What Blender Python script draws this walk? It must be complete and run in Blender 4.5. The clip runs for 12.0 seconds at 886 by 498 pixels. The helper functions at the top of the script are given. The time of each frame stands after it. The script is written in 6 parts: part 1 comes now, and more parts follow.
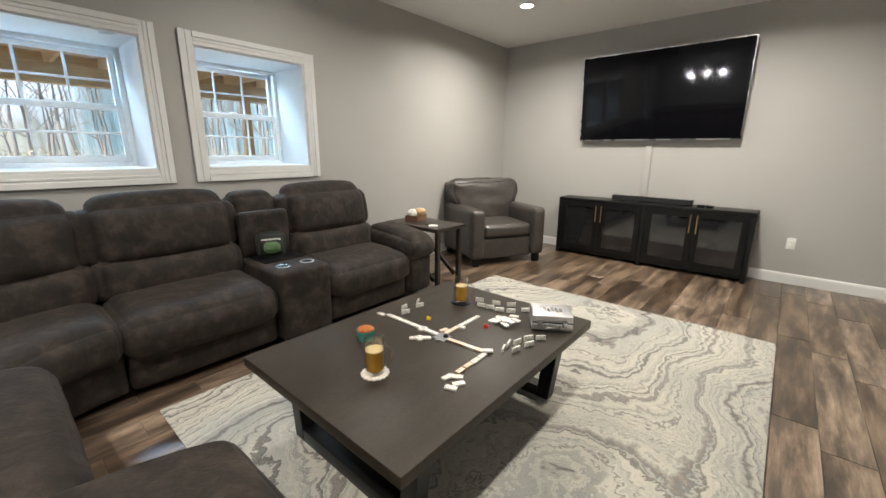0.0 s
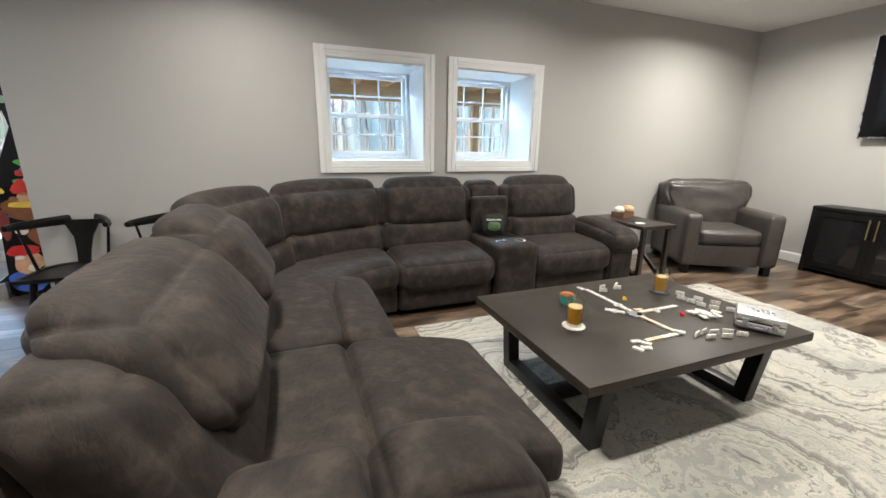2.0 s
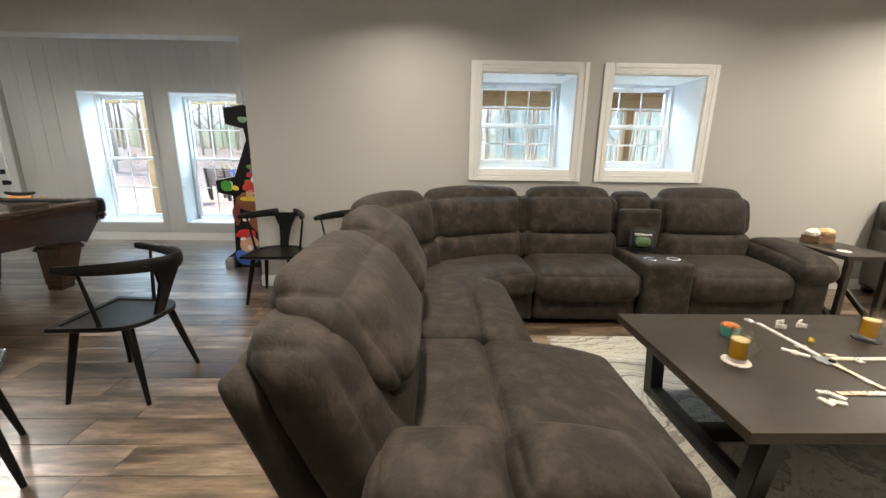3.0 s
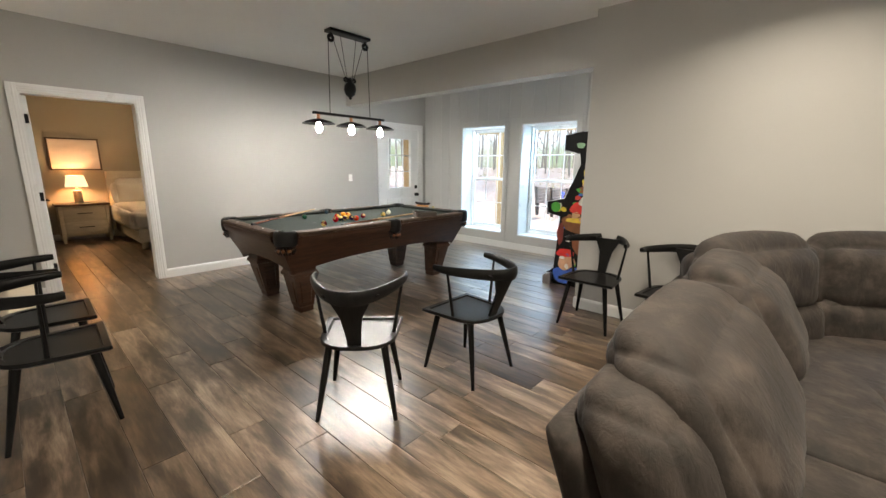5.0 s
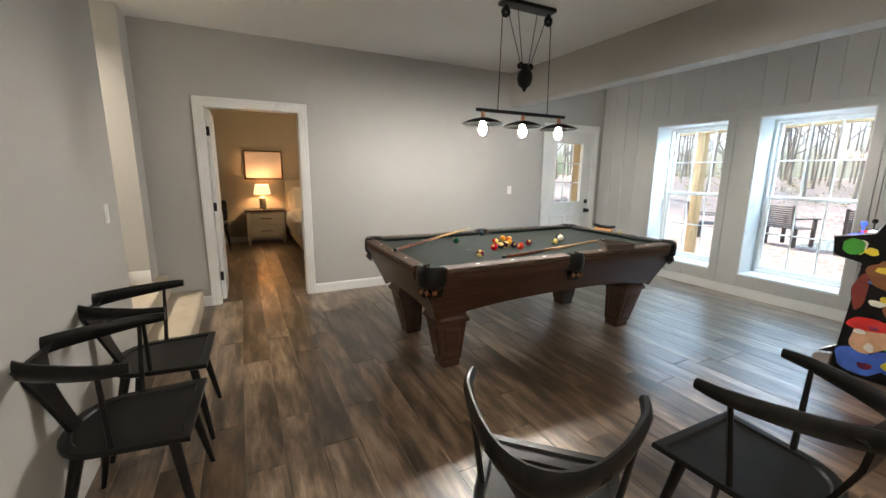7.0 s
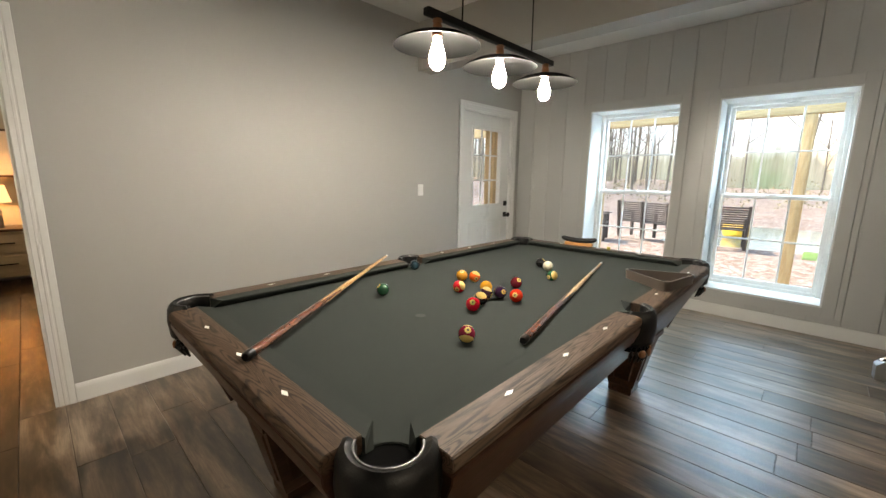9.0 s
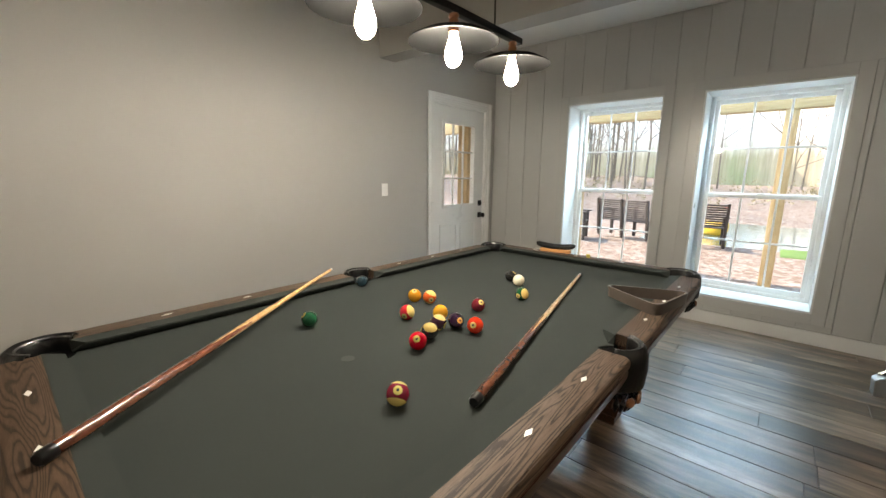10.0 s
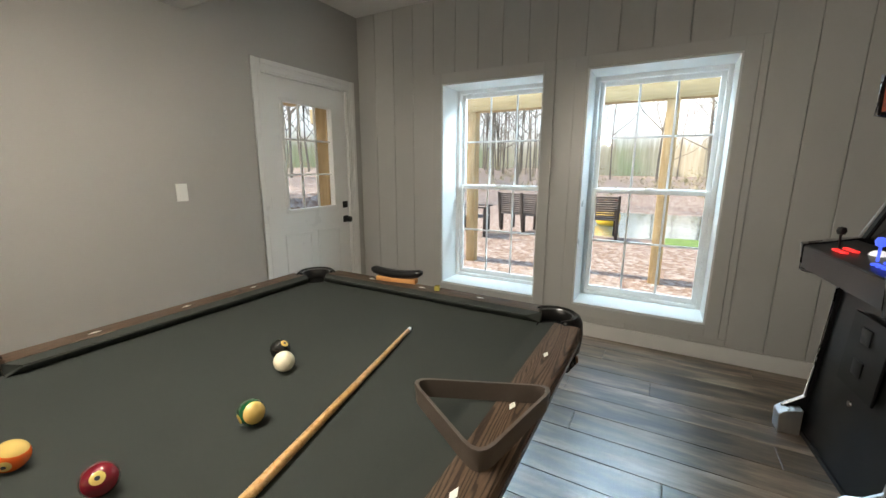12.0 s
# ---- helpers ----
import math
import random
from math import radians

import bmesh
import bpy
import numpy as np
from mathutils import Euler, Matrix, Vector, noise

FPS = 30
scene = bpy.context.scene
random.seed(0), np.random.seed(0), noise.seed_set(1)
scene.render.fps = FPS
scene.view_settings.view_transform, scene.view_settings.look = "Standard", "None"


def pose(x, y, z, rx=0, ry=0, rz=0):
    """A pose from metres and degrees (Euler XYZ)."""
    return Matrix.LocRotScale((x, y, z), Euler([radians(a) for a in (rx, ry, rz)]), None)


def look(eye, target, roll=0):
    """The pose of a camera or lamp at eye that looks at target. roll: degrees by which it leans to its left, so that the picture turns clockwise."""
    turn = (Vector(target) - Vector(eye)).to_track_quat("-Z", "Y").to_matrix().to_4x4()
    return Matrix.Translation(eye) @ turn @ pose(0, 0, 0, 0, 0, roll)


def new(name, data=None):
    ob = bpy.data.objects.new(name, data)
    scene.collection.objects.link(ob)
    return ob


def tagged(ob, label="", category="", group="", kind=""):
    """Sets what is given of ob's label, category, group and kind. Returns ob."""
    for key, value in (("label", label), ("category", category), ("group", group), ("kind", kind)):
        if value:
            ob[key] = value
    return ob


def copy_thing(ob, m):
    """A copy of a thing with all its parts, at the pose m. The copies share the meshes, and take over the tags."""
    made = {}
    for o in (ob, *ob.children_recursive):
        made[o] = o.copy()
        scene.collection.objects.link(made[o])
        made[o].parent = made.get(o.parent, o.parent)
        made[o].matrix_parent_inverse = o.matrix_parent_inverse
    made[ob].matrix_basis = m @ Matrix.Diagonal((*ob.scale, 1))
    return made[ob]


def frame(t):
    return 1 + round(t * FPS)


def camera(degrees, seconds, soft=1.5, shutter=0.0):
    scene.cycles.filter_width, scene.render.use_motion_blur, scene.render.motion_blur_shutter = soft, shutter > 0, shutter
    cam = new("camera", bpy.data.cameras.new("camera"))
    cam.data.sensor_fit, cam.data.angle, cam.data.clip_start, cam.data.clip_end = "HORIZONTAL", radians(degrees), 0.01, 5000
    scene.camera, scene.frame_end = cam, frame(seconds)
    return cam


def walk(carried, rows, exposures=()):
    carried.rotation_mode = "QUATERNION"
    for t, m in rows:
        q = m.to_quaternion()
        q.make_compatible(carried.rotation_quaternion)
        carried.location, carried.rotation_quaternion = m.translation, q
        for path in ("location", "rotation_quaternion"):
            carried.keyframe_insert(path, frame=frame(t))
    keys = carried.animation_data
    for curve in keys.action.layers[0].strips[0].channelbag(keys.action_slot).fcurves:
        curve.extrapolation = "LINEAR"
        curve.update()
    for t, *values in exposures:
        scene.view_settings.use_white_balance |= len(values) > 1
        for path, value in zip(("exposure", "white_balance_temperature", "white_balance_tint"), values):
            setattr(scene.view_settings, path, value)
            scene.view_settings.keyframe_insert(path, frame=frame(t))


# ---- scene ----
cam = camera(96.7, 12.0)
PATH = [
    (0, (-0.075, -0.898, 1.307), (-1.34, 0.574, 0.823), 0.5),
    (0.5, (0.049, -1.0, 1.303), (-1.357, 0.336, 0.813), 0.5),
    (1, (0.12, -1.084, 1.292), (-1.432, 0.078, 0.8), 0.6),
    (1.5, (0.197, -1.203, 1.294), (-1.491, -0.253, 0.794), 0.7),
    (2, (0.274, -1.275, 1.308), (-1.534, -0.584, 0.803), 0.8),
    (2.5, (0.318, -1.318, 1.311), (-1.581, -0.931, 0.815), 0.9),
    (3, (0.355, -1.347, 1.328), (-1.585, -1.302, 0.846), 0.8),
    (3.5, (0.372, -1.371, 1.35), (-1.546, -1.691, 0.885), 0.8),
    (5.5, (0.217, -1.605, 1.392), (-1.019, -3.125, 0.99), 0.6),
    (6, (0.108, -1.774, 1.407), (-0.915, -3.446, 1.011), 0.6),
    (6.5, (-0.032, -1.996, 1.422), (-0.858, -3.777, 1.038), 0.6),
    (8.5, (-0.734, -4.116, 1.321), (-2.078, -5.552, 0.96), 0.6),
    (9, (-0.845, -4.173, 1.315), (-2.271, -5.529, 0.952), 0.7),
    (9.5, (-1.015, -4.207, 1.327), (-2.481, -5.517, 0.959), 0.6),
    (10, (-1.197, -4.307, 1.328), (-2.679, -5.596, 0.952), 0.6),
    (10.5, (-1.393, -4.347, 1.331), (-2.89, -5.615, 0.946), 0.4),
    (11, (-1.647, -4.313, 1.348), (-3.185, -5.529, 0.956), 0.2),
    (11.5, (-1.915, -4.341, 1.349), (-3.531, -5.45, 0.949), 0.2),
    (12, (-2.198, -4.387, 1.341), (-3.907, -5.344, 0.936), 0.2),
]
EXPOSURES = [(0.0, 2.74, 5950, 10), (2.0, 3.0, 5800, 10), (3.5, 3.06, 6700, 10), (5.3, 3.28, 6500, 10), (6.6, 3.2, 6450, 10), (8.4, 2.92, 7150, 10), (10.0, 2.7, 7250, 10), (12.0, 2.42, 7250, 10)]
walk(cam, [(t, look(eye, target, roll)) for t, eye, target, roll in PATH], EXPOSURES)

# ---- world, sun, exposure ----
world = bpy.data.worlds.new("world")
scene.world = world
world.use_nodes = True
_n = world.node_tree.nodes
_sky = _n.new("ShaderNodeTexSky")
_sky.sky_type = "NISHITA"
_sky.sun_disc = False
_sky.sun_elevation = radians(41)
_sky.sun_rotation = radians(176)
_sky.air_density, _sky.dust_density, _sky.ozone_density = 1.4, 0.6, 2.0
_n["Background"].inputs["Strength"].default_value = 0.105
world.node_tree.links.new(_sky.outputs["Color"], _n["Background"].inputs["Color"])

_sun = new("sun", bpy.data.lights.new("sun", "SUN"))
_sun.data.energy, _sun.data.angle, _sun.data.color = 2.0, radians(1.0), (1.0, 0.94, 0.85)
_sun.matrix_world = look((0.5, -7.5, 6.5), (0, 0, 0))

BULB_E = 118.0


def sky_light(name, x, y, z, w, h, watts, tilt):
    """Stands in for the blue sky's light that falls in through the head of a window."""
    lamp = new(name, bpy.data.lights.new(name, "AREA"))
    lamp.data.shape, lamp.data.size, lamp.data.size_y = "RECTANGLE", w, h
    lamp.data.energy, lamp.data.color = watts, (0.52, 0.78, 1.0)
    lamp.matrix_world = look((x, y, z), (x + 1.0, y, z - tilt))


for _y in (-5.745, -4.51):
    sky_light("sky_window", -6.2, _y, 2.45, 0.9, 0.4, 14.0, 1.0)
for _y in (-0.50, 0.68):
    sky_light("sky_window", -4.3, _y, 2.26, 0.8, 0.2, 5.0, 1.0)

# ---- materials ----


def ramp(nt, fac, stops):
    r = nt.nodes.new("ShaderNodeValToRGB")
    r.color_ramp.elements[0].position, r.color_ramp.elements[0].color = stops[0][0], (*stops[0][1], 1)
    r.color_ramp.elements[1].position, r.color_ramp.elements[1].color = stops[-1][0], (*stops[-1][1], 1)
    for p, c in stops[1:-1]:
        r.color_ramp.elements.new(p).color = (*c, 1)
    nt.links.new(fac, r.inputs[0])
    return r.outputs[0]


def noise_at(nt, vec, scale, detail=4.0, rough=0.55, distort=0.0):
    t = nt.nodes.new("ShaderNodeTexNoise")
    t.inputs["Scale"].default_value, t.inputs["Detail"].default_value = scale, detail
    t.inputs["Roughness"].default_value, t.inputs["Distortion"].default_value = rough, distort
    nt.links.new(vec, t.inputs["Vector"])
    return t.outputs["Fac"]


def math_node(nt, op, a, b=0.0):
    m = nt.nodes.new("ShaderNodeMath")
    m.operation = op
    for i, v in enumerate((a, b)):
        if isinstance(v, (int, float)):
            m.inputs[i].default_value = v
        else:
            nt.links.new(v, m.inputs[i])
    return m.outputs[0]


def mix_col(nt, fac, a, b, blend="MIX"):
    m = nt.nodes.new("ShaderNodeMix")
    m.data_type, m.blend_type = "RGBA", blend
    for sock, v in ((m.inputs[0], fac), (m.inputs[6], a), (m.inputs[7], b)):
        if isinstance(v, (int, float)):
            sock.default_value = v
        elif isinstance(v, tuple):
            sock.default_value = (*v, 1)
        else:
            nt.links.new(v, sock)
    return m.outputs[2]


def position(nt, stretch=(1, 1, 1), shift=False):
    g = nt.nodes.new("ShaderNodeNewGeometry").outputs["Position"]
    mp = nt.nodes.new("ShaderNodeMapping")
    mp.inputs["Scale"].default_value = stretch
    nt.links.new(g, mp.inputs["Vector"])
    if shift:
        rnd = nt.nodes.new("ShaderNodeObjectInfo").outputs["Random"]
        cmb = nt.nodes.new("ShaderNodeCombineXYZ")
        for i, k in enumerate((37.0, 91.0, 53.0)):
            nt.links.new(math_node(nt, "MULTIPLY", rnd, k), cmb.inputs[i])
        nt.links.new(cmb.outputs[0], mp.inputs["Location"])
    return mp.outputs[0]


def bump_to(nt, bsdf, height, strength, dist=0.002):
    b = nt.nodes.new("ShaderNodeBump")
    b.inputs["Strength"].default_value, b.inputs["Distance"].default_value = strength, dist
    nt.links.new(height, b.inputs["Height"])
    nt.links.new(b.outputs[0], bsdf.inputs["Normal"])


def blank(name):
    m = bpy.data.materials.new(name)
    m.use_nodes = True
    return m, m.node_tree, m.node_tree.nodes["Principled BSDF"]


def mat(name, col, rough=0.5, metal=0.0, var=0.12, scale=5.0, fine=160.0, bump=0.15, stretch=(1, 1, 1), rvar=0.12,
        coat=0.0, sheen=0.0, rand=0.0, spec=0.5, dist=0.002):
    """A painted, woven, cast or grained surface: colour and gloss vary at two scales, with a fine relief."""
    m, nt, b = blank(name)
    vec = position(nt, stretch, rand > 0)
    big, small = noise_at(nt, vec, scale), noise_at(nt, vec, fine, 3.0)
    lo, hi = tuple(c * (1 - var) for c in col), tuple(min(1, c * (1 + var)) for c in col)
    both = math_node(nt, "ADD", math_node(nt, "MULTIPLY", big, 0.65), math_node(nt, "MULTIPLY", small, 0.35))
    c = ramp(nt, both, [(0.3, lo), (0.7, hi)])
    if rand:
        r = nt.nodes.new("ShaderNodeObjectInfo").outputs["Random"]
        k = math_node(nt, "ADD", math_node(nt, "MULTIPLY", r, 2 * rand), 1 - rand)
        hsv = nt.nodes.new("ShaderNodeHueSaturation")
        nt.links.new(k, hsv.inputs["Value"])
        nt.links.new(c, hsv.inputs["Color"])
        c = hsv.outputs[0]
    nt.links.new(c, b.inputs["Base Color"])
    nt.links.new(math_node(nt, "ADD", math_node(nt, "MULTIPLY", big, 2 * rvar), rough - rvar), b.inputs["Roughness"])
    b.inputs["Metallic"].default_value = metal
    b.inputs["Coat Weight"].default_value = coat
    b.inputs["Sheen Weight"].default_value = sheen
    b.inputs["Specular IOR Level"].default_value = spec
    if bump:
        bump_to(nt, b, small, bump, dist)
    return m


def glow(name, col, strength):
    m, nt, b = blank(name)
    b.inputs["Base Color"].default_value = (*col, 1)
    b.inputs["Emission Color"].default_value = (*col, 1)
    b.inputs["Emission Strength"].default_value = strength
    return m


def glass(name, col=(1, 1, 1), rough=0.0, ior=1.45):
    m, nt, b = blank(name)
    b.inputs["Base Color"].default_value = (*col, 1)
    b.inputs["Transmission Weight"].default_value = 1.0
    b.inputs["Roughness"].default_value, b.inputs["IOR"].default_value = rough, ior
    return m


def thin_glass(name):
    """Thin clear glass: lets light through, with a mirror gloss that grows at grazing angles."""
    m, nt, b = blank(name)
    clear, gloss, mixer, fr = (nt.nodes.new(k) for k in ("ShaderNodeBsdfTransparent", "ShaderNodeBsdfGlossy", "ShaderNodeMixShader", "ShaderNodeLayerWeight"))
    clear.inputs[0].default_value = (0.96, 0.97, 0.97, 1)
    gloss.inputs["Roughness"].default_value = 0.03
    edge = math_node(nt, "ADD", math_node(nt, "MULTIPLY", math_node(nt, "POWER", fr.outputs["Facing"], 2.2), 0.8), 0.07)
    nt.links.new(edge, mixer.inputs[0])
    nt.links.new(clear.outputs[0], mixer.inputs[1])
    nt.links.new(gloss.outputs[0], mixer.inputs[2])
    nt.links.new(mixer.outputs[0], nt.nodes["Material Output"].inputs["Surface"])
    return m


def plank_floor(name):
    """Rustic grey-brown vinyl planks: smoky blotches, long grain, knots, a slight satin gloss."""
    m, nt, b = blank(name)
    vec = position(nt, (6.0, 1.0, 1.0), True)
    blotch = noise_at(nt, vec, 2.0, 6.0, 0.62, 0.2)
    fibre = noise_at(nt, position(nt, (26.0, 1.0, 1.0), True), 6.0, 6.0, 0.7, 0.4)
    knot = noise_at(nt, position(nt, (5.0, 2.2, 1.0), True), 3.0, 2.0, 0.5, 2.2)
    c = ramp(nt, blotch, [(0.35, (0.034, 0.024, 0.017)), (0.45, (0.085, 0.060, 0.041)), (0.54, (0.18, 0.128, 0.088)), (0.66, (0.32, 0.24, 0.172))])
    c = mix_col(nt, math_node(nt, "MULTIPLY", ramp(nt, fibre, [(0.35, (1, 1, 1)), (0.6, (0, 0, 0))]), 0.38), c, (0.05, 0.036, 0.027))
    c = mix_col(nt, math_node(nt, "MULTIPLY", ramp(nt, knot, [(0.66, (0, 0, 0)), (0.84, (1, 1, 1))]), 0.5), c, (0.028, 0.02, 0.015))
    r = nt.nodes.new("ShaderNodeObjectInfo").outputs["Random"]
    hsv = nt.nodes.new("ShaderNodeHueSaturation")
    nt.links.new(math_node(nt, "ADD", math_node(nt, "MULTIPLY", r, 0.95), 0.5), hsv.inputs["Value"])
    nt.links.new(math_node(nt, "ADD", math_node(nt, "MULTIPLY", r, -0.3), 1.22), hsv.inputs["Saturation"])
    nt.links.new(c, hsv.inputs["Color"])
    nt.links.new(hsv.outputs[0], b.inputs["Base Color"])
    nt.links.new(math_node(nt, "ADD", math_node(nt, "MULTIPLY", blotch, 0.16), 0.24), b.inputs["Roughness"])
    b.inputs["Specular IOR Level"].default_value = 0.7
    b.inputs["Coat Weight"].default_value, b.inputs["Coat Roughness"].default_value = 0.32, 0.32
    bump_to(nt, b, fibre, 0.07, 0.0012)
    return m


def marble_rug(name):
    """Flowing cream, grey and charcoal veins woven into a short pile."""
    m, nt, b = blank(name)
    sep = nt.nodes.new("ShaderNodeSeparateXYZ")
    nt.links.new(position(nt), sep.inputs[0])
    flow = noise_at(nt, position(nt, (1.0, 0.7, 1.0)), 0.62, 1.5, 0.4, 0.5)
    ragged = noise_at(nt, position(nt), 7.0, 5.0, 0.65, 0.4)
    across = math_node(nt, "ADD", math_node(nt, "MULTIPLY", sep.outputs[0], 0.85), math_node(nt, "MULTIPLY", sep.outputs[1], -0.28))
    val = math_node(nt, "ADD", math_node(nt, "ADD", across, math_node(nt, "MULTIPLY", flow, 2.7)), math_node(nt, "MULTIPLY", ragged, 0.24))

    def streaks(k, shift, detail, rough):
        t = nt.nodes.new("ShaderNodeTexNoise")
        t.noise_dimensions = "1D"
        t.inputs["Scale"].default_value, t.inputs["Detail"].default_value, t.inputs["Roughness"].default_value = k, detail, rough
        nt.links.new(math_node(nt, "ADD", val, shift), t.inputs["W"])
        return t.outputs["Fac"]
    cream, pale, grey, dark, taupe = (0.58, 0.545, 0.46), (0.43, 0.42, 0.375), (0.25, 0.26, 0.255), (0.05, 0.048, 0.052), (0.27, 0.235, 0.20)
    c = ramp(nt, streaks(7.0, 0.0, 6.0, 0.75), [(0.28, dark), (0.34, grey), (0.40, taupe), (0.45, pale), (0.52, cream), (0.60, pale), (0.66, grey), (0.72, pale), (0.8, cream)])
    lines = ramp(nt, streaks(25.0, 7.3, 3.0, 0.65), [(0.35, (0.09, 0.085, 0.09)), (0.405, (0.42, 0.41, 0.41)), (0.45, (1, 1, 1)), (0.6, (1, 1, 1)), (0.68, (0.74, 0.75, 0.74))])
    c = mix_col(nt, 0.75, c, lines, "MULTIPLY")
    smoke = ramp(nt, noise_at(nt, position(nt), 1.3, 4.0, 0.6, 0.6), [(0.45, (0, 0, 0)), (0.75, (1, 1, 1))])
    c = mix_col(nt, math_node(nt, "MULTIPLY", smoke, 0.7), c, (0.27, 0.28, 0.265))
    pile = noise_at(nt, position(nt), 420.0, 2.0)
    c = mix_col(nt, 0.25, c, ramp(nt, pile, [(0.3, (0.3, 0.3, 0.3)), (0.7, (1, 1, 1))]), "MULTIPLY")
    nt.links.new(c, b.inputs["Base Color"])
    b.inputs["Roughness"].default_value = 0.95
    b.inputs["Sheen Weight"].default_value = 0.2
    bump_to(nt, b, pile, 0.5, 0.004)
    return m


def wood(name, dark, light, rough=0.4, stretch=(1, 8, 8), scale=4.0, coat=0.0, rand=0.0):
    m, nt, b = blank(name)
    vec = position(nt, stretch, rand > 0)
    rings = noise_at(nt, vec, scale, 5.0, 0.6, 1.2)
    pores = noise_at(nt, vec, scale * 7, 4.0, 0.6, 0.4)
    v = math_node(nt, "ADD", math_node(nt, "MULTIPLY", rings, 0.7), math_node(nt, "MULTIPLY", pores, 0.3))
    nt.links.new(ramp(nt, v, [(0.36, dark), (0.64, light)]), b.inputs["Base Color"])
    nt.links.new(math_node(nt, "ADD", math_node(nt, "MULTIPLY", pores, 0.25), rough - 0.12), b.inputs["Roughness"])
    b.inputs["Coat Weight"].default_value = coat
    bump_to(nt, b, pores, 0.15, 0.001)
    return m


def oak(name, stretch, line, light, shade):
    """Open-grained oak: long nested loops of dark pores on a paler ground."""
    m, nt, b = blank(name)
    vec = position(nt, stretch)
    level = noise_at(nt, vec, 1.5, 1.5, 0.45, 0.35)
    fine = noise_at(nt, position(nt, tuple(3 * s for s in stretch)), 9.0, 4.0, 0.65, 0.2)
    loops = math_node(nt, "FRACT", math_node(nt, "ADD", math_node(nt, "MULTIPLY", level, 28.0), math_node(nt, "MULTIPLY", fine, 0.5)), 0.0)
    c = ramp(nt, loops, [(0.0, line), (0.16, line), (0.42, light), (0.8, light), (1.0, shade)])
    c = mix_col(nt, 0.55, c, ramp(nt, fine, [(0.35, (0.35, 0.33, 0.31)), (0.62, (1, 1, 1))]), "MULTIPLY")
    nt.links.new(c, b.inputs["Base Color"])
    b.inputs["Roughness"].default_value = 0.6
    b.inputs["Specular IOR Level"].default_value = 0.3
    bump_to(nt, b, fine, 0.2, 0.001)
    return m


def suede(name, col):
    """Brushed microfibre with cloudy nap marks and a soft sheen."""
    m, nt, b = blank(name)
    cloud = noise_at(nt, position(nt), 10.0, 5.0, 0.62, 0.15)
    weave = noise_at(nt, position(nt), 340.0, 2.0)
    fold = noise_at(nt, position(nt, (1, 1, 0.35)), 16.0, 3.0, 0.5, 0.8)
    lo, hi = tuple(c * 0.55 for c in col), tuple(c * 2.0 for c in col)
    c = ramp(nt, cloud, [(0.34, lo), (0.5, col), (0.66, hi)])
    c = mix_col(nt, 0.35, c, ramp(nt, weave, [(0.3, (0.6, 0.6, 0.6)), (0.7, (1, 1, 1))]), "MULTIPLY")
    nt.links.new(c, b.inputs["Base Color"])
    nt.links.new(math_node(nt, "ADD", math_node(nt, "MULTIPLY", cloud, 0.3), 0.6), b.inputs["Roughness"])
    b.inputs["Specular IOR Level"].default_value = 0.25
    b.inputs["Sheen Weight"].default_value = 0.03
    b.inputs["Sheen Roughness"].default_value = 0.4
    crease = noise_at(nt, position(nt, (1, 1, 0.6)), 38.0, 3.0, 0.55, 1.6)
    h = math_node(nt, "ADD", math_node(nt, "ADD", fold, math_node(nt, "MULTIPLY", crease, 0.35)), math_node(nt, "MULTIPLY", weave, 0.05))
    bump_to(nt, b, h, 0.38, 0.014)
    return m


def leather(name, col):
    m, nt, b = blank(name)
    fold = noise_at(nt, position(nt), 9.0, 4.0, 0.55, 1.2)
    v = nt.nodes.new("ShaderNodeTexVoronoi")
    v.inputs["Scale"].default_value = 260.0
    nt.links.new(position(nt), v.inputs["Vector"])
    nt.links.new(ramp(nt, fold, [(0.3, tuple(c * 0.8 for c in col)), (0.7, tuple(c * 1.2 for c in col))]), b.inputs["Base Color"])
    nt.links.new(math_node(nt, "ADD", math_node(nt, "MULTIPLY", fold, 0.25), 0.26), b.inputs["Roughness"])
    bump_to(nt, b, math_node(nt, "ADD", fold, math_node(nt, "MULTIPLY", v.outputs["Distance"], 0.06)), 0.35, 0.01)
    return m


def leaf_litter(name):
    """Grey gravel strewn with dry brown leaves."""
    m, nt, b = blank(name)
    v = nt.nodes.new("ShaderNodeTexVoronoi")
    v.inputs["Scale"].default_value = 14.0
    nt.links.new(position(nt), v.inputs["Vector"])
    big = noise_at(nt, position(nt), 0.8, 4.0)
    leaf = ramp(nt, v.outputs["Color"], [(0.1, (0.10, 0.045, 0.03)), (0.4, (0.20, 0.125, 0.09)), (0.62, (0.29, 0.23, 0.20)), (0.9, (0.40, 0.36, 0.33))])
    c = mix_col(nt, math_node(nt, "MULTIPLY", big, 0.6), leaf, (0.26, 0.20, 0.15))
    nt.links.new(c, b.inputs["Base Color"])
    b.inputs["Roughness"].default_value = 0.9
    bump_to(nt, b, v.outputs["Distance"], 0.8, 0.03)
    return m


WALL = mat("wall_paint", (0.395, 0.386, 0.364), 0.62, var=0.03, scale=1.5, fine=320, bump=0.12)
CEILING = mat("ceiling_paint", (0.76, 0.755, 0.74), 0.8, var=0.02, scale=2, fine=240, bump=0.1)
WHITE = mat("white_trim", (0.70, 0.70, 0.685), 0.32, var=0.03, scale=3, fine=200, bump=0.05)
BOARD = mat("white_boards", (0.47, 0.47, 0.455), 0.34, var=0.04, scale=2, fine=160, bump=0.08, rand=0.03)
VINYL = mat("white_vinyl", (0.8, 0.8, 0.79), 0.3, var=0.02, bump=0.03)
FLOOR = plank_floor("plank_floor")
RUG = marble_rug("marble_rug")
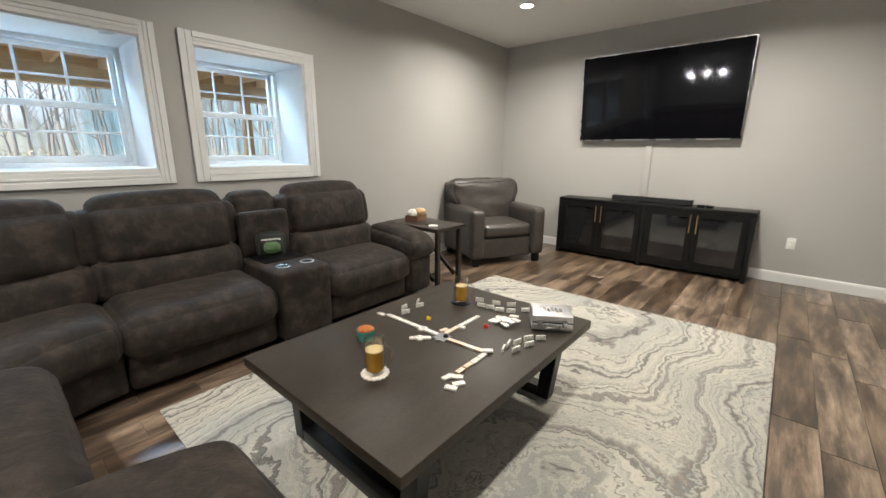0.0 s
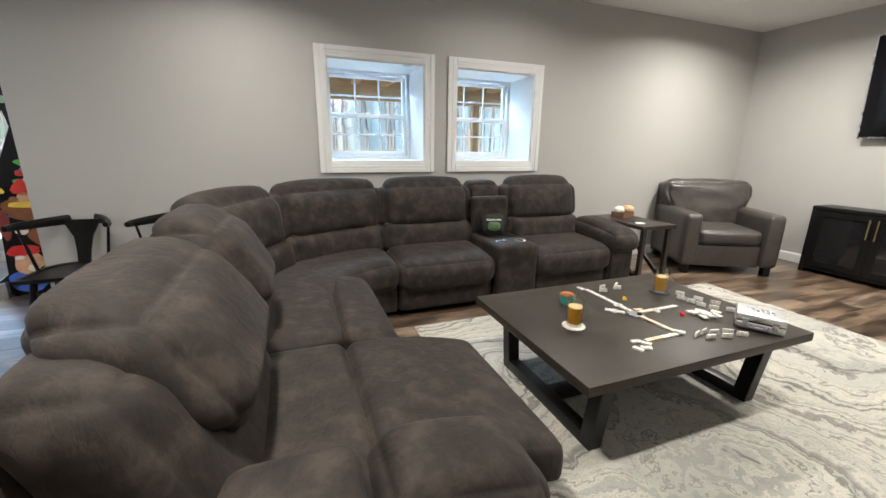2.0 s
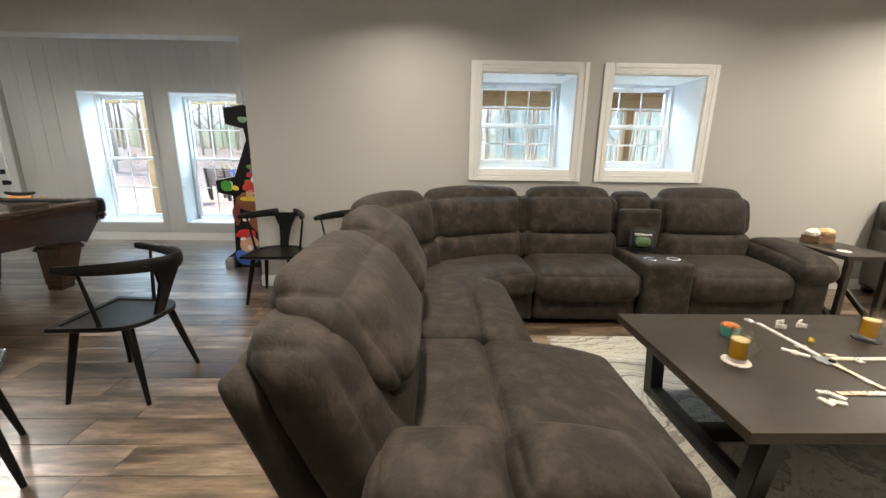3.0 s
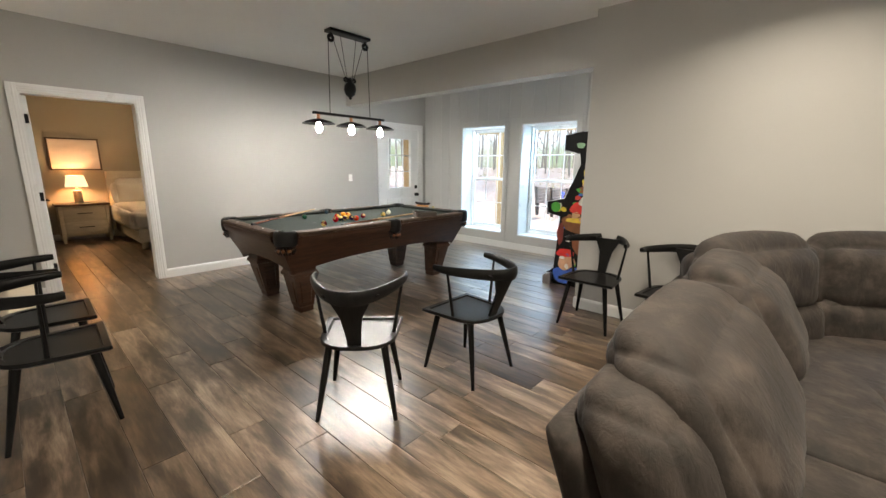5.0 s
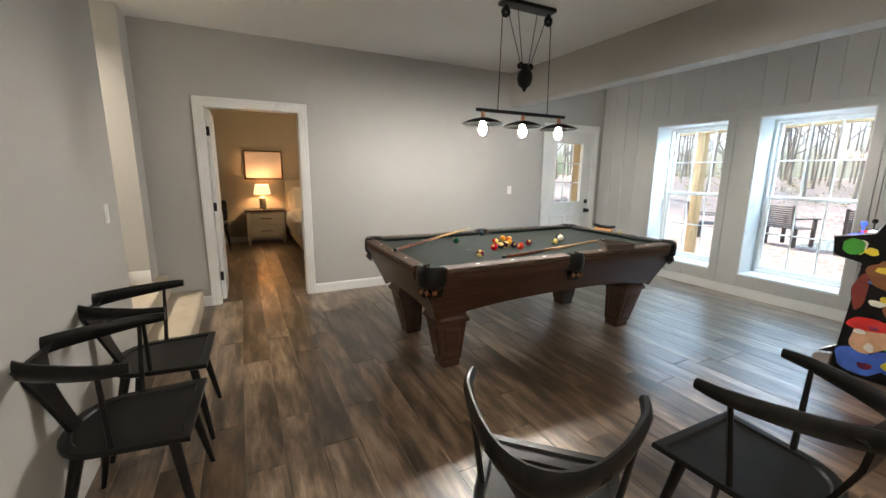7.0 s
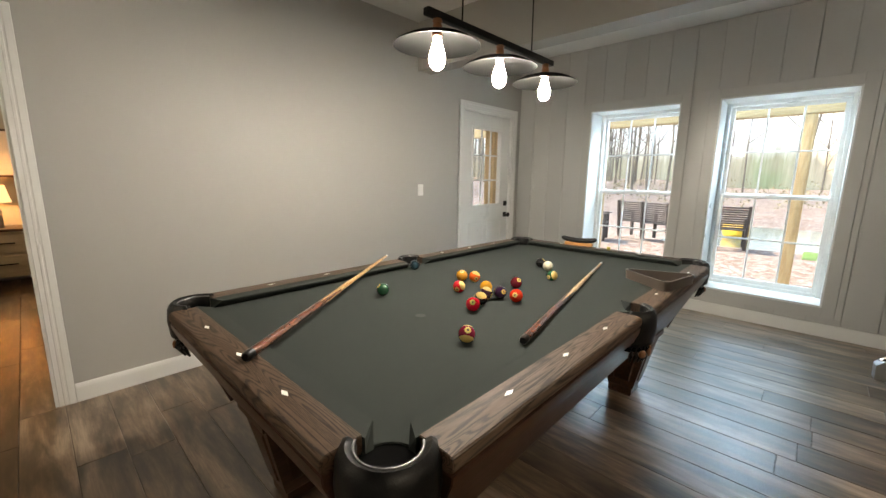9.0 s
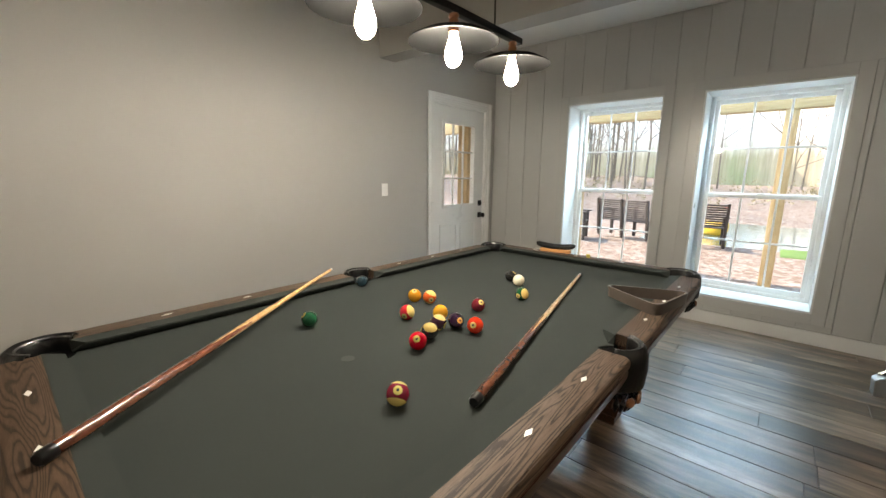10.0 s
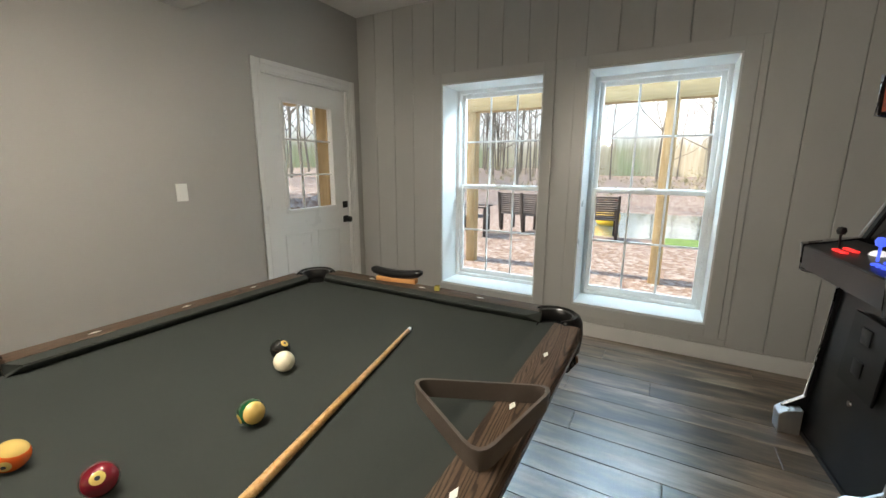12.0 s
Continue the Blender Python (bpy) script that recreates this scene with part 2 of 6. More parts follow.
RUG_BACK = mat("rug_edge", (0.55, 0.53, 0.48), 0.9, fine=300, bump=0.4)
SUEDE = suede("brown_suede", (0.0245, 0.0190, 0.0154))
LEATHER = leather("grey_leather", (0.05, 0.044, 0.039))
BLACK_LEATHER = leather("black_leather", (0.004, 0.004, 0.004))
BLACK_LEATHER.node_tree.nodes["Principled BSDF"].inputs["Specular IOR Level"].default_value = 0.3
ESPRESSO = wood("espresso_wood", (0.0165, 0.0125, 0.0098), (0.034, 0.0265, 0.021), 0.38, (8, 1, 8), 3.0)
BLACK_WOOD = wood("black_wood", (0.004, 0.004, 0.004), (0.009, 0.0085, 0.008), 0.34, (6, 6, 1), 5.0)
BLACK_WOOD.node_tree.nodes["Principled BSDF"].inputs["Specular IOR Level"].default_value = 0.22
BLACK_PAINT = mat("black_lacquer", (0.006, 0.006, 0.0065), 0.34, var=0.2, bump=0.05, spec=0.28)
MAHOGANY = wood("mahogany", (0.022, 0.009, 0.0045), (0.075, 0.032, 0.016), 0.36, (1.2, 14, 14), 3.0, 0.2)
MAHOGANY_Y = wood("mahogany_across", (0.022, 0.009, 0.0045), (0.075, 0.032, 0.016), 0.36, (14, 1.2, 14), 3.0, 0.2)
RAIL_X = oak("oak_rail", (0.8, 9, 9), (0.036, 0.022, 0.014), (0.125, 0.083, 0.056), (0.085, 0.053, 0.034))
RAIL_Y = oak("oak_rail_across", (9, 0.8, 9), (0.034, 0.020, 0.012), (0.105, 0.066, 0.042), (0.07, 0.042, 0.026))
CLOTH = mat("grey_cloth", (0.0375, 0.0435, 0.0405), 0.95, var=0.06, scale=4, fine=500, bump=0.2, rvar=0.03, spec=0.12)
STEEL = mat("steel", (0.55, 0.55, 0.56), 0.28, 1.0, var=0.08, bump=0.05)
ALU = mat("brushed_aluminium", (0.72, 0.72, 0.73), 0.34, 1.0, var=0.06, fine=90, stretch=(1, 14, 1), bump=0.06)
IRON = mat("black_iron", (0.012, 0.012, 0.012), 0.45, 0.6, var=0.25, bump=0.1)
BRASS = mat("brass", (0.62, 0.47, 0.24), 0.3, 1.0, var=0.08, bump=0.03)
COPPER = mat("copper", (0.42, 0.2, 0.11), 0.35, 1.0, var=0.15, bump=0.05)
SCREEN = mat("tv_screen", (0.003, 0.003, 0.004), 0.06, var=0.02, bump=0.0, rvar=0.02, spec=0.3)
SMOKED = mat("smoked_glass", (0.012, 0.012, 0.013), 0.06, var=0.05, bump=0.0, rvar=0.02, coat=0.6)
PLASTIC_W = mat("white_plastic", (0.8, 0.8, 0.77), 0.35, var=0.02, bump=0.02)
PANE = glass("window_pane")
CLEAR = thin_glass("drinking_glass")
BEER = mat("amber_beer", (0.82, 0.42, 0.015), 0.15, var=0.08, bump=0.0)
BEER.node_tree.nodes["Principled BSDF"].inputs["Transmission Weight"].default_value = 0.2
STAINED = mat("stained_tabletop", (0.03, 0.0235, 0.0165), 0.44, var=0.5, scale=3.2, fine=70, stretch=(3, 1, 1), bump=0.06, rvar=0.15, spec=0.3)
FOAM = mat("beer_foam", (0.72, 0.56, 0.28), 0.8, fine=400, bump=0.3)
BULB = glow("lit_bulb", (1.0, 0.95, 0.87), BULB_E)
LENS = glow("lit_lens", (1.0, 0.93, 0.82), 2.8)
PINE = wood("treated_pine", (0.36, 0.23, 0.10), (0.56, 0.40, 0.21), 0.7, (10, 10, 1), 2.0)
PINE_H = wood("treated_pine_beam", (0.42, 0.30, 0.15), (0.6, 0.46, 0.25), 0.7, (10, 1, 10), 2.0)
GROUND = leaf_litter("leaf_litter")
GRASS = mat("lawn", (0.12, 0.2, 0.045), 0.9, var=0.4, scale=6, fine=60, bump=0.6, dist=0.03)
BARK = mat("bark", (0.2, 0.17, 0.135), 0.9, var=0.35, scale=3, fine=40, bump=0.6, stretch=(1, 1, 0.25), dist=0.02)
WATER = mat("pond_water", (0.08, 0.11, 0.105), 0.08, var=0.1, scale=0.6, fine=6, bump=0.15, dist=0.02)
CARPET = mat("beige_carpet", (0.42, 0.36, 0.28), 0.95, var=0.12, fine=260, bump=0.6, dist=0.006)

# ---- mesh helpers ----


def part(name, bm, material, parent=None, label="", kind="", smooth=True, sharp=38):
    me = bpy.data.meshes.new(name)
    bmesh.ops.recalc_face_normals(bm, faces=bm.faces)
    bm.to_mesh(me)
    bm.free()
    me.materials.append(material)
    if smooth:
        me.shade_smooth()
        me.set_sharp_from_angle(angle=radians(sharp))
    ob = new(name, me)
    ob.parent = parent
    if label or kind:
        tagged(ob, label, kind=kind)
    return ob


def thing(name, label, category, m=None, group="", kind=""):
    ob = tagged(new(name), label, category, group, kind)
    ob.empty_display_size = 0.1
    if m is not None:
        ob.matrix_basis = m
    return ob


def merge(*bms):
    """Joins bmeshes into the first."""
    for other in bms[1:]:
        me = bpy.data.meshes.new("tmp")
        other.to_mesh(me)
        other.free()
        bms[0].from_mesh(me)
        bpy.data.meshes.remove(me)
    return bms[0]


def moved(bm, m):
    bm.transform(m)
    return bm


def box(x0, x1, y0, y1, z0, z1, bevel=0.0, seg=2):
    bm = bmesh.new()
    bmesh.ops.create_cube(bm, size=1.0)
    for v in bm.verts:
        v.co = Vector(((x0 + x1) / 2 + v.co.x * (x1 - x0), (y0 + y1) / 2 + v.co.y * (y1 - y0), (z0 + z1) / 2 + v.co.z * (z1 - z0)))
    if bevel:
        bmesh.ops.bevel(bm, geom=bm.edges[:], offset=bevel, segments=seg, affect="EDGES", profile=0.6, clamp_overlap=True)
    return bm


def loft(rings, close_ends=True, loop=True):
    """Skin between rings of points (each a list of the same length)."""
    bm = bmesh.new()
    vs = [[bm.verts.new(p) for p in ring] for ring in rings]
    n = len(rings[0])
    for a, b in zip(vs, vs[1:]):
        for i in range(n if loop else n - 1):
            j = (i + 1) % n
            bm.faces.new((a[i], a[j], b[j], b[i]))
    if close_ends:
        bm.faces.new(vs[0])
        bm.faces.new(list(reversed(vs[-1])))
    return bm


def rod(p0, p1, r0, r1=None, seg=12):
    p0, p1 = Vector(p0), Vector(p1)
    r1 = r0 if r1 is None else r1
    q = (p1 - p0).to_track_quat("Z", "Y")
    ring = [Vector((math.cos(a), math.sin(a), 0)) for a in (2 * math.pi * i / seg for i in range(seg))]
    return loft([[p0 + q @ (v * r0) for v in ring], [p1 + q @ (v * r1) for v in ring]])


def tube(points, radius, seg=8):
    """A round tube along points; radius is a number or one per point."""
    pts = [Vector(p) for p in points]
    rings = []
    for i, p in enumerate(pts):
        d = (pts[min(i + 1, len(pts) - 1)] - pts[max(i - 1, 0)]).normalized()
        q = d.to_track_quat("Z", "Y")
        r = radius[i] if isinstance(radius, (list, tuple)) else radius
        rings.append([p + q @ Vector((r * math.cos(a), r * math.sin(a), 0)) for a in (2 * math.pi * k / seg for k in range(seg))])
    return loft(rings)


def lathe(profile, seg=24, at=(0, 0, 0), closed=False):
    """Turns a profile of (radius, z) round the z axis."""
    rings = [[Vector((at[0] + r * math.cos(a), at[1] + r * math.sin(a), at[2] + z)) for a in (2 * math.pi * k / seg for k in range(seg))] for r, z in profile]
    if closed:
        rings.append(rings[0])
        bm = loft(rings, close_ends=False)
        bmesh.ops.remove_doubles(bm, verts=bm.verts, dist=1e-6)
        return bm
    return loft(rings)


def prism(pts, plane, a, b, bevel=0.0):
    """An outline in the plane 'xy', 'xz' or 'yz', extruded from a to b along the third axis."""
    def place(p, c):
        return {"xy": (p[0], p[1], c), "xz": (p[0], c, p[1]), "yz": (c, p[0], p[1])}[plane]
    bm = loft([[place(p, a) for p in pts], [place(p, b) for p in pts]])
    if bevel:
        bmesh.ops.bevel(bm, geom=bm.edges[:], offset=bevel, segments=2, affect="EDGES", clamp_overlap=True)
    return bm


def soft(w, d, h, r=0.06, puff=0.03, n=12, warp=None, wrinkle=0.0, seed=0):
    """A padded cushion: rounded box centred on the origin, its faces bulging by puff, then bent by warp."""
    bm = bmesh.new()
    bmesh.ops.create_cube(bm, size=2.0)
    bmesh.ops.subdivide_edges(bm, edges=bm.edges[:], cuts=n, use_grid_fill=True)
    half = Vector((w / 2, d / 2, h / 2))
    r = min(r, *(0.98 * c for c in half))
    for v in bm.verts:
        u = v.co.copy()
        p = Vector([half[i] * math.copysign(1 - (1 - abs(u[i])) ** 1.6, u[i]) for i in range(3)])
        inner = Vector([max(-half[i] + r, min(half[i] - r, p[i])) for i in range(3)])
        off = p - inner
        if off.length > 1e-9:
            p = inner + off.normalized() * r
        for i in range(3):
            j, k = (i + 1) % 3, (i + 2) % 3
            side = p[i] / half[i]
            p[i] += side * puff * max(0, 1 - u[j] ** 2) ** 0.7 * max(0, 1 - u[k] ** 2) ** 0.7
        if wrinkle:
            q = p * 9 + Vector((seed * 3.1, seed * 1.7, 0))
            p += Vector((0, 1, 0.4)) * wrinkle * noise.noise(q) + Vector((0.3, 0.6, 1)) * wrinkle * 0.5 * noise.noise(q * 2.3)
        v.co = p
    if warp:
        for v in bm.verts:
            v.co = Vector(warp(v.co))
    return bm


def solid_with_holes(axis, c0, c1, u0, u1, z0, z1, holes):
    """A wall slab between c0 and c1 on the given axis, spanning u0..u1 and z0..z1, cut through by holes (ua, ub, za, zb)."""
    us = sorted({u0, u1, *(h[0] for h in holes), *(h[1] for h in holes)})
    zs = sorted({z0, z1, *(h[2] for h in holes), *(h[3] for h in holes)})
    bm = bmesh.new()
    vert = {}

    def v(i, j, k):
        if (i, j, k) not in vert:
            c = c1 if k else c0
            vert[i, j, k] = bm.verts.new((c, us[i], zs[j]) if axis == "x" else (us[i], c, zs[j]))
        return vert[i, j, k]

    def full(i, j):
        if not (0 <= i < len(us) - 1 and 0 <= j < len(zs) - 1):
            return False
        mu, mz = (us[i] + us[i + 1]) / 2, (zs[j] + zs[j + 1]) / 2
        return not any(h[0] < mu < h[1] and h[2] < mz < h[3] for h in holes)
    for i in range(len(us) - 1):
        for j in range(len(zs) - 1):
            if not full(i, j):
                continue
            for k in (0, 1):
                bm.faces.new((v(i, j, k), v(i + 1, j, k), v(i + 1, j + 1, k), v(i, j + 1, k)))
            for di, dj, e in ((-1, 0, ((0, 0), (0, 1))), (1, 0, ((1, 0), (1, 1))), (0, -1, ((0, 0), (1, 0))), (0, 1, ((0, 1), (1, 1)))):
                if not full(i + di, j + dj):
                    (a, b), (c, d) = e
                    bm.faces.new((v(i + a, j + b, 0), v(i + c, j + d, 0), v(i + c, j + d, 1), v(i + a, j + b, 1)))
    return bm


def structure(name, bm, material, label, category):
    return tagged(part(name, bm, material, smooth=False), label, category, kind="structure")

# ---- the shell ----
XW, YT, XE, XL, YS, YN, XA, CEIL = -3.42, 4.38, 0.80, 0.52, -7.15, -3.05, -5.40, 2.74
ALCOVE_SILL = 0.25
W_SMALL = [(-0.94, -0.065), (0.25, 1.11)]
W_TALL = [(-6.20, -5.29), (-4.97, -4.05)]

floor = structure("floor", box(-5.75, 2.4, -11.4, 4.53, -0.2, -0.007), mat("floor_slab", (0.06, 0.045, 0.035), 0.8), "grey-brown rustic vinyl plank floor", "floor")
wall_west = structure("wall_west", solid_with_holes("x", -4.02, XW, YN, YT + 0.15, 0, 2.9, [(a, b, 1.155, 2.02) for a, b in W_SMALL]), WALL,
                      "thick greige painted wall with two deep-set windows", "wall")
structure("wall_north", box(XW, XE + 0.15, YT, YT + 0.15, 0, 2.9), WALL, "greige painted wall behind the television", "wall")
structure("wall_east_1", box(XE, XE + 0.15, -2.4, YT, 0, 2.9), WALL, "greige painted side wall of the lounge", "wall")
structure("wall_east_2", box(XL, XE + 0.15, -5.75, -2.4, 0, 2.9), WALL, "greige painted wall behind a row of chairs", "wall")
DOOR_X, EXT_X = (-0.825, 0.085), (-5.24, -4.29)
structure("wall_south", solid_with_holes("y", YS - 0.15, YS, -5.75, 2.4, 0, 2.9, [(*DOOR_X, -0.1, 2.04), (*EXT_X, -0.1, 2.06)]), WALL,
          "greige painted wall with a bedroom doorway and an outside door", "wall")
wall_alcove = structure("wall_alcove", solid_with_holes("x", -5.75, XA - 0.012, YS, YN, 0, 2.9, [(a, b, ALCOVE_SILL, 2.055) for a, b in W_TALL]), BOARD,
                        "white vertical board wall with two tall windows", "wall")
structure("wall_alcove_north", box(-5.75, -4.02, YN, YN + 0.15, 0, 2.9), WALL, "greige painted alcove wall behind the arcade machine", "wall")
structure("beam", box(-3.78, -3.60, YS, YN, 2.31, 2.9), WALL, "greige boxed ceiling beam across the alcove", "beam")
structure("soffit", box(0.06, XL, -6.1, -2.4, 2.61, 2.9), WALL, "boxed-in greige soffit under the ceiling", "soffit")
structure("ceiling", box(-5.75, 2.4, -7.3, 4.53, CEIL, 2.95), CEILING, "flat off-white painted ceiling", "ceiling")
# stairwell
structure("wall_stair_1", box(0.95, 2.4, -5.75, -5.6, 0, 2.9), WALL, "greige stairwell wall", "wall")
structure("wall_stair_2", box(2.25, 2.4, YS, -5.75, 0, 2.9), WALL, "greige wall at the end of the stairwell", "wall")
structure("wall_stair_3", box(0.596, 2.25, YS, -6.85, 0, 2.9), WALL, "greige flank wall beside the stairs", "wall")
# bedroom
BED_WALL = mat("bedroom_paint", (0.40, 0.36, 0.29), 0.65, var=0.03, fine=300, bump=0.1)
structure("wall_bed_south", box(-3.4, 2.4, -11.4, -11.25, 0, 2.9), BED_WALL, "tan painted bedroom wall with a picture", "wall")
structure("wall_bed_west", box(-3.4, -3.25, -11.25, -7.3, 0, 2.9), BED_WALL, "tan painted bedroom side wall", "wall")
structure("wall_bed_east", box(2.25, 2.4, -11.25, -7.3, 0, 2.9), BED_WALL, "tan painted bedroom side wall", "wall")
structure("ceiling_bedroom", box(-3.4, 2.4, -11.4, -7.3, 2.62, 2.8), CEILING, "off-white bedroom ceiling", "ceiling")

BASE_PROFILE = [(0, 0), (0.014, 0), (0.014, 0.085), (0.011, 0.098), (0.006, 0.107), (0.0, 0.11)]


def baseboard(axis, c, sign, a, b):
    """A moulded skirting along a wall face at c, facing sign, from a to b."""
    pts = [(c + sign * d, z) for d, z in BASE_PROFILE]
    return prism(pts, "yz" if axis == "y" else "xz", a, b)


for axis, c, s, a, b in (("x", XW, 1, YN, YT), ("y", YT, -1, XW + 0.014, XE), ("x", XE, -1, -2.386, YT - 0.014), ("x", XL, -1, -5.75, -2.4),
                         ("y", YS, 1, 0.157, 0.54), ("y", YS, 1, -4.205, -0.902), ("y", YN, -1, -5.40, -3.42), ("y", -11.25, 1, -3.25, 2.25)):
    ob = structure("baseboard", baseboard(axis, c, s, a, b), WHITE, "white moulded skirting board", "baseboard")


def casing(name, axis, c, sign, u0, u1, z0, z1, width, thick, bottom, label, grooves=True, paint=WHITE):
    """Moulded boards round an opening (u0..u1, z0..z1) on a wall face at c."""
    t = thing(name, label, "trim", kind="structure")
    strips = [(u0 - width, u0, z0 - (width if bottom else 0), z1 + width), (u1, u1 + width, z0 - (width if bottom else 0), z1 + width), (u0, u1, z1, z1 + width)]
    if bottom:
        strips.append((u0, u1, z0 - width, z0))
    for k, (a, b, e, f) in enumerate(strips):
        layers = [(0, thick * 0.6, a, b, e, f)]
        if grooves:
            w = width
            if k < 2:
                i0, i1 = (a, a + w * 0.42) if k == 0 else (b - w * 0.42, b)
                layers.append((0, thick, i0, i1, e, f))
                m0 = a + w * 0.52 if k == 0 else b - w * 0.70
                layers.append((0, thick * 0.8, m0, m0 + w * 0.18, e, f))
            else:
                top = k == 2
                i0, i1 = (f - w * 0.42, f) if top else (e, e + w * 0.42)
                layers.append((0, thick, a, b, i0, i1))
                m0 = f - w * 0.70 if top else e + w * 0.52
                layers.append((0, thick * 0.8, a, b, m0, m0 + w * 0.18))
        bms = []
        for d0, d1, p, q, r, s in layers:
            x0, x1 = sorted((c + sign * d0, c + sign * d1))
            bms.append(box(x0, x1, p, q, r, s, 0.002, 1) if axis == "x" else box(p, q, x0, x1, r, s, 0.002, 1))
        part("casing_board", merge(*bms), paint, t)
    return t


for i, (a, b) in enumerate(W_SMALL):
    casing(f"trim_window_{i + 1}", "x", XW, 1, a, b, 1.155, 2.02, 0.09, 0.022, True, "white moulded picture-frame window casing")
for i, (a, b) in enumerate(W_TALL):
    casing(f"trim_window_{i + 3}", "x", XA, 1, a, b, ALCOVE_SILL, 2.055, 0.085, 0.014, True, "flat white window casing on the board wall", grooves=False, paint=BOARD)
casing("trim_door_1", "y", YS, 1, *DOOR_X, 0, 2.04, 0.075, 0.018, False, "white moulded doorway casing")
casing("trim_door_2", "y", YS, 1, *EXT_X, 0, 2.06, 0.08, 0.018, False, "white moulded casing of the outside door")


def window(name, xs, wall_in, y0, y1, z0, z1, label, jamb):
    """A double-hung vinyl window at xs in an opening whose reveal runs in to wall_in; grids of three by two in each sash."""
    t = thing(name, label, "window", kind="structure")
    for a, b, e, f in ((y0, y0 + 0.012, z0, z1), (y1 - 0.012, y1, z0, z1), (y0 + 0.012, y1 - 0.012, z1 - 0.012, z1)):
        part("reveal_board", box(xs - 0.03, wall_in - 0.001, a, b, e, f), WHITE, t, "white reveal lining")
    part("window_sill", box(xs - 0.03, wall_in - 0.001, y0 + 0.012, y1 - 0.012, z0, z0 + 0.018, 0.004), WHITE, t, "deep white window sill")
    a, b, e, f = y0 + 0.012, y1 - 0.012, z0 + 0.018, z1 - 0.012
    fr = [box(xs - 0.035, xs + 0.05, a, a + jamb, e, f, 0.004), box(xs - 0.035, xs + 0.05, b - jamb, b, e, f, 0.004),
          box(xs - 0.035, xs + 0.05, a + jamb, b - jamb, f - jamb, f, 0.004), box(xs - 0.035, xs + 0.05, a + jamb, b - jamb, e, e + jamb, 0.004)]
    part("window_frame", merge(*fr), VINYL, t)
    a, b, e, f = a + jamb, b - jamb, e + jamb, f - jamb
    mid = (e + f) / 2
    for k, (lo, hi, off) in enumerate(((e, mid + 0.018, 0.018), (mid - 0.018, f, -0.016))):
        x = xs + off
        st = 0.034
        s = [box(x - 0.015, x + 0.015, a, a + st, lo, hi, 0.003), box(x - 0.015, x + 0.015, b - st, b, lo, hi, 0.003),
             box(x - 0.015, x + 0.015, a + st, b - st, lo, lo + st + 0.01, 0.003), box(x - 0.015, x + 0.015, a + st, b - st, hi - st, hi, 0.003)]
        sash = part("sash", merge(*s), VINYL, t)
        ga, gb, gl, gh = a + st, b - st, lo + st + 0.01, hi - st
        for i in (1, 2):
            y = ga + (gb - ga) * i / 3
            part("glazing_bar", box(x - 0.006, x + 0.006, y - 0.008, y + 0.008, gl, gh, 0.002, 1), VINYL, sash)
        zc = (gl + gh) / 2
        part("glazing_bar", box(x - 0.0055, x + 0.0055, ga, gb, zc - 0.008, zc + 0.008, 0.002, 1), VINYL, sash)
        for i in range(3):
            for j in range(2):
                p = part("pane", box(x - 0.002, x + 0.002, ga + (gb - ga) * i / 3, ga + (gb - ga) * (i + 1) / 3, gl + (gh - gl) * j / 2, gl + (gh - gl) * (j + 1) / 2), PANE, sash)
                p.visible_shadow = False
        if k == 0:
            part("sash_lock", box(x + 0.012, x + 0.034, (a + b) / 2 - 0.025, (a + b) / 2 + 0.025, hi - 0.004, hi + 0.014, 0.004), VINYL, sash)
    return t


for i, (a, b) in enumerate(W_SMALL):
    window(f"window_{i + 1}", -3.94, XW, a, b, 1.155, 2.02, "white double-hung window in a deep reveal", 0.032)
for i, (a, b) in enumerate(W_TALL):
    window(f"window_{i + 3}", -5.735, XA, a, b, ALCOVE_SILL, 2.055, "tall white double-hung window with grids", 0.032)

# outside door with a nine-light window
door_2 = thing("door_2", "closed white half-glazed outside door with black lock", "door", kind="structure")
dx0, dx1, dy0, dy1 = EXT_X[0] + 0.015, EXT_X[1] - 0.015, YS - 0.075, YS - 0.03
gx0, gx1, gz0, gz1 = -5.06, -4.47, 0.95, 1.895
part("leaf", solid_with_holes("y", dy0, dy1, dx0, dx1, 0.01, 2.045, [(gx0, gx1, gz0, gz1)]), WHITE, door_2, smooth=False)
for a, b in ((dx0 + 0.13, (dx0 + dx1) / 2 - 0.03), ((dx0 + dx1) / 2 + 0.03, dx1 - 0.13)):
    part("panel_moulding", merge(*[box(p, q, dy1 - 0.002, dy1 + 0.008, r, s, 0.003, 1) for p, q, r, s in
         ((a, b, 0.2, 0.225), (a, b, 0.745, 0.77), (a, a + 0.025, 0.225, 0.745), (b - 0.025, b, 0.225, 0.745))]), WHITE, door_2)
part("glazing_frame", merge(*[box(p, q, dy0 - 0.006, dy1 + 0.012, r, s, 0.004, 1) for p, q, r, s in
     ((gx0, gx1, gz0, gz0 + 0.03), (gx0, gx1, gz1 - 0.03, gz1), (gx0, gx0 + 0.03, gz0 + 0.03, gz1 - 0.03), (gx1 - 0.03, gx1, gz0 + 0.03, gz1 - 0.03))]), WHITE, door_2)
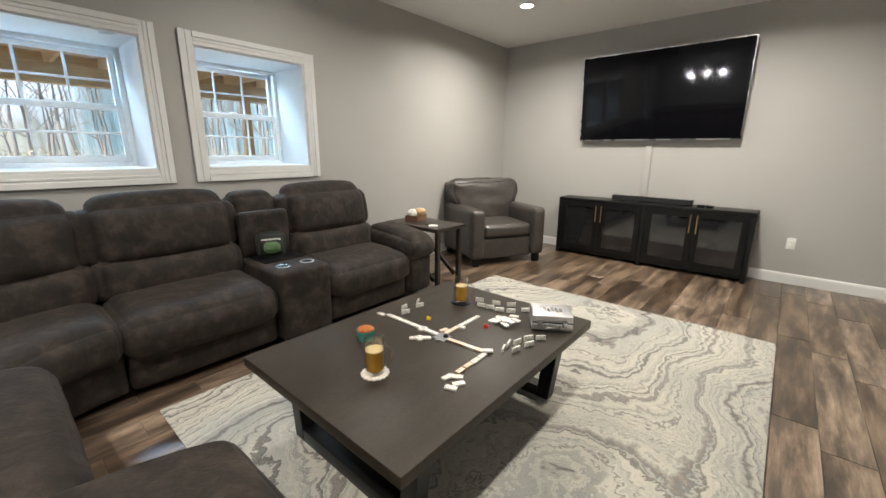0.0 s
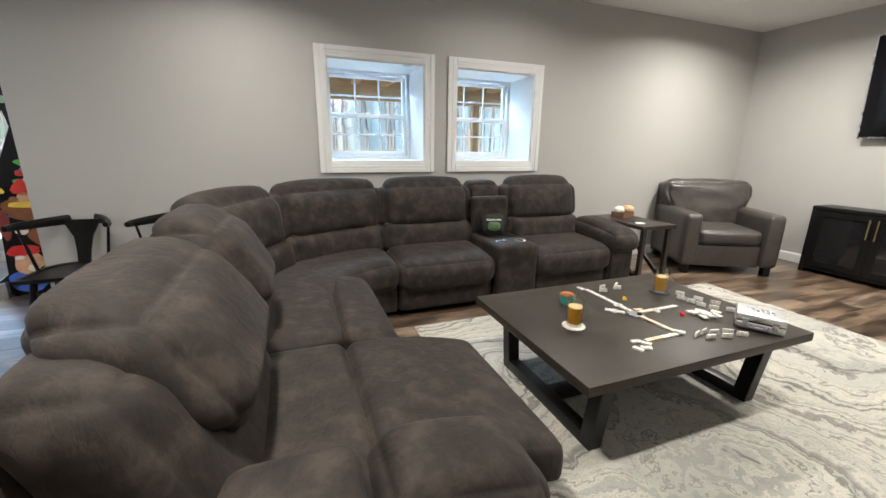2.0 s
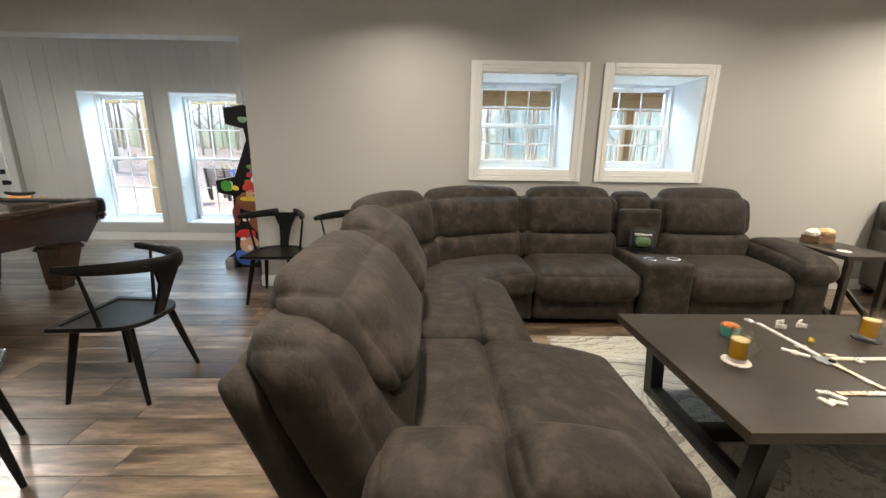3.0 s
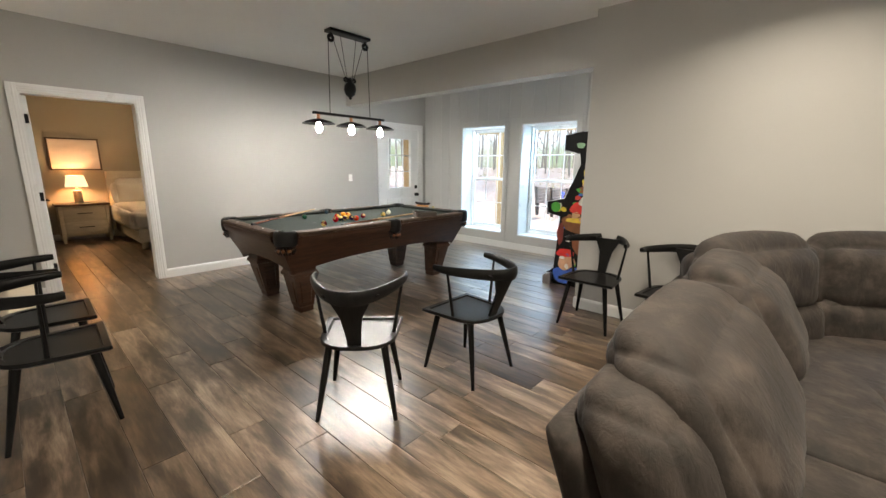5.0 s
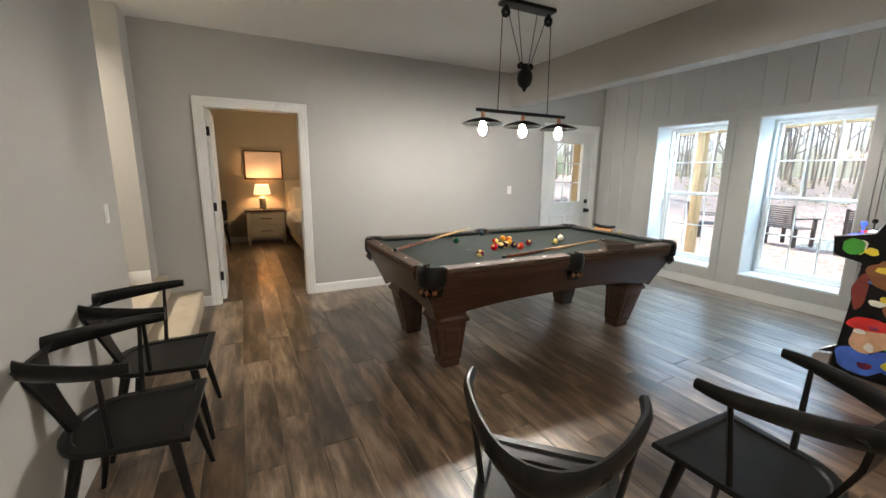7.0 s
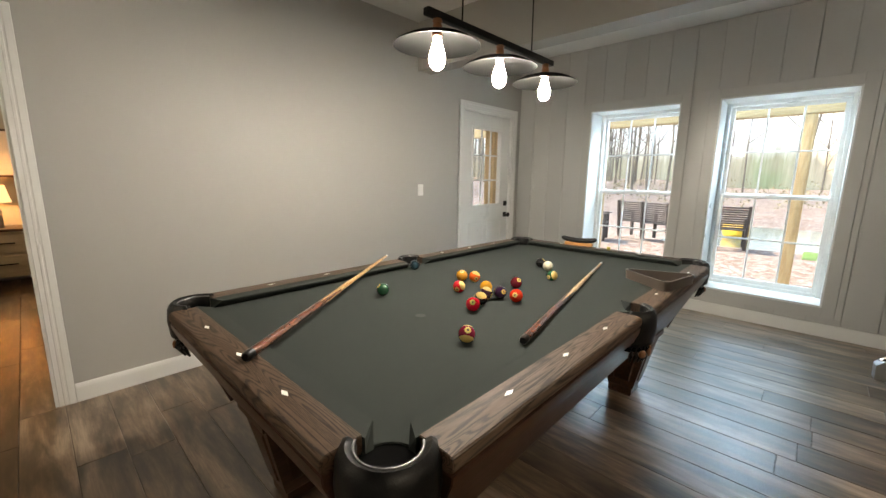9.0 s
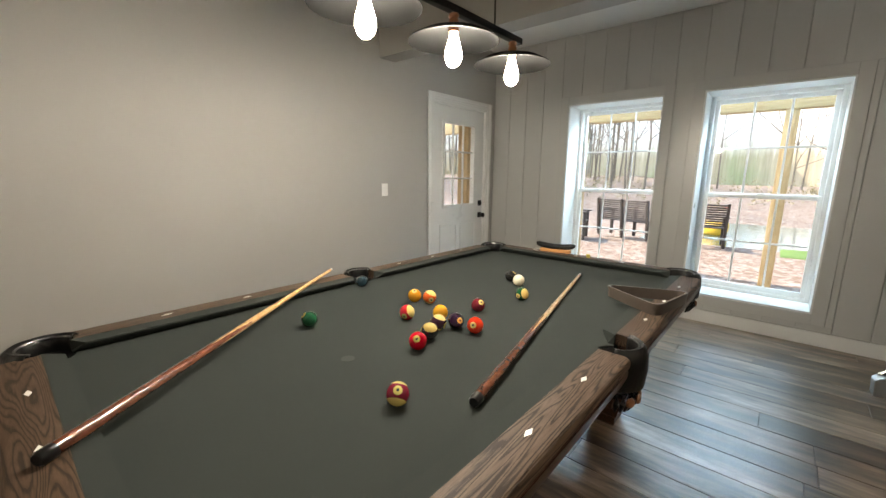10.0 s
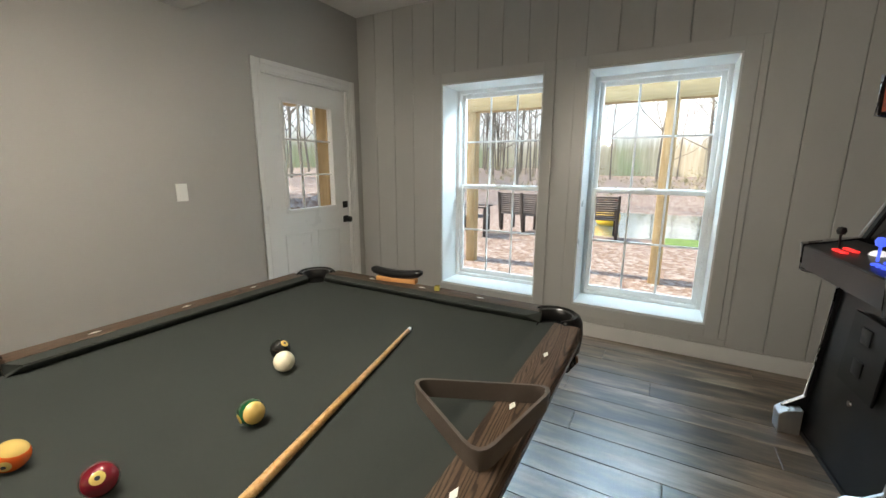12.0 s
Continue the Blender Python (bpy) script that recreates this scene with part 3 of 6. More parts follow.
for i in range(3):
    for j in range(3):
        xa, xb = gx0 + 0.03 + (gx1 - gx0 - 0.06) * i / 3, gx0 + 0.03 + (gx1 - gx0 - 0.06) * (i + 1) / 3
        za, zb = gz0 + 0.03 + (gz1 - gz0 - 0.06) * j / 3, gz0 + 0.03 + (gz1 - gz0 - 0.06) * (j + 1) / 3
        p = part("pane", box(xa, xb, dy0 + 0.02, dy0 + 0.024, za, zb), PANE, door_2)
        p.visible_shadow = False
for i in (1, 2):
    x, z = gx0 + 0.03 + (gx1 - gx0 - 0.06) * i / 3, gz0 + 0.03 + (gz1 - gz0 - 0.06) * i / 3
    part("glazing_bar", box(x - 0.008, x + 0.008, dy0 + 0.012, dy0 + 0.034, gz0 + 0.03, gz1 - 0.03, 0.002, 1), WHITE, door_2)
    part("glazing_bar", box(gx0 + 0.03, gx1 - 0.03, dy0 + 0.013, dy0 + 0.033, z - 0.008, z + 0.008, 0.002, 1), WHITE, door_2)
part("deadbolt", merge(box(-5.20, -5.135, dy1, dy1 + 0.012, 0.945, 1.01, 0.006), box(-5.18, -5.155, dy1 + 0.01, dy1 + 0.03, 0.968, 0.988, 0.004)), IRON, door_2, "square matt black deadbolt")
knob = part("door_handle", merge(box(-5.20, -5.135, dy1, dy1 + 0.012, 0.80, 0.865, 0.006), rod((-5.168, dy1 + 0.01, 0.832), (-5.168, dy1 + 0.045, 0.832), 0.011),
            moved(lathe([(0.0, 0), (0.02, 0.002), (0.029, 0.012), (0.03, 0.024), (0.02, 0.034), (0.0, 0.036)], 20), Matrix.Translation((-5.168, dy1 + 0.04, 0.832)) @ pose(0, 0, 0, -90))), IRON, door_2, "black round door knob")
for z in (0.25, 1.05, 1.85):
    part("hinge", box(EXT_X[1] - 0.018, EXT_X[1] - 0.008, YS - 0.032, YS - 0.004, z - 0.045, z + 0.045, 0.003), STEEL, door_2)
for a, b in ((EXT_X[0], EXT_X[0] + 0.013), (EXT_X[1] - 0.013, EXT_X[1])):
    part("jamb", box(a, b, YS - 0.149, YS - 0.001, 0, 2.047), WHITE, door_2)
part("head_jamb", box(EXT_X[0], EXT_X[1], YS - 0.149, YS - 0.001, 2.047, 2.06), WHITE, door_2)
part("threshold", box(EXT_X[0] + 0.013, EXT_X[1] - 0.013, YS - 0.149, YS - 0.001, 0.0, 0.009), ALU, door_2)

# open bedroom door, swung into the bedroom
door_1 = thing("door_1", "white panelled bedroom door standing wide open", "door", kind="structure")
for a, b in ((DOOR_X[0], DOOR_X[0] + 0.015), (DOOR_X[1] - 0.015, DOOR_X[1])):
    part("jamb", box(a, b, YS - 0.15, YS - 0.001, 0, 2.025), WHITE, door_1)
part("head_jamb", box(DOOR_X[0], DOOR_X[1], YS - 0.15, YS - 0.001, 2.025, 2.04), WHITE, door_1)
hx = DOOR_X[1] - 0.018
leaf = part("leaf", box(hx - 0.04, hx, -8.055, YS - 0.155, 0.012, 2.02, 0.003), WHITE, door_1)
for z0, z1 in ((0.2, 0.9), (1.05, 1.85)):
    part("panel_moulding", merge(*[box(hx - 0.048, hx - 0.038, p, q, r, s, 0.003, 1) for p, q, r, s in
         ((-7.93, -7.43, z0, z0 + 0.025), (-7.93, -7.43, z1 - 0.025, z1), (-7.93, -7.905, z0 + 0.025, z1 - 0.025), (-7.455, -7.43, z0 + 0.025, z1 - 0.025))]), WHITE, leaf)
for z in (0.28, 1.03, 1.8):
    part("hinge", merge(rod((hx - 0.012, YS - 0.145, z - 0.045), (hx - 0.012, YS - 0.145, z + 0.045), 0.008, seg=10), box(hx - 0.03, hx - 0.0, YS - 0.158, YS - 0.1, z - 0.043, z + 0.043, 0.002, 1)), IRON, door_1, "black hinge")
part("door_handle", merge(rod((hx - 0.04, -7.98, 0.95), (hx - 0.095, -7.98, 0.95), 0.011), rod((hx - 0.09, -7.985, 0.95), (hx - 0.09, -7.86, 0.95), 0.009), moved(lathe([(0, 0), (0.03, 0), (0.03, 0.008), (0, 0.01)], 20), Matrix.Translation((hx - 0.04, -7.98, 0.95)) @ pose(0, 0, 0, 0, -90))), IRON, leaf, "black lever handle")

# carpeted stairs behind the side wall
stairs = thing("stairs", "beige carpeted stairs rising behind the wall", "stairs", kind="structure")
for i in range(7):
    part("step", soft(0.31, 1.38, 0.19, 0.02, 0.004, 6, warp=lambda p, i=i: (0.38 + 0.27 * i + p.x, -6.45 + p.y, 0.0955 + 0.19 * i + p.z)), CARPET, stairs)
part("stringer", box(0.60, 1.1, -6.849, -6.836, 0.38, 0.50, 0.003), WHITE, stairs, "white stair skirting")


def switch_plate(axis, c, sign, u, z, gangs, outlet=False):
    w = 0.035 + 0.046 * (gangs - 1)
    t = thing("outlet" if outlet else "light_switch", "white wall socket plate" if outlet else "white rocker light switch plate", "socket" if outlet else "switch")

    def slab(d0, d1, a, b, e, f, bev):
        x0, x1 = sorted((c + sign * d0, c + sign * d1))
        return box(x0, x1, a, b, e, f, bev) if axis == "x" else box(a, b, x0, x1, e, f, bev)
    part("plate", slab(0.0, 0.006, u - w, u + w, z - 0.057, z + 0.057, 0.002), PLASTIC_W, t)
    for g in range(gangs):
        m = u + (g - (gangs - 1) / 2) * 0.046
        if outlet:
            for dz in (-0.02, 0.02):
                part("receptacle", slab(0.006, 0.009, m - 0.016, m + 0.016, z + dz - 0.014, z + dz + 0.014, 0.002), PLASTIC_W, t)
        else:
            part("rocker", slab(0.006, 0.010, m - 0.015, m + 0.015, z - 0.032, z + 0.032, 0.002), PLASTIC_W, t)
    return t


switch_plate("y", YS, 1, -3.63, 1.175, 1)
switch_plate("x", XL, -1, -5.47, 1.15, 1)
switch_plate("x", XL, -1, -3.12, 1.06, 2)
switch_plate("y", YT, -1, 0.06, 0.42, 1, True)


def downlight(x, y, z, watts, spread):
    t = thing("downlight", "lit round recessed ceiling downlight with white rim", "ceiling light", group="recessed downlights", m=pose(x, y, z))
    part("rim", lathe([(0.062, -0.004), (0.066, -0.008), (0.086, -0.006), (0.09, 0.0), (0.062, 0.0)], 28, closed=True), WHITE, t)
    part("lens", lathe([(0.0, -0.0045), (0.03, -0.0045), (0.0615, -0.003), (0.0615, -0.001), (0.0, -0.001)], 24), LENS, t, "glowing lens")
    lamp = new("downlight_lamp", bpy.data.lights.new("downlight_lamp", "AREA"))
    lamp.data.shape, lamp.data.size, lamp.data.energy, lamp.data.color = "DISK", 0.15, watts, (1.0, 0.89, 0.73)
    lamp.data.spread = radians(spread)
    lamp.matrix_world = pose(x, y, z - 0.012)
    return t


downlight(1.5, -6.45, CEIL, 5.0, 142)
for x, y, watts in ((-2.36, 3.03, 8.4), (-0.55, 3.03, 9.4), (-2.36, 0.75, 2.6), (-0.55, 0.75, 3.2), (-2.45, -1.6, 3.7), (-0.55, -1.55, 6.4)):
    downlight(x, y, CEIL, watts, 160 if y > 0 else 142)

# ---- lounge: rug, sofa, armchair, tables ----
rug = thing("rug", "cream, grey and charcoal marble-patterned area rug on the floor", "rug")
part("rug_body", soft(2.36, 3.06, 0.012, 0.006, 0.0, 14, warp=lambda p: (-1.125 + p.x, 1.02 + p.y, 0.007 + p.z)), RUG, rug)

# Sofa: along the west wall (run A), round a curved corner, then along y = BY (run B)
AX, BY = -3.30, -1.93
PIV = (AX + 1.35, BY + 1.35)
sofa = thing("sectional_sofa", "dark brown suede curved sectional recliner sofa with console and raised footrest", "sofa")


def run_a(p):
    return (AX + p[1], p[0], p[2])


def run_b(p):
    return (p[0], BY + p[1], p[2])


def corner(u0, u1, length):
    """Bends a straight piece of the given length round the corner, between the fractions u0 and u1 of the turn."""
    def to(p):
        u = u0 + (u1 - u0) * (p[0] / length + 0.5)
        th, r = math.pi + u * math.pi / 2, 1.35 - p[1]
        return (PIV[0] + r * math.cos(th), PIV[1] + r * math.sin(th), p[2])
    return to


def pad(name, to, s0, s1, d0, d1, z0, z1, r, puff, parent=sofa, lean=0.0, wrinkle=0.004, seed=1, n=12, droop=0.0, centre=True, label=""):
    """A stuffed section between s0..s1 along the run, d0..d1 out from its back, z0..z1 up; lean slants its upper end back."""
    sc, dc, zc, h = (s0 + s1) / 2, (d0 + d1) / 2, (z0 + z1) / 2, z1 - z0
    off = 0.0 if not centre else sc

    def warp(p):
        d = dc + p.y - lean * (p.z / h + 0.5)
        return to((off + p.x, d, zc + p.z - droop * max(0, p.y / (d1 - d0) + 0.5) ** 2))
    return part(name, soft(s1 - s0, d1 - d0, h, r, puff, n, warp, wrinkle, seed), SUEDE, parent, label, sharp=85)


def seat_section(to, s0, s1, seed, local=False, chaise=False):
    """Base, seat, lumbar roll, head pad and back shell of one seat."""
    k = dict(centre=not local)
    pad("back_shell", to, s0 + 0.01, s1 - 0.01, 0.0, 0.2, 0.06, 0.83, 0.06, 0.01, wrinkle=0.0, seed=seed, lean=0.02, **k)
    pad("head_pad", to, s0 + 0.004, s1 - 0.004, 0.10, 0.32, 0.60, 0.985, 0.10, 0.06, lean=0.07, seed=seed + 1, n=16, **k)
    pad("lumbar_pad", to, s0 + 0.004, s1 - 0.004, 0.16, 0.40, 0.40, 0.68, 0.09, 0.03, lean=0.05, wrinkle=0.007, seed=seed + 2, n=14, **k)
    if not chaise:
        pad("base", to, s0 + 0.006, s1 - 0.006, 0.12, 0.80, 0.05, 0.29, 0.03, 0.008, wrinkle=0.0, seed=seed + 3, **k)
        pad("seat_cushion", to, s0 + 0.003, s1 - 0.003, 0.30, 0.88, 0.25, 0.475, 0.085, 0.022, seed=seed + 4, n=16, droop=0.03, **k)


seat_section(run_a, -0.57, 0.235, 3)
seat_section(run_a, 0.635, 1.43, 9)
# arm at the end of run A
pad("armrest", run_a, 1.43, 1.72, 0.16, 0.84, 0.05, 0.50, 0.06, 0.015, wrinkle=0.0)
pad("armrest_pad", run_a, 1.40, 1.735, 0.24, 0.90, 0.42, 0.62, 0.095, 0.02, seed=21, droop=0.06)
# console between the two seats
console = pad("console", run_a, 0.245, 0.625, 0.14, 0.86, 0.05, 0.53, 0.03, 0.004, wrinkle=0.0)
pad("console_back", run_a, 0.26, 0.61, 0.02, 0.24, 0.45, 0.98, 0.08, 0.02, seed=25, lean=0.05)
pad("console_lid", run_a, 0.255, 0.615, 0.25, 0.33, 0.535, 0.86, 0.02, 0.004, wrinkle=0.0, label="raised lid of the console")
part("console_tray", box(AX + 0.36, AX + 0.58, 0.29, 0.58, 0.529, 0.54, 0.004), BLACK_PAINT, sofa, "open black storage tray")
for y in (0.345, 0.525):
    part("cup_holder", lathe([(0.038, -0.03), (0.038, 0.004), (0.047, 0.006), (0.05, 0.003), (0.05, -0.002), (0.036, -0.032)], 24, (AX + 0.72, y, 0.532), closed=True), STEEL, sofa, "chrome cup holder ring")
# curved corner: two back pads, one wedge seat
ARC = 1.15 * math.pi / 4
for u0, u1, sd in ((0.0, 0.5, 31), (0.5, 1.0, 37)):
    seat_section(corner(u0, u1, ARC), -ARC / 2, ARC / 2, sd, local=True, chaise=True)
ARC2 = 0.8 * math.pi / 2
pad("wedge_base", corner(0, 1, ARC2), -ARC2 / 2, ARC2 / 2, 0.15, 0.80, 0.05, 0.29, 0.03, 0.006, centre=False, wrinkle=0.0, n=16)
pad("wedge_seat", corner(0, 1, ARC2), -ARC2 / 2, ARC2 / 2, 0.30, 0.88, 0.25, 0.475, 0.085, 0.02, centre=False, seed=43, n=20)
# run B: two seats with their front halves raised, the second reclined with its footrest out
BX = -1.38


def reclined(s0, s1, end, lean, top, seed):
    """Leaning shell, padded body and a head pad draped over its front."""
    pad("back_shell", run_b, s0 + 0.01, end + 0.015, 0.345, 0.455, 0.06, 0.80, 0.04, 0.004, wrinkle=0.0, seed=seed, lean=0.29)
    pad("back_body", run_b, s0 + 0.003, end, 0.31, 0.56, 0.36, top - 0.05, 0.10, 0.02, seed=seed + 1, lean=lean, n=16, label="padded back with a stitched seam")
    pad("head_pad", run_b, s0 + 0.003, s1, 0.30, 0.56, 0.63, top + 0.03, 0.10, 0.032, seed=seed + 2, lean=lean * 0.95, n=18, wrinkle=0.008)


reclined(PIV[0], BX, BX - 0.004, 0.20, 0.975, 51)
reclined(BX, -0.62, -0.475, 0.225, 0.945, 57)
pad("base", run_b, PIV[0] + 0.01, -0.62, 0.22, 0.78, 0.05, 0.29, 0.03, 0.006, wrinkle=0.0)
pad("seat_cushion", run_b, PIV[0] - 0.30, BX - 0.003, 0.40, 0.82, 0.27, 0.482, 0.05, 0.01, seed=61)
pad("seat_cushion", run_b, BX + 0.003, -0.61, 0.40, 0.82, 0.27, 0.47, 0.05, 0.01, seed=62)
pad("front_cushion", run_b, PIV[0] - 0.36, BX - 0.003, 0.818, 1.09, 0.2, 0.478, 0.06, 0.01, seed=63, droop=0.05)
pad("footrest", run_b, BX + 0.003, -0.585, 0.818, 1.44, 0.30, 0.468, 0.055, 0.01, seed=64, n=16, droop=0.10, label="padded footrest swung out")
for x in (-1.15, -0.70):
    part("footrest_arm", merge(rod((x, BY + 0.8, 0.2), (x, BY + 1.3, 0.25), 0.012, seg=6), rod((x, BY + 0.82, 0.12), (x, BY + 1.05, 0.26), 0.01, seg=6), rod((x, BY + 1.05, 0.12), (x, BY + 1.3, 0.26), 0.01, seg=6)), IRON, sofa, "black steel scissor arm")
pad("armrest", run_b, -0.60, -0.34, 0.40, 1.08, 0.05, 0.46, 0.06, 0.012, wrinkle=0.0)
pad("armrest_pad", run_b, -0.615, -0.31, 0.43, 0.78, 0.40, 0.60, 0.08, 0.015, seed=71)
pad("armrest_pad", run_b, -0.615, -0.31, 0.775, 1.19, 0.38, 0.625, 0.10, 0.018, seed=73, droop=0.06)


def lettering(text, size, m):
    """Raised flat letters in the built-in font."""
    cu = bpy.data.curves.new("letters", "FONT")
    cu.body, cu.size, cu.extrude = text, size, 0.0006
    ob = bpy.data.objects.new("letters", cu)
    bm = bmesh.new()
    me = bpy.data.meshes.new_from_object(ob)
    bm.from_mesh(me)
    bpy.data.objects.remove(ob)
    return moved(bm, m)


bag = thing("snack_bag", "crumpled dark snack bag with green print on the sofa console", "snack bag", m=pose(AX + 0.47, 0.40, 0.545, -22, 0, 70))
part("pouch", soft(0.17, 0.05, 0.17, 0.02, 0.02, 10, lambda p: (p.x, p.y * (1 - max(0, p.z) * 9), p.z + 0.088), 0.008, 4), mat("bag_foil", (0.012, 0.013, 0.012), 0.55, var=0.3, bump=0.3, spec=0.2), bag)
part("label", soft(0.09, 0.012, 0.06, 0.005, 0.012, 8, lambda p: (p.x, p.y - 0.042, p.z + 0.062), 0.004, 6), mat("bag_print", (0.045, 0.10, 0.03), 0.35, var=0.5, scale=30), bag, "green printed picture")
part("title", lettering("MUSHROOMS", 0.021, pose(-0.066, -0.0405, 0.114, 90)), PLASTIC_W, bag, "pale printed word", smooth=False)

side_table = thing("side_table", "black square end table with angled brace legs beside the sofa", "side table")
part("tabletop", box(-3.12, -2.42, 1.745, 2.17, 0.57, 0.605, 0.004), ESPRESSO, side_table)
for y in (1.80, 2.115):
    for x in (-3.08, -2.46):
        part("leg", box(x - 0.02, x + 0.02, y - 0.02, y + 0.02, 0.0, 0.57, 0.003), ESPRESSO, side_table)
    part("brace", moved(box(-0.335, 0.335, -0.014, 0.014, -0.02, 0.02, 0.003), Matrix.Translation((-2.77, y, 0.29)) @ pose(0, 0, 0, 0, 38)), ESPRESSO, side_table)
part("stretcher", box(-2.79, -2.75, 1.8, 2.115, 0.005, 0.045, 0.003), ESPRESSO, side_table)
basket = thing("basket", "small brown woven basket on the end table", "basket", m=pose(-2.93, 1.99, 0.606, 0, 0, 15))
part("wall", solid_with_holes("x", -0.07, 0.07, -0.1, 0.1, 0.0, 0.055, []), mat("wicker", (0.17, 0.09, 0.045), 0.7, var=0.4, fine=90, bump=0.8, dist=0.006), basket, smooth=False)
for dx, dz, c, s in ((-0.02, 0.075, (0.75, 0.72, 0.66), 1), (0.03, 0.085, (0.62, 0.42, 0.22), 5)):
    part("contents", soft(0.09, 0.12, 0.06, 0.025, 0.01, 8, lambda p, dx=dx, dz=dz: (p.x + dx, p.y + dx, p.z + dz), 0.01, s), mat("wrapped_sweets", c, 0.5, var=0.2), basket)
for x, y, m_, lab in ((-2.66, 1.9, BLACK_PAINT, "round black drink coaster on the end table"), (-2.575, 1.865, PLASTIC_W, "white scalloped drink coaster on the end table")):
    t = thing("coaster", lab, "coaster", m=pose(x, y, 0.606))
    part("disc", lathe([(0.0, 0.0), (0.045, 0.0), (0.047, 0.003), (0.045, 0.006), (0.0, 0.006)], 20), m_, t)

armchair = thing("armchair", "dark grey leather club armchair with sagging back cushion", "armchair", m=pose(-2.83, 3.24, 0, 0, 0, 62.3))
part("base", soft(0.66, 0.74, 0.24, 0.02, 0.006, 8, lambda p: (p.x, p.y - 0.04, p.z + 0.20)), LEATHER, armchair)
part("seat_cushion", soft(0.62, 0.66, 0.15, 0.045, 0.018, 12, lambda p: (p.x, p.y - 0.10, p.z + 0.40), 0.006, 3), LEATHER, armchair)
part("back_frame", soft(0.94, 0.18, 0.86, 0.03, 0.006, 10, lambda p: (p.x, p.y + 0.36 + 0.06 * (p.z / 0.8), p.z + 0.48)), LEATHER, armchair)
part("back_cushion", soft(0.80, 0.20, 0.50, 0.05, 0.03, 18, lambda p: (p.x * (0.80 + 0.50 * (p.z + 0.25) / 0.5 if p.z < 0.1 else 1.15), p.y + 0.24 + 0.16 * p.z, p.z + 0.69), 0.024, 8), LEATHER, armchair)
for s in (-1, 1):
    part("armrest", soft(0.17, 0.84, 0.56, 0.04, 0.008, 10, lambda p, s=s: (p.x + s * 0.405, p.y - 0.04, p.z + 0.375)), LEATHER, armchair)
    for y in (-0.40, 0.36):
        part("foot", box(s * 0.41 - 0.035, s * 0.41 + 0.035, y - 0.035, y + 0.035, 0, 0.1, 0.006), BLACK_WOOD, armchair)

# coffee table
TZ = 0.437
coffee_table = thing("coffee_table", "low espresso-brown wooden coffee table with black trestle legs on the rug", "coffee table")
part("tabletop", box(-1.729, -0.741, -0.292, 1.094, TZ - 0.045, TZ, 0.004), STAINED, coffee_table)
for y in (-0.11, 0.91):
    for s in (-1, 1):
        xb, xt = -1.235 + s * 0.345, -1.235 + s * 0.39
        part("leg", prism([(xb - 0.035, 0.013), (xb + 0.035, 0.013), (xt + 0.035, TZ - 0.045), (xt - 0.035, TZ - 0.045)], "xz", y - 0.035, y + 0.035, 0.003), BLACK_PAINT, coffee_table)
    part("foot_bar", box(-1.55, -0.92, y - 0.034, y + 0.034, 0.014, 0.075, 0.003), BLACK_PAINT, coffee_table)
part("stretcher", box(-1.275, -1.195, -0.076, 0.876, 0.02, 0.07, 0.003), BLACK_PAINT, coffee_table)
part("apron", box(-1.62, -0.85, -0.15, 0.95, TZ - 0.075, TZ - 0.0455, 0.003), BLACK_PAINT, coffee_table)


def mug(x, y, turn, label):
    t = thing("beer_mug", label, "mug", m=pose(x, y, TZ + 0.007, 0, 0, turn), group="beer mugs")
    part("glass_body", lathe([(0.0, 0.0), (0.036, 0.0), (0.039, 0.006), (0.041, 0.15), (0.0395, 0.151), (0.0375, 0.15), (0.0355, 0.016), (0.0, 0.014)], 32), CLEAR, t)
    part("beer", lathe([(0.0, 0.0145), (0.0352, 0.0165), (0.0365, 0.098), (0.0, 0.098)], 32), BEER, t, "amber beer")
    part("foam", lathe([(0.0, 0.0985), (0.0364, 0.0985), (0.0365, 0.1015), (0.0, 0.102)], 32), FOAM, t, "thin pale head")
    pts = [(0.0405 + 0.032 * math.sin(math.pi * k / 12), 0, 0.125 - 0.095 * k / 12) for k in range(13)]
    part("handle", tube(pts, 0.006, 10), CLEAR, t)
    return t


def coaster(x, y, material, label):
    t = thing("coaster", label, "coaster", m=pose(x, y, TZ + 0.0005))
    ring = [(0.056 + 0.0025 * math.cos(16 * a)) for a in (2 * math.pi * k / 64 for k in range(64))]
    def lay(z, s):
        return [Vector((r * s * math.cos(2 * math.pi * k / 64), r * s * math.sin(2 * math.pi * k / 64), z)) for k, r in enumerate(ring)]
    part("disc", loft([lay(0, 1), lay(0.004, 1), lay(0.006, 0.96)]), material, t)
    return t


coaster(-1.20, 0.0, mat("speckled_coaster", (0.75, 0.7, 0.62), 0.7, var=0.35, scale=90), "pale speckled scalloped coaster on the coffee table")
coaster(-1.415, 0.83, BLACK_PAINT, "black coaster on the coffee table")
mug(-1.20, 0.0, 40, "glass mug half full of beer on a pale coaster")
mug(-1.415, 0.83, 40, "glass mug half full of beer on a black coaster")

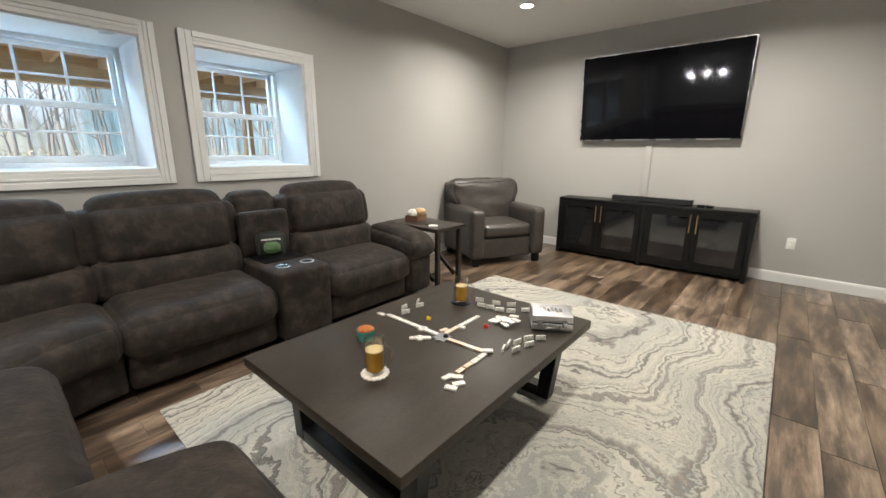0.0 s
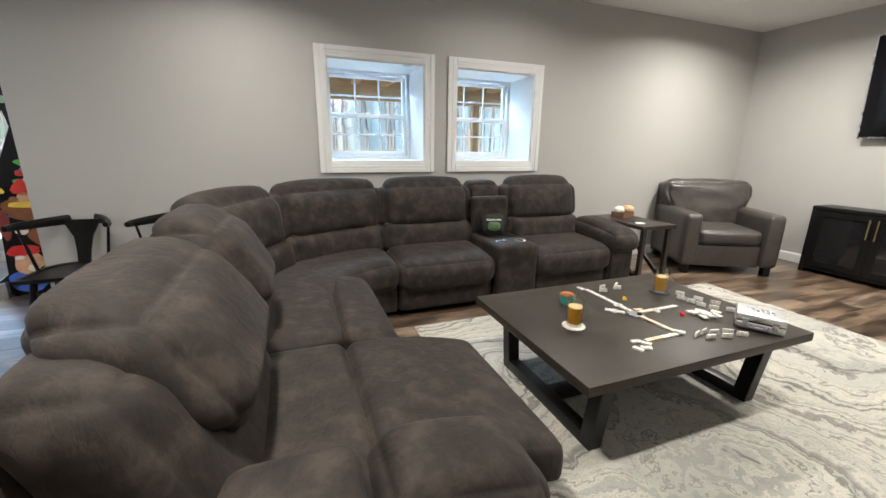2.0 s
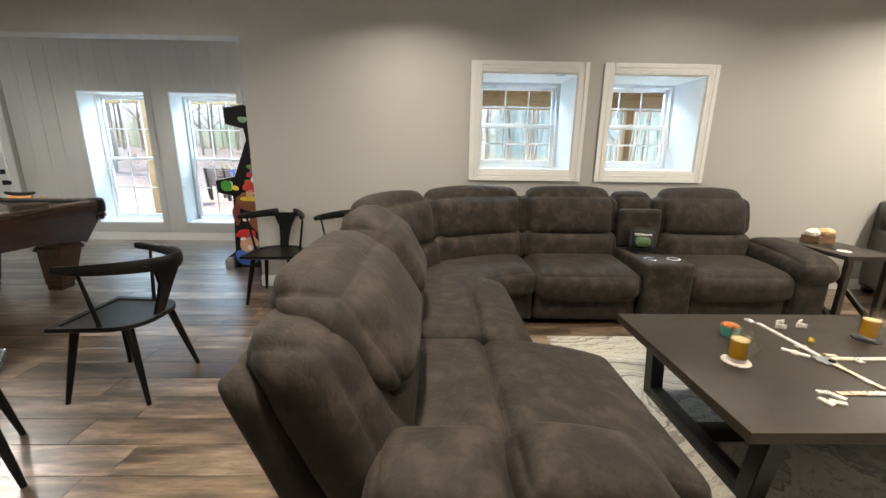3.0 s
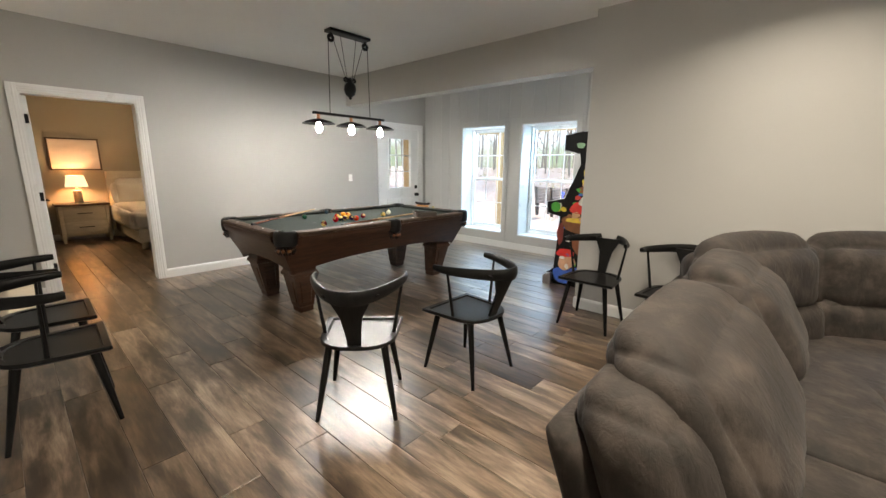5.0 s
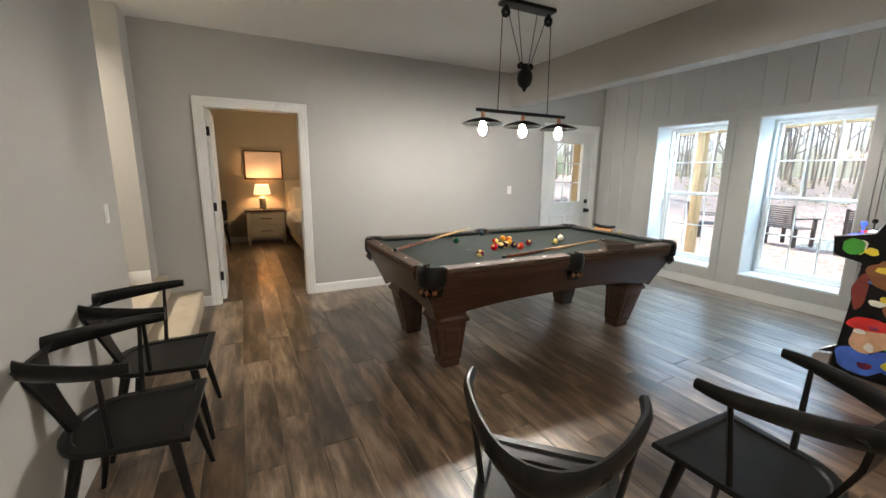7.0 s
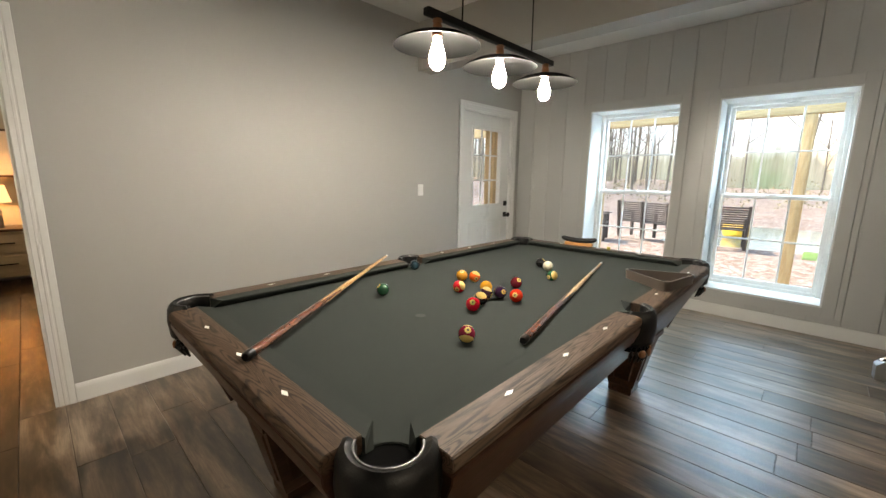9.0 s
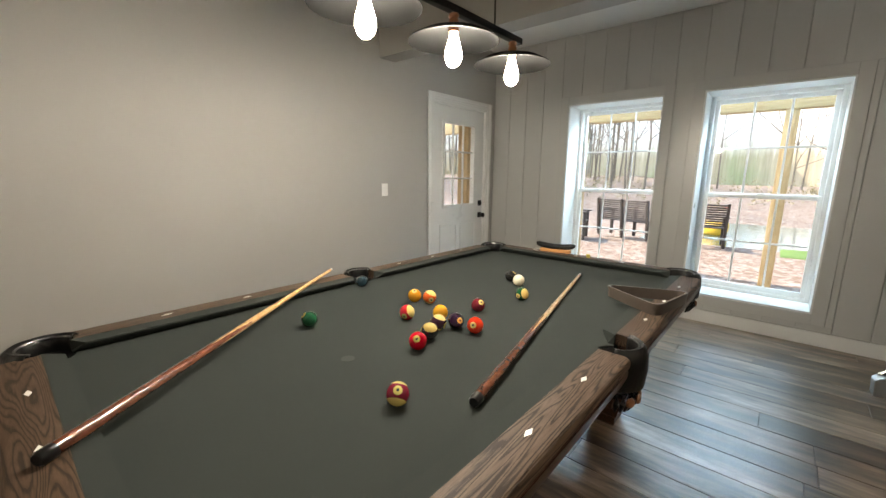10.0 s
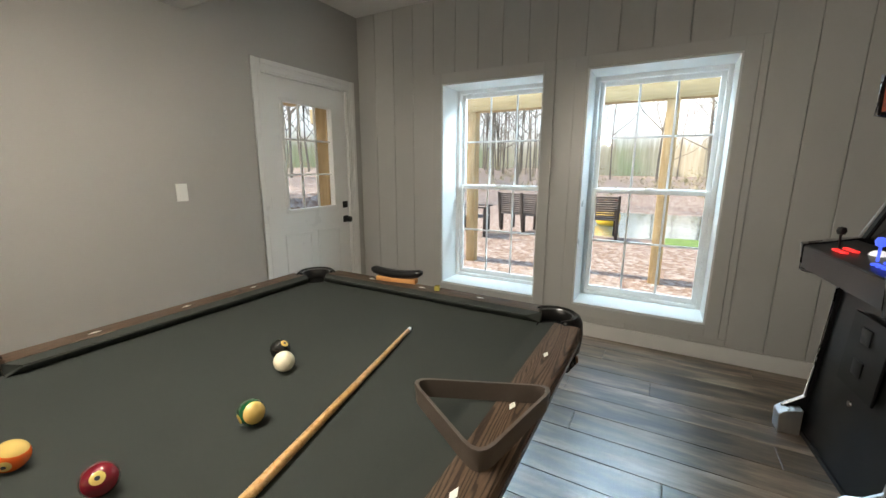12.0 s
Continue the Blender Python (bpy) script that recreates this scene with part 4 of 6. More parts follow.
bowl = thing("nut_bowl", "small teal bowl heaped with orange nuts on the coffee table", "bowl", m=pose(-1.46, 0.16, TZ + 0.0005))
part("bowl", lathe([(0.0, 0.0), (0.034, 0.0), (0.044, 0.05), (0.043, 0.053), (0.041, 0.051), (0.032, 0.006), (0.0, 0.006)], 28), mat("teal_glaze", (0.05, 0.22, 0.19), 0.3), bowl)
nuts = bmesh.new()
for k in range(44):
    a, r = 2.4 * k, 0.036 * math.sqrt(k / 44)
    merge(nuts, soft(0.015, 0.009, 0.008, 0.0035, 0.0, 2, lambda p, a=a, r=r, k=k: (r * math.cos(a) + p.x * math.cos(k) - p.y * math.sin(k), r * math.sin(a) + p.x * math.sin(k) + p.y * math.cos(k), 0.055 + 0.012 * (1 - r / 0.036) + p.z)))
merge(nuts, lathe([(0.0, 0.04), (0.039, 0.042), (0.039, 0.05), (0.0, 0.055)], 20))
part("nuts", nuts, mat("orange_nuts", (0.5, 0.17, 0.04), 0.55, var=0.4, scale=60), bowl, "orange-coated nuts")

DOMINO = mat("ivory_tile", (0.78, 0.76, 0.7), 0.25, var=0.04)
DOMINO_TAN = mat("tan_tile", (0.72, 0.56, 0.4), 0.3, var=0.06)
PIPS = mat("black_pips", (0.02, 0.02, 0.03), 0.4, bump=0.0)
DL, DW, DH = 0.048, 0.024, 0.0085
_mb = box(-DL / 2, DL / 2, -DW / 2, DW / 2, 0, DH, 0.0022, 2)
_pip = bmesh.new()
for cx, lay in ((-DL / 4, ((-1, -1), (1, 1), (0, 0), (-1, 1), (1, -1))), (DL / 4, ((-1, -1), (1, 1), (0, 0)))):
    for a, b in lay:
        merge(_pip, lathe([(0.0, 0.0), (0.0022, 0.0), (0.0022, 0.0004), (0.0, 0.0004)], 8, (cx + a * 0.0065, b * 0.0065, DH)))
merge(_pip, box(-0.0006, 0.0006, -DW / 2 + 0.003, DW / 2 - 0.003, DH, DH + 0.0004))
domino_first = thing("domino", "ivory domino tile with black pips on the coffee table", "domino", group="dominoes", m=pose(-1.63, 0.40, TZ))
part("tile", _mb, DOMINO, domino_first)
part("pips", _pip, PIPS, domino_first)
domino_tan = thing("domino", "tan domino tile with black pips on the coffee table", "domino", group="dominoes", m=pose(-1.2, 0.5, TZ))
part("tile", box(-DL / 2, DL / 2, -DW / 2, DW / 2, 0, DH, 0.0022, 2), DOMINO_TAN, domino_tan)
_o = domino_first.children[1].copy()
scene.collection.objects.link(_o)
_o.parent = domino_tan


def chain(x0, y0, x1, y1, tan=()):
    """Dominoes laid end to end from one point to the other."""
    n = max(1, round(math.hypot(x1 - x0, y1 - y0) / (DL + 0.0015)))
    a = math.degrees(math.atan2(y1 - y0, x1 - x0))
    for k in range(n):
        f = (k + 0.5) / n
        copy_thing(domino_tan if k in tan else domino_first, pose(x0 + (x1 - x0) * f, y0 + (y1 - y0) * f, TZ, 0, 0, a))


chain(-1.60, 0.42, -1.235, 0.42)
chain(-1.215, 0.45, -1.217, 0.73, (0, 1))
chain(-1.17, 0.415, -0.97, 0.43, (0, 1, 3))
chain(-0.955, 0.42, -0.952, 0.21, (2, 3))
chain(-1.315, 0.30, -1.235, 0.375)
domino_tan.matrix_basis = pose(-1.245, 0.475, TZ, 0, 0, 80)
for x, y, a in ((-1.335, 0.418, 90), (-1.275, 0.335, 135), (-1.205, 0.56, 0), (-0.955, 0.435, 40), (-0.935, 0.195, 30), (-0.962, 0.168, 80), (-0.90, 0.162, 60), (-0.905, 0.12, 20)):
    copy_thing(domino_first, pose(x, y, TZ + (0.009 if (x, y) == (-0.955, 0.435) else 0), 0, 0, a))
STANDING = [(-1.60, 0.54, 100), (-1.545, 0.50, 70), (-1.60, 0.65, 120), (-1.555, 0.62, 75), (-1.345, 0.92, 30), (-1.29, 0.86, 20), (-1.235, 0.87, 25), (-1.245, 0.945, 25),
            (-1.175, 0.875, 28), (-1.166, 0.98, 40), (-1.118, 0.90, 35), (-1.065, 0.965, 45), (-0.915, 0.495, 110), (-0.925, 0.555, 105), (-0.905, 0.60, 80), (-0.872, 0.535, 78),
            (-0.885, 0.672, 60), (-0.853, 0.62, 65), (-0.842, 0.712, 50)]
for x, y, a in STANDING:
    copy_thing(domino_first, pose(x, y, TZ + DW / 2, 0, 0, a) @ pose(0, 0, 0, 90))
random.seed(5)
for k in range(13):
    a, r = 2.4 * k, 0.062 * math.sqrt(k / 13)
    copy_thing(domino_first, pose(-1.07 + 1.15 * r * math.cos(a), 0.765 + r * math.sin(a), TZ + DH + 0.0004 + 0.0091 * (k % 3), 180, 0, random.uniform(0, 180)))
hub = thing("domino_hub", "grey plastic star-shaped domino hub on the coffee table", "game piece", m=pose(-1.20, 0.412, TZ))
star = []
for k in range(16):
    r = 0.05 if k % 2 == 0 else 0.034
    star.append((r * math.cos(math.pi * k / 8), r * math.sin(math.pi * k / 8)))
part("tray", prism(star, "xy", 0.0, 0.007, 0.001), mat("grey_plastic", (0.2, 0.21, 0.22), 0.4), hub)
part("button", lathe([(0, 0.007), (0.013, 0.007), (0.012, 0.016), (0, 0.017)], 16, (0.012, 0.012, 0)), BLACK_PAINT, hub)
for x, y, c, lab in ((-1.109, 0.645, (0.6, 0.02, 0.02), "small red plastic train marker on the coffee table"), (-1.391, 0.523, (0.75, 0.5, 0.03), "small yellow plastic train marker on the coffee table")):
    t = thing("game_marker", lab, "game piece", m=pose(x, y, TZ, 0, 0, 30))
    part("body", merge(box(-0.011, 0.011, -0.007, 0.007, 0, 0.012, 0.002), box(-0.011, 0.0, -0.006, 0.006, 0.011, 0.02, 0.002), rod((0.006, 0, 0.01), (0.006, 0, 0.02), 0.003, seg=8)), mat("marker_plastic", c, 0.35), t)
case = thing("game_case", "brushed aluminium carrying case on the coffee table corner", "case", m=pose(-0.885, 0.90, TZ + 0.0005, 0, 0, 33))
part("lower_shell", box(-0.10, 0.10, -0.085, 0.085, 0.002, 0.042, 0.008, 3), ALU, case)
part("lid", box(-0.10, 0.10, -0.085, 0.085, 0.045, 0.082, 0.008, 3), ALU, case)
part("seam", box(-0.097, 0.097, -0.082, 0.082, 0.041, 0.046), BLACK_PAINT, case)
part("embossing", merge(*[box(-0.06 + 0.02 * k, -0.045 + 0.02 * k, -0.03 + 0.006 * (k % 2), 0.03 - 0.008 * (k % 3), 0.0815, 0.0835, 0.001, 1) for k in range(6)]), STEEL, case, "raised plain emblem")
for x in (-0.06, 0.06):
    part("latch", box(x - 0.012, x + 0.012, -0.09, -0.084, 0.026, 0.06, 0.002), STEEL, case)
part("handle", tube([(-0.035, -0.086, 0.03), (-0.035, -0.104, 0.026), (0.035, -0.104, 0.026), (0.035, -0.086, 0.03)], 0.004, 8), STEEL, case)

# television wall
tv = thing("television", "large wall-mounted flat television, switched off, black screen", "television", m=pose(-1.355, 4.30, 1.443, 5.5))
part("housing", box(-0.85, 0.85, 0.008, 0.05, 0.002, 0.976, 0.006), BLACK_PAINT, tv)
part("bezel", merge(*[box(a, b, 0.0, 0.01, e, f, 0.002, 1) for a, b, e, f in ((-0.853, 0.853, 0.0, 0.016), (-0.853, 0.853, 0.968, 0.98), (-0.853, -0.841, 0.016, 0.968), (0.841, 0.853, 0.016, 0.968))]), STEEL, tv, "slim silver bezel")
part("screen", box(-0.841, 0.841, 0.0035, 0.0075, 0.016, 0.968), SCREEN, tv, "glossy black screen")
part("wall_bracket", box(-0.35, 0.35, 0.049, 0.10, 0.30, 0.62), IRON, tv)
cover = thing("cable_cover", "white cable duct running down from the television", "cable duct")
part("duct", box(-1.42, -1.345, 4.362, 4.3795, 0.72, 1.46, 0.004), WALL, cover, "duct painted in the wall colour")

cabinet = thing("media_cabinet", "long black media cabinet with glass doors and brass pulls", "cabinet")
cx0, cx1, cy0, cy1, ch = -2.305, -0.235, 4.045, 4.365, 0.735
part("top", box(cx0, cx1, cy0 - 0.004, cy1, ch - 0.04, ch, 0.004), BLACK_WOOD, cabinet)
for a, b in ((cx0, cx0 + 0.045), (cx1 - 0.045, cx1), (-1.295, -1.245)):
    part("side_panel", box(a, b, cy0, cy1, 0.0, ch - 0.041, 0.003), BLACK_WOOD, cabinet)
part("bottom", box(cx0 + 0.046, cx1 - 0.046, cy0 + 0.01, cy1, 0.04, 0.08, 0.003), BLACK_WOOD, cabinet)
part("back_panel", box(cx0 + 0.046, cx1 - 0.046, cy1 - 0.012, cy1, 0.081, ch - 0.041), BLACK_PAINT, cabinet)
for a, b in ((cx0 + 0.046, -1.296), (-1.244, cx1 - 0.046)):
    part("shelf", box(a, b, cy0 + 0.04, cy1 - 0.013, 0.37, 0.39), BLACK_WOOD, cabinet)
    mid = (a + b) / 2
    for p, q, hside in ((a + 0.003, mid - 0.002, 1), (mid + 0.002, b - 0.003, -1)):
        d = part("door", solid_with_holes("y", cy0, cy0 + 0.022, p, q, 0.083, ch - 0.044, [(p + 0.06, q - 0.06, 0.143, ch - 0.104)]), BLACK_WOOD, cabinet, smooth=False)
        part("glass_panel", box(p + 0.06, q - 0.06, cy0 + 0.009, cy0 + 0.013, 0.143, ch - 0.104), SMOKED, d, "dark smoked glass")
        hxp = q - 0.03 if hside == 1 else p + 0.03
        part("handle", merge(rod((hxp, cy0 - 0.024, 0.46), (hxp, cy0 - 0.024, 0.66), 0.0065, seg=10), rod((hxp, cy0 - 0.024, 0.49), (hxp, cy0, 0.49), 0.004, seg=8), rod((hxp, cy0 - 0.024, 0.63), (hxp, cy0, 0.63), 0.004, seg=8)), BRASS, d, "brass bar pull")
soundbar = thing("soundbar", "long black soundbar on the media cabinet", "soundbar")
part("body", box(-1.68, -0.82, 4.17, 4.25, ch + 0.005, ch + 0.063, 0.01, 3), BLACK_PAINT, soundbar)
part("grille", box(-1.67, -0.83, 4.1665, 4.171, ch + 0.01, ch + 0.055, 0.001, 1), mat("speaker_cloth", (0.01, 0.01, 0.01), 0.9, fine=500, bump=0.5), soundbar)
part("foot", box(-1.6, -1.5, 4.18, 4.24, ch + 0.0005, ch + 0.006), BLACK_PAINT, soundbar)
part("foot", box(-1.0, -0.9, 4.18, 4.24, ch + 0.0005, ch + 0.006), BLACK_PAINT, soundbar)
for x, a in ((-0.735, 10), (-0.655, -25)):
    t = thing("game_controller", "small black remote controller on the media cabinet", "controller", m=pose(x, 4.15, ch + 0.0005, 0, 0, a))
    part("body", soft(0.07, 0.045, 0.022, 0.01, 0.004, 6, lambda p: (p.x, p.y, p.z + 0.0125 + 0.004 * abs(p.x) * 20)), BLACK_PAINT, t)

# ---- chairs ----
def chair_model():
    """A black wooden chair, front towards -y: saddle seat, splayed legs, Y-shaped splat and a bent arm rail."""
    t = thing("wishbone_chair", "black wooden chair with bent arm rail and Y-shaped back", "chair", group="black wooden chairs")
    out = [(-0.235, -0.225), (0.235, -0.225)] + [(0.235 - 0.02 * k / 3, -0.225 + 0.27 * k / 3) for k in (1, 2, 3)]
    arc = [(0.215 * math.cos(a) ** 0.8 if math.cos(a) > 0 else 0.0, 0.045 + 0.175 * math.sin(a)) for a in (math.pi / 2 * k / 6 for k in range(1, 7))]
    out += arc + [(-x, y) for x, y in reversed(arc[:-1])] + [(-x, y) for x, y in reversed(out[2:5])]

    def lay(s, z, dip=0.0):
        return [Vector((x * s, (y + 0.01) * s - 0.01, z - dip * (y < -0.2) * (1 - (x / 0.235) ** 2))) for x, y in out]
    part("seat", loft([lay(0.93, 0.408), lay(1.0, 0.418), lay(1.0, 0.434), lay(0.985, 0.438), lay(0.85, 0.438), lay(0.82, 0.429), lay(0.3, 0.427)]), BLACK_WOOD, t)
    for sx in (-1, 1):
        for ty, fy in ((-0.15, -0.215), (0.13, 0.215)):
            part("leg", tube([(sx * 0.15, ty, 0.415), (sx * 0.182, (ty + fy) / 2, 0.21), (sx * 0.215, fy, 0.0)], [0.021, 0.018, 0.0115], 10), BLACK_WOOD, t)
        part("spindle", rod((sx * 0.195, 0.02, 0.425), (sx * 0.245, 0.01, 0.735), 0.0115, 0.008, 8), BLACK_WOOD, t)
    rings = []
    for k in range(25):
        u = -1 + 2 * k / 24
        a = u * 1.62
        x, y = 0.262 * math.sin(a), -0.03 + 0.30 * math.cos(a) ** 2 * (1 if abs(a) < math.pi / 2 else 0) + (0.06 * math.cos(a) - 0.0)
        if abs(u) > 0.85:
            y -= (abs(u) - 0.85) * 0.35
        w, hgt = 0.012 + 0.004 * abs(u), 0.019 + 0.022 * (1 - abs(u)) ** 0.7
        z = 0.742 + 0.012 * abs(u) ** 2
        nx, ny = math.sin(a), math.cos(a)
        ring = []
        for i in range(10):
            b = 2 * math.pi * i / 10
            r, q = w * math.cos(b), hgt * math.sin(b)
            ring.append(Vector((x + nx * r, y + ny * r, z + q)))
        rings.append(ring)
    part("arm_rail", loft(rings), BLACK_WOOD, t)
    def splat(y_off):
        lo, hi = [], []
        for x, z in ((-0.036, 0.43), (-0.042, 0.52), (-0.056, 0.62), (-0.10, 0.71), (-0.145, 0.745)):
            f = (z - 0.43) / 0.315
            y = 0.185 + 0.125 * f - 0.05 * (abs(x) / 0.145) ** 2 * f
            lo.append(Vector((x, y + y_off, z)))
            hi.append(Vector((-x, y + y_off, z)))
        return lo + list(reversed(hi))
    part("splat", loft([splat(-0.008), splat(0.008)]), BLACK_WOOD, t)
    return t


chair = chair_model()
chair.matrix_basis = pose(-0.98, -3.285, 0, 0, 0, -45)
for x, y, a in ((-1.725, -3.062, -1), (-3.125, -2.765, 91), (-3.075, -2.10, 88), (0.245, -4.318, -93), (0.235, -4.93, -92)):
    copy_thing(chair, pose(x, y, 0, 0, 0, a))

# ---- pool table ----
PX, PY, PL, PW, PZ = -2.40, -5.28, 1.12, 0.56, 0.824
pool = thing("pool_table", "mahogany pool table with grey cloth and black leather pockets", "pool table", m=pose(PX, PY, 0))
OL, OW = PL + 0.138, PW + 0.138
CZ = PZ - 0.035


def bite(cx, cy, a0, a1, r=0.06):
    """Arc of a pocket's throat, cut out of the bed."""
    return [(cx + r * math.cos(math.radians(a0 + (a1 - a0) * k / 8)), cy + r * math.sin(math.radians(a0 + (a1 - a0) * k / 8))) for k in range(9)]


bed = bite(PL + 0.03, PW + 0.03, 289.5, 160.5) + bite(0, PW + 0.075, 335.4, 204.6) + bite(-PL - 0.03, PW + 0.03, 379.5, 250.5)
bed += bite(-PL - 0.03, -PW - 0.03, 109.5, -19.5) + bite(0, -PW - 0.075, 155.4, 24.6) + bite(PL + 0.03, -PW - 0.03, 199.5, 70.5)
part("bed_cloth", prism(bed, "xy", CZ - 0.03, CZ), CLOTH, pool, "grey felt playing surface")
POCKET_LINING = mat("pocket_lining", (0.004, 0.004, 0.004), 0.95, bump=0.1, spec=0.05)
RIM_METAL = mat("dull_metal", (0.16, 0.16, 0.16), 0.4, 1.0, var=0.1, bump=0.03)
LEATHER_KNOT = mat("tan_leather", (0.20, 0.085, 0.035), 0.5, var=0.25, fine=120, bump=0.3)


def rail(x0, x1, side):
    """One long rail: wooden cap, cushion and nose, between two pockets."""
    s = side
    a, b = PW + 0.045, OW
    cap = [(s * a, PZ - 0.04), (s * a, PZ), (s * (b - 0.016), PZ), (s * (b - 0.005), PZ - 0.004), (s * b, PZ - 0.012), (s * b, PZ - 0.03), (s * (b - 0.01), PZ - 0.04)]
    part("rail_cap", prism(cap, "yz", x0, x1, 0.002), RAIL_X, pool, "grained oak rail top")
    skirt = [(s * (a + 0.01), PZ - 0.0405), (s * (b - 0.003), PZ - 0.0405), (s * (b - 0.004), PZ - 0.06), (s * (b - 0.022), PZ - 0.105), (s * (a + 0.01), PZ - 0.105)]
    part("rail_skirt", prism(skirt, "yz", x0, x1, 0.002), MAHOGANY, pool, "dark mahogany rail side")
    prof = [(s * PW, PZ - 0.004), (s * (PW + 0.048), PZ - 0.001), (s * (PW + 0.048), CZ), (s * (PW + 0.028), CZ), (s * PW, PZ - 0.010)]
    bm = loft([[Vector((x, y, z)) for y, z in prof] for x in (x0 - 0.01, x1 + 0.01)])
    for v in bm.verts:
        if abs(v.co.y) < PW + 0.01:
            v.co.x += 0.03 if v.co.x < (x0 + x1) / 2 else -0.03
    part("cushion", bm, CLOTH, pool, "cloth-covered cushion")
    for k in (1, 2, 3):
        xd = k * 0.28 * (1 if x0 > -0.2 else -1)
        pts = [(xd - 0.018, s * (PW + 0.084)), (xd, s * (PW + 0.084) - 0.007), (xd + 0.018, s * (PW + 0.084)), (xd, s * (PW + 0.084) + 0.007)]
        part("diamond", prism(pts, "xy", PZ - 0.002, PZ + 0.0008), PLASTIC_W, pool, "white inlaid diamond")


def end_rail(side):
    s = side
    a, b = PL + 0.045, OL
    cap = [(s * a, PZ - 0.04), (s * a, PZ), (s * (b - 0.016), PZ), (s * (b - 0.005), PZ - 0.004), (s * b, PZ - 0.012), (s * b, PZ - 0.03), (s * (b - 0.01), PZ - 0.04)]
    part("rail_cap", prism(cap, "xz", -PW + 0.03, PW - 0.03, 0.002), RAIL_Y, pool, "grained oak rail top")
    skirt = [(s * (a + 0.01), PZ - 0.0405), (s * (b - 0.003), PZ - 0.0405), (s * (b - 0.004), PZ - 0.06), (s * (b - 0.022), PZ - 0.105), (s * (a + 0.01), PZ - 0.105)]
    part("rail_skirt", prism(skirt, "xz", -PW + 0.03, PW - 0.03, 0.002), MAHOGANY_Y, pool, "dark mahogany rail side")
    prof = [(s * PL, PZ - 0.004), (s * (PL + 0.048), PZ - 0.001), (s * (PL + 0.048), CZ), (s * (PL + 0.028), CZ), (s * PL, PZ - 0.010)]
    bm = loft([[Vector((x, y, z)) for x, z in prof] for y in (-PW + 0.02, PW - 0.02)])
    for v in bm.verts:
        if abs(v.co.x) < PL + 0.01:
            v.co.y += 0.04 if v.co.y < 0 else -0.04
    part("cushion", bm, CLOTH, pool, "cloth-covered cushion")
    for k in (-1, 0, 1):
        yd = k * 0.28
        pts = [(s * (PL + 0.084), yd - 0.018), (s * (PL + 0.084) - 0.007, yd), (s * (PL + 0.084), yd + 0.018), (s * (PL + 0.084) + 0.007, yd)]
        part("diamond", prism(pts, "xy", PZ - 0.002, PZ + 0.0008), PLASTIC_W, pool, "white inlaid diamond")


for s in (-1, 1):
    rail(-PL + 0.03, -0.075, s)
    rail(0.075, PL - 0.03, s)
    end_rail(s)


def pocket(x, y, face, side=False):
    """A black leather pocket: a raised rim round the throat, a boot outside and a fringed net below."""
    m = Matrix.Translation((x, y, 0)) @ pose(0, 0, 0, 0, 0, face)
    ang = 1.75 if not side else 1.35
    n = 18
    ro, ri = (0.098, 0.062) if not side else (0.088, 0.058)

    def arc(r, z, dx=0.0):
        return [m @ Vector((r * math.cos(a) + dx, r * math.sin(a), z)) for a in (-ang + 2 * ang * k / n for k in range(n + 1))]
    rim = part("pocket_rim", loft([arc(ri, CZ - 0.06), arc(ri, PZ - 0.006), arc(ri + 0.008, PZ + 0.006), arc((ri + ro) / 2, PZ + 0.011), arc(ro - 0.008, PZ + 0.004), arc(ro, PZ - 0.012), arc(ro + 0.004, PZ - 0.06),
                                   arc(ro - 0.002, PZ - 0.115), arc(ro - 0.028, PZ - 0.135), arc(ro - 0.05, PZ - 0.14)], close_ends=False, loop=False), BLACK_LEATHER, pool, "padded black leather pocket boot")
    sol = rim.modifiers.new("thickness", "SOLIDIFY")
    sol.thickness = 0.004
    part("pocket_cup", moved(lathe([(ri, CZ - 0.005), (ri - 0.002, CZ - 0.07), (ri - 0.02, CZ - 0.12), (0.0, CZ - 0.13), (0.0, CZ - 0.136), (ri - 0.014, CZ - 0.126), (ri + 0.004, CZ - 0.07), (ri + 0.004, CZ - 0.008)], 22), m), POCKET_LINING, rim, "dark pocket cup")
    fr = bmesh.new()
    for k in range(9):
        a = -ang * 0.8 + 1.6 * ang * k / 8
        c, s_ = math.cos(a) * (ro - 0.02), math.sin(a) * (ro - 0.02)
        merge(fr, moved(tube([(c, s_, PZ - 0.13), (c * 1.04, s_ * 1.04, PZ - 0.16), (c * 0.8, s_ * 0.8, PZ - 0.195)], [0.006, 0.009, 0.004], 6), m))
    part("fringe", fr, BLACK_LEATHER, rim, "looped leather fringe")
    part("rim_edge", tube(arc(ri + 0.003, PZ + 0.004), 0.0028, 6), RIM_METAL, rim, "polished metal edge of the throat")
    for a in (-0.55, 0.0, 0.55):
        part("knot", moved(lathe([(0.0, -0.007), (0.011, -0.006), (0.016, 0.0), (0.012, 0.006), (0.0, 0.008)], 12), m @ pose((ro - 0.012) * math.cos(a), (ro - 0.012) * math.sin(a), PZ - 0.155, 0, 90, math.degrees(a))), LEATHER_KNOT, rim, "tan leather rosette")


for sx in (-1, 1):
    for sy in (-1, 1):
        pocket(sx * (PL + 0.03), sy * (PW + 0.03), math.degrees(math.atan2(sy, sx)))
for sy in (-1, 1):
    pocket(0, sy * (PW + 0.075), 90 * sy, True)


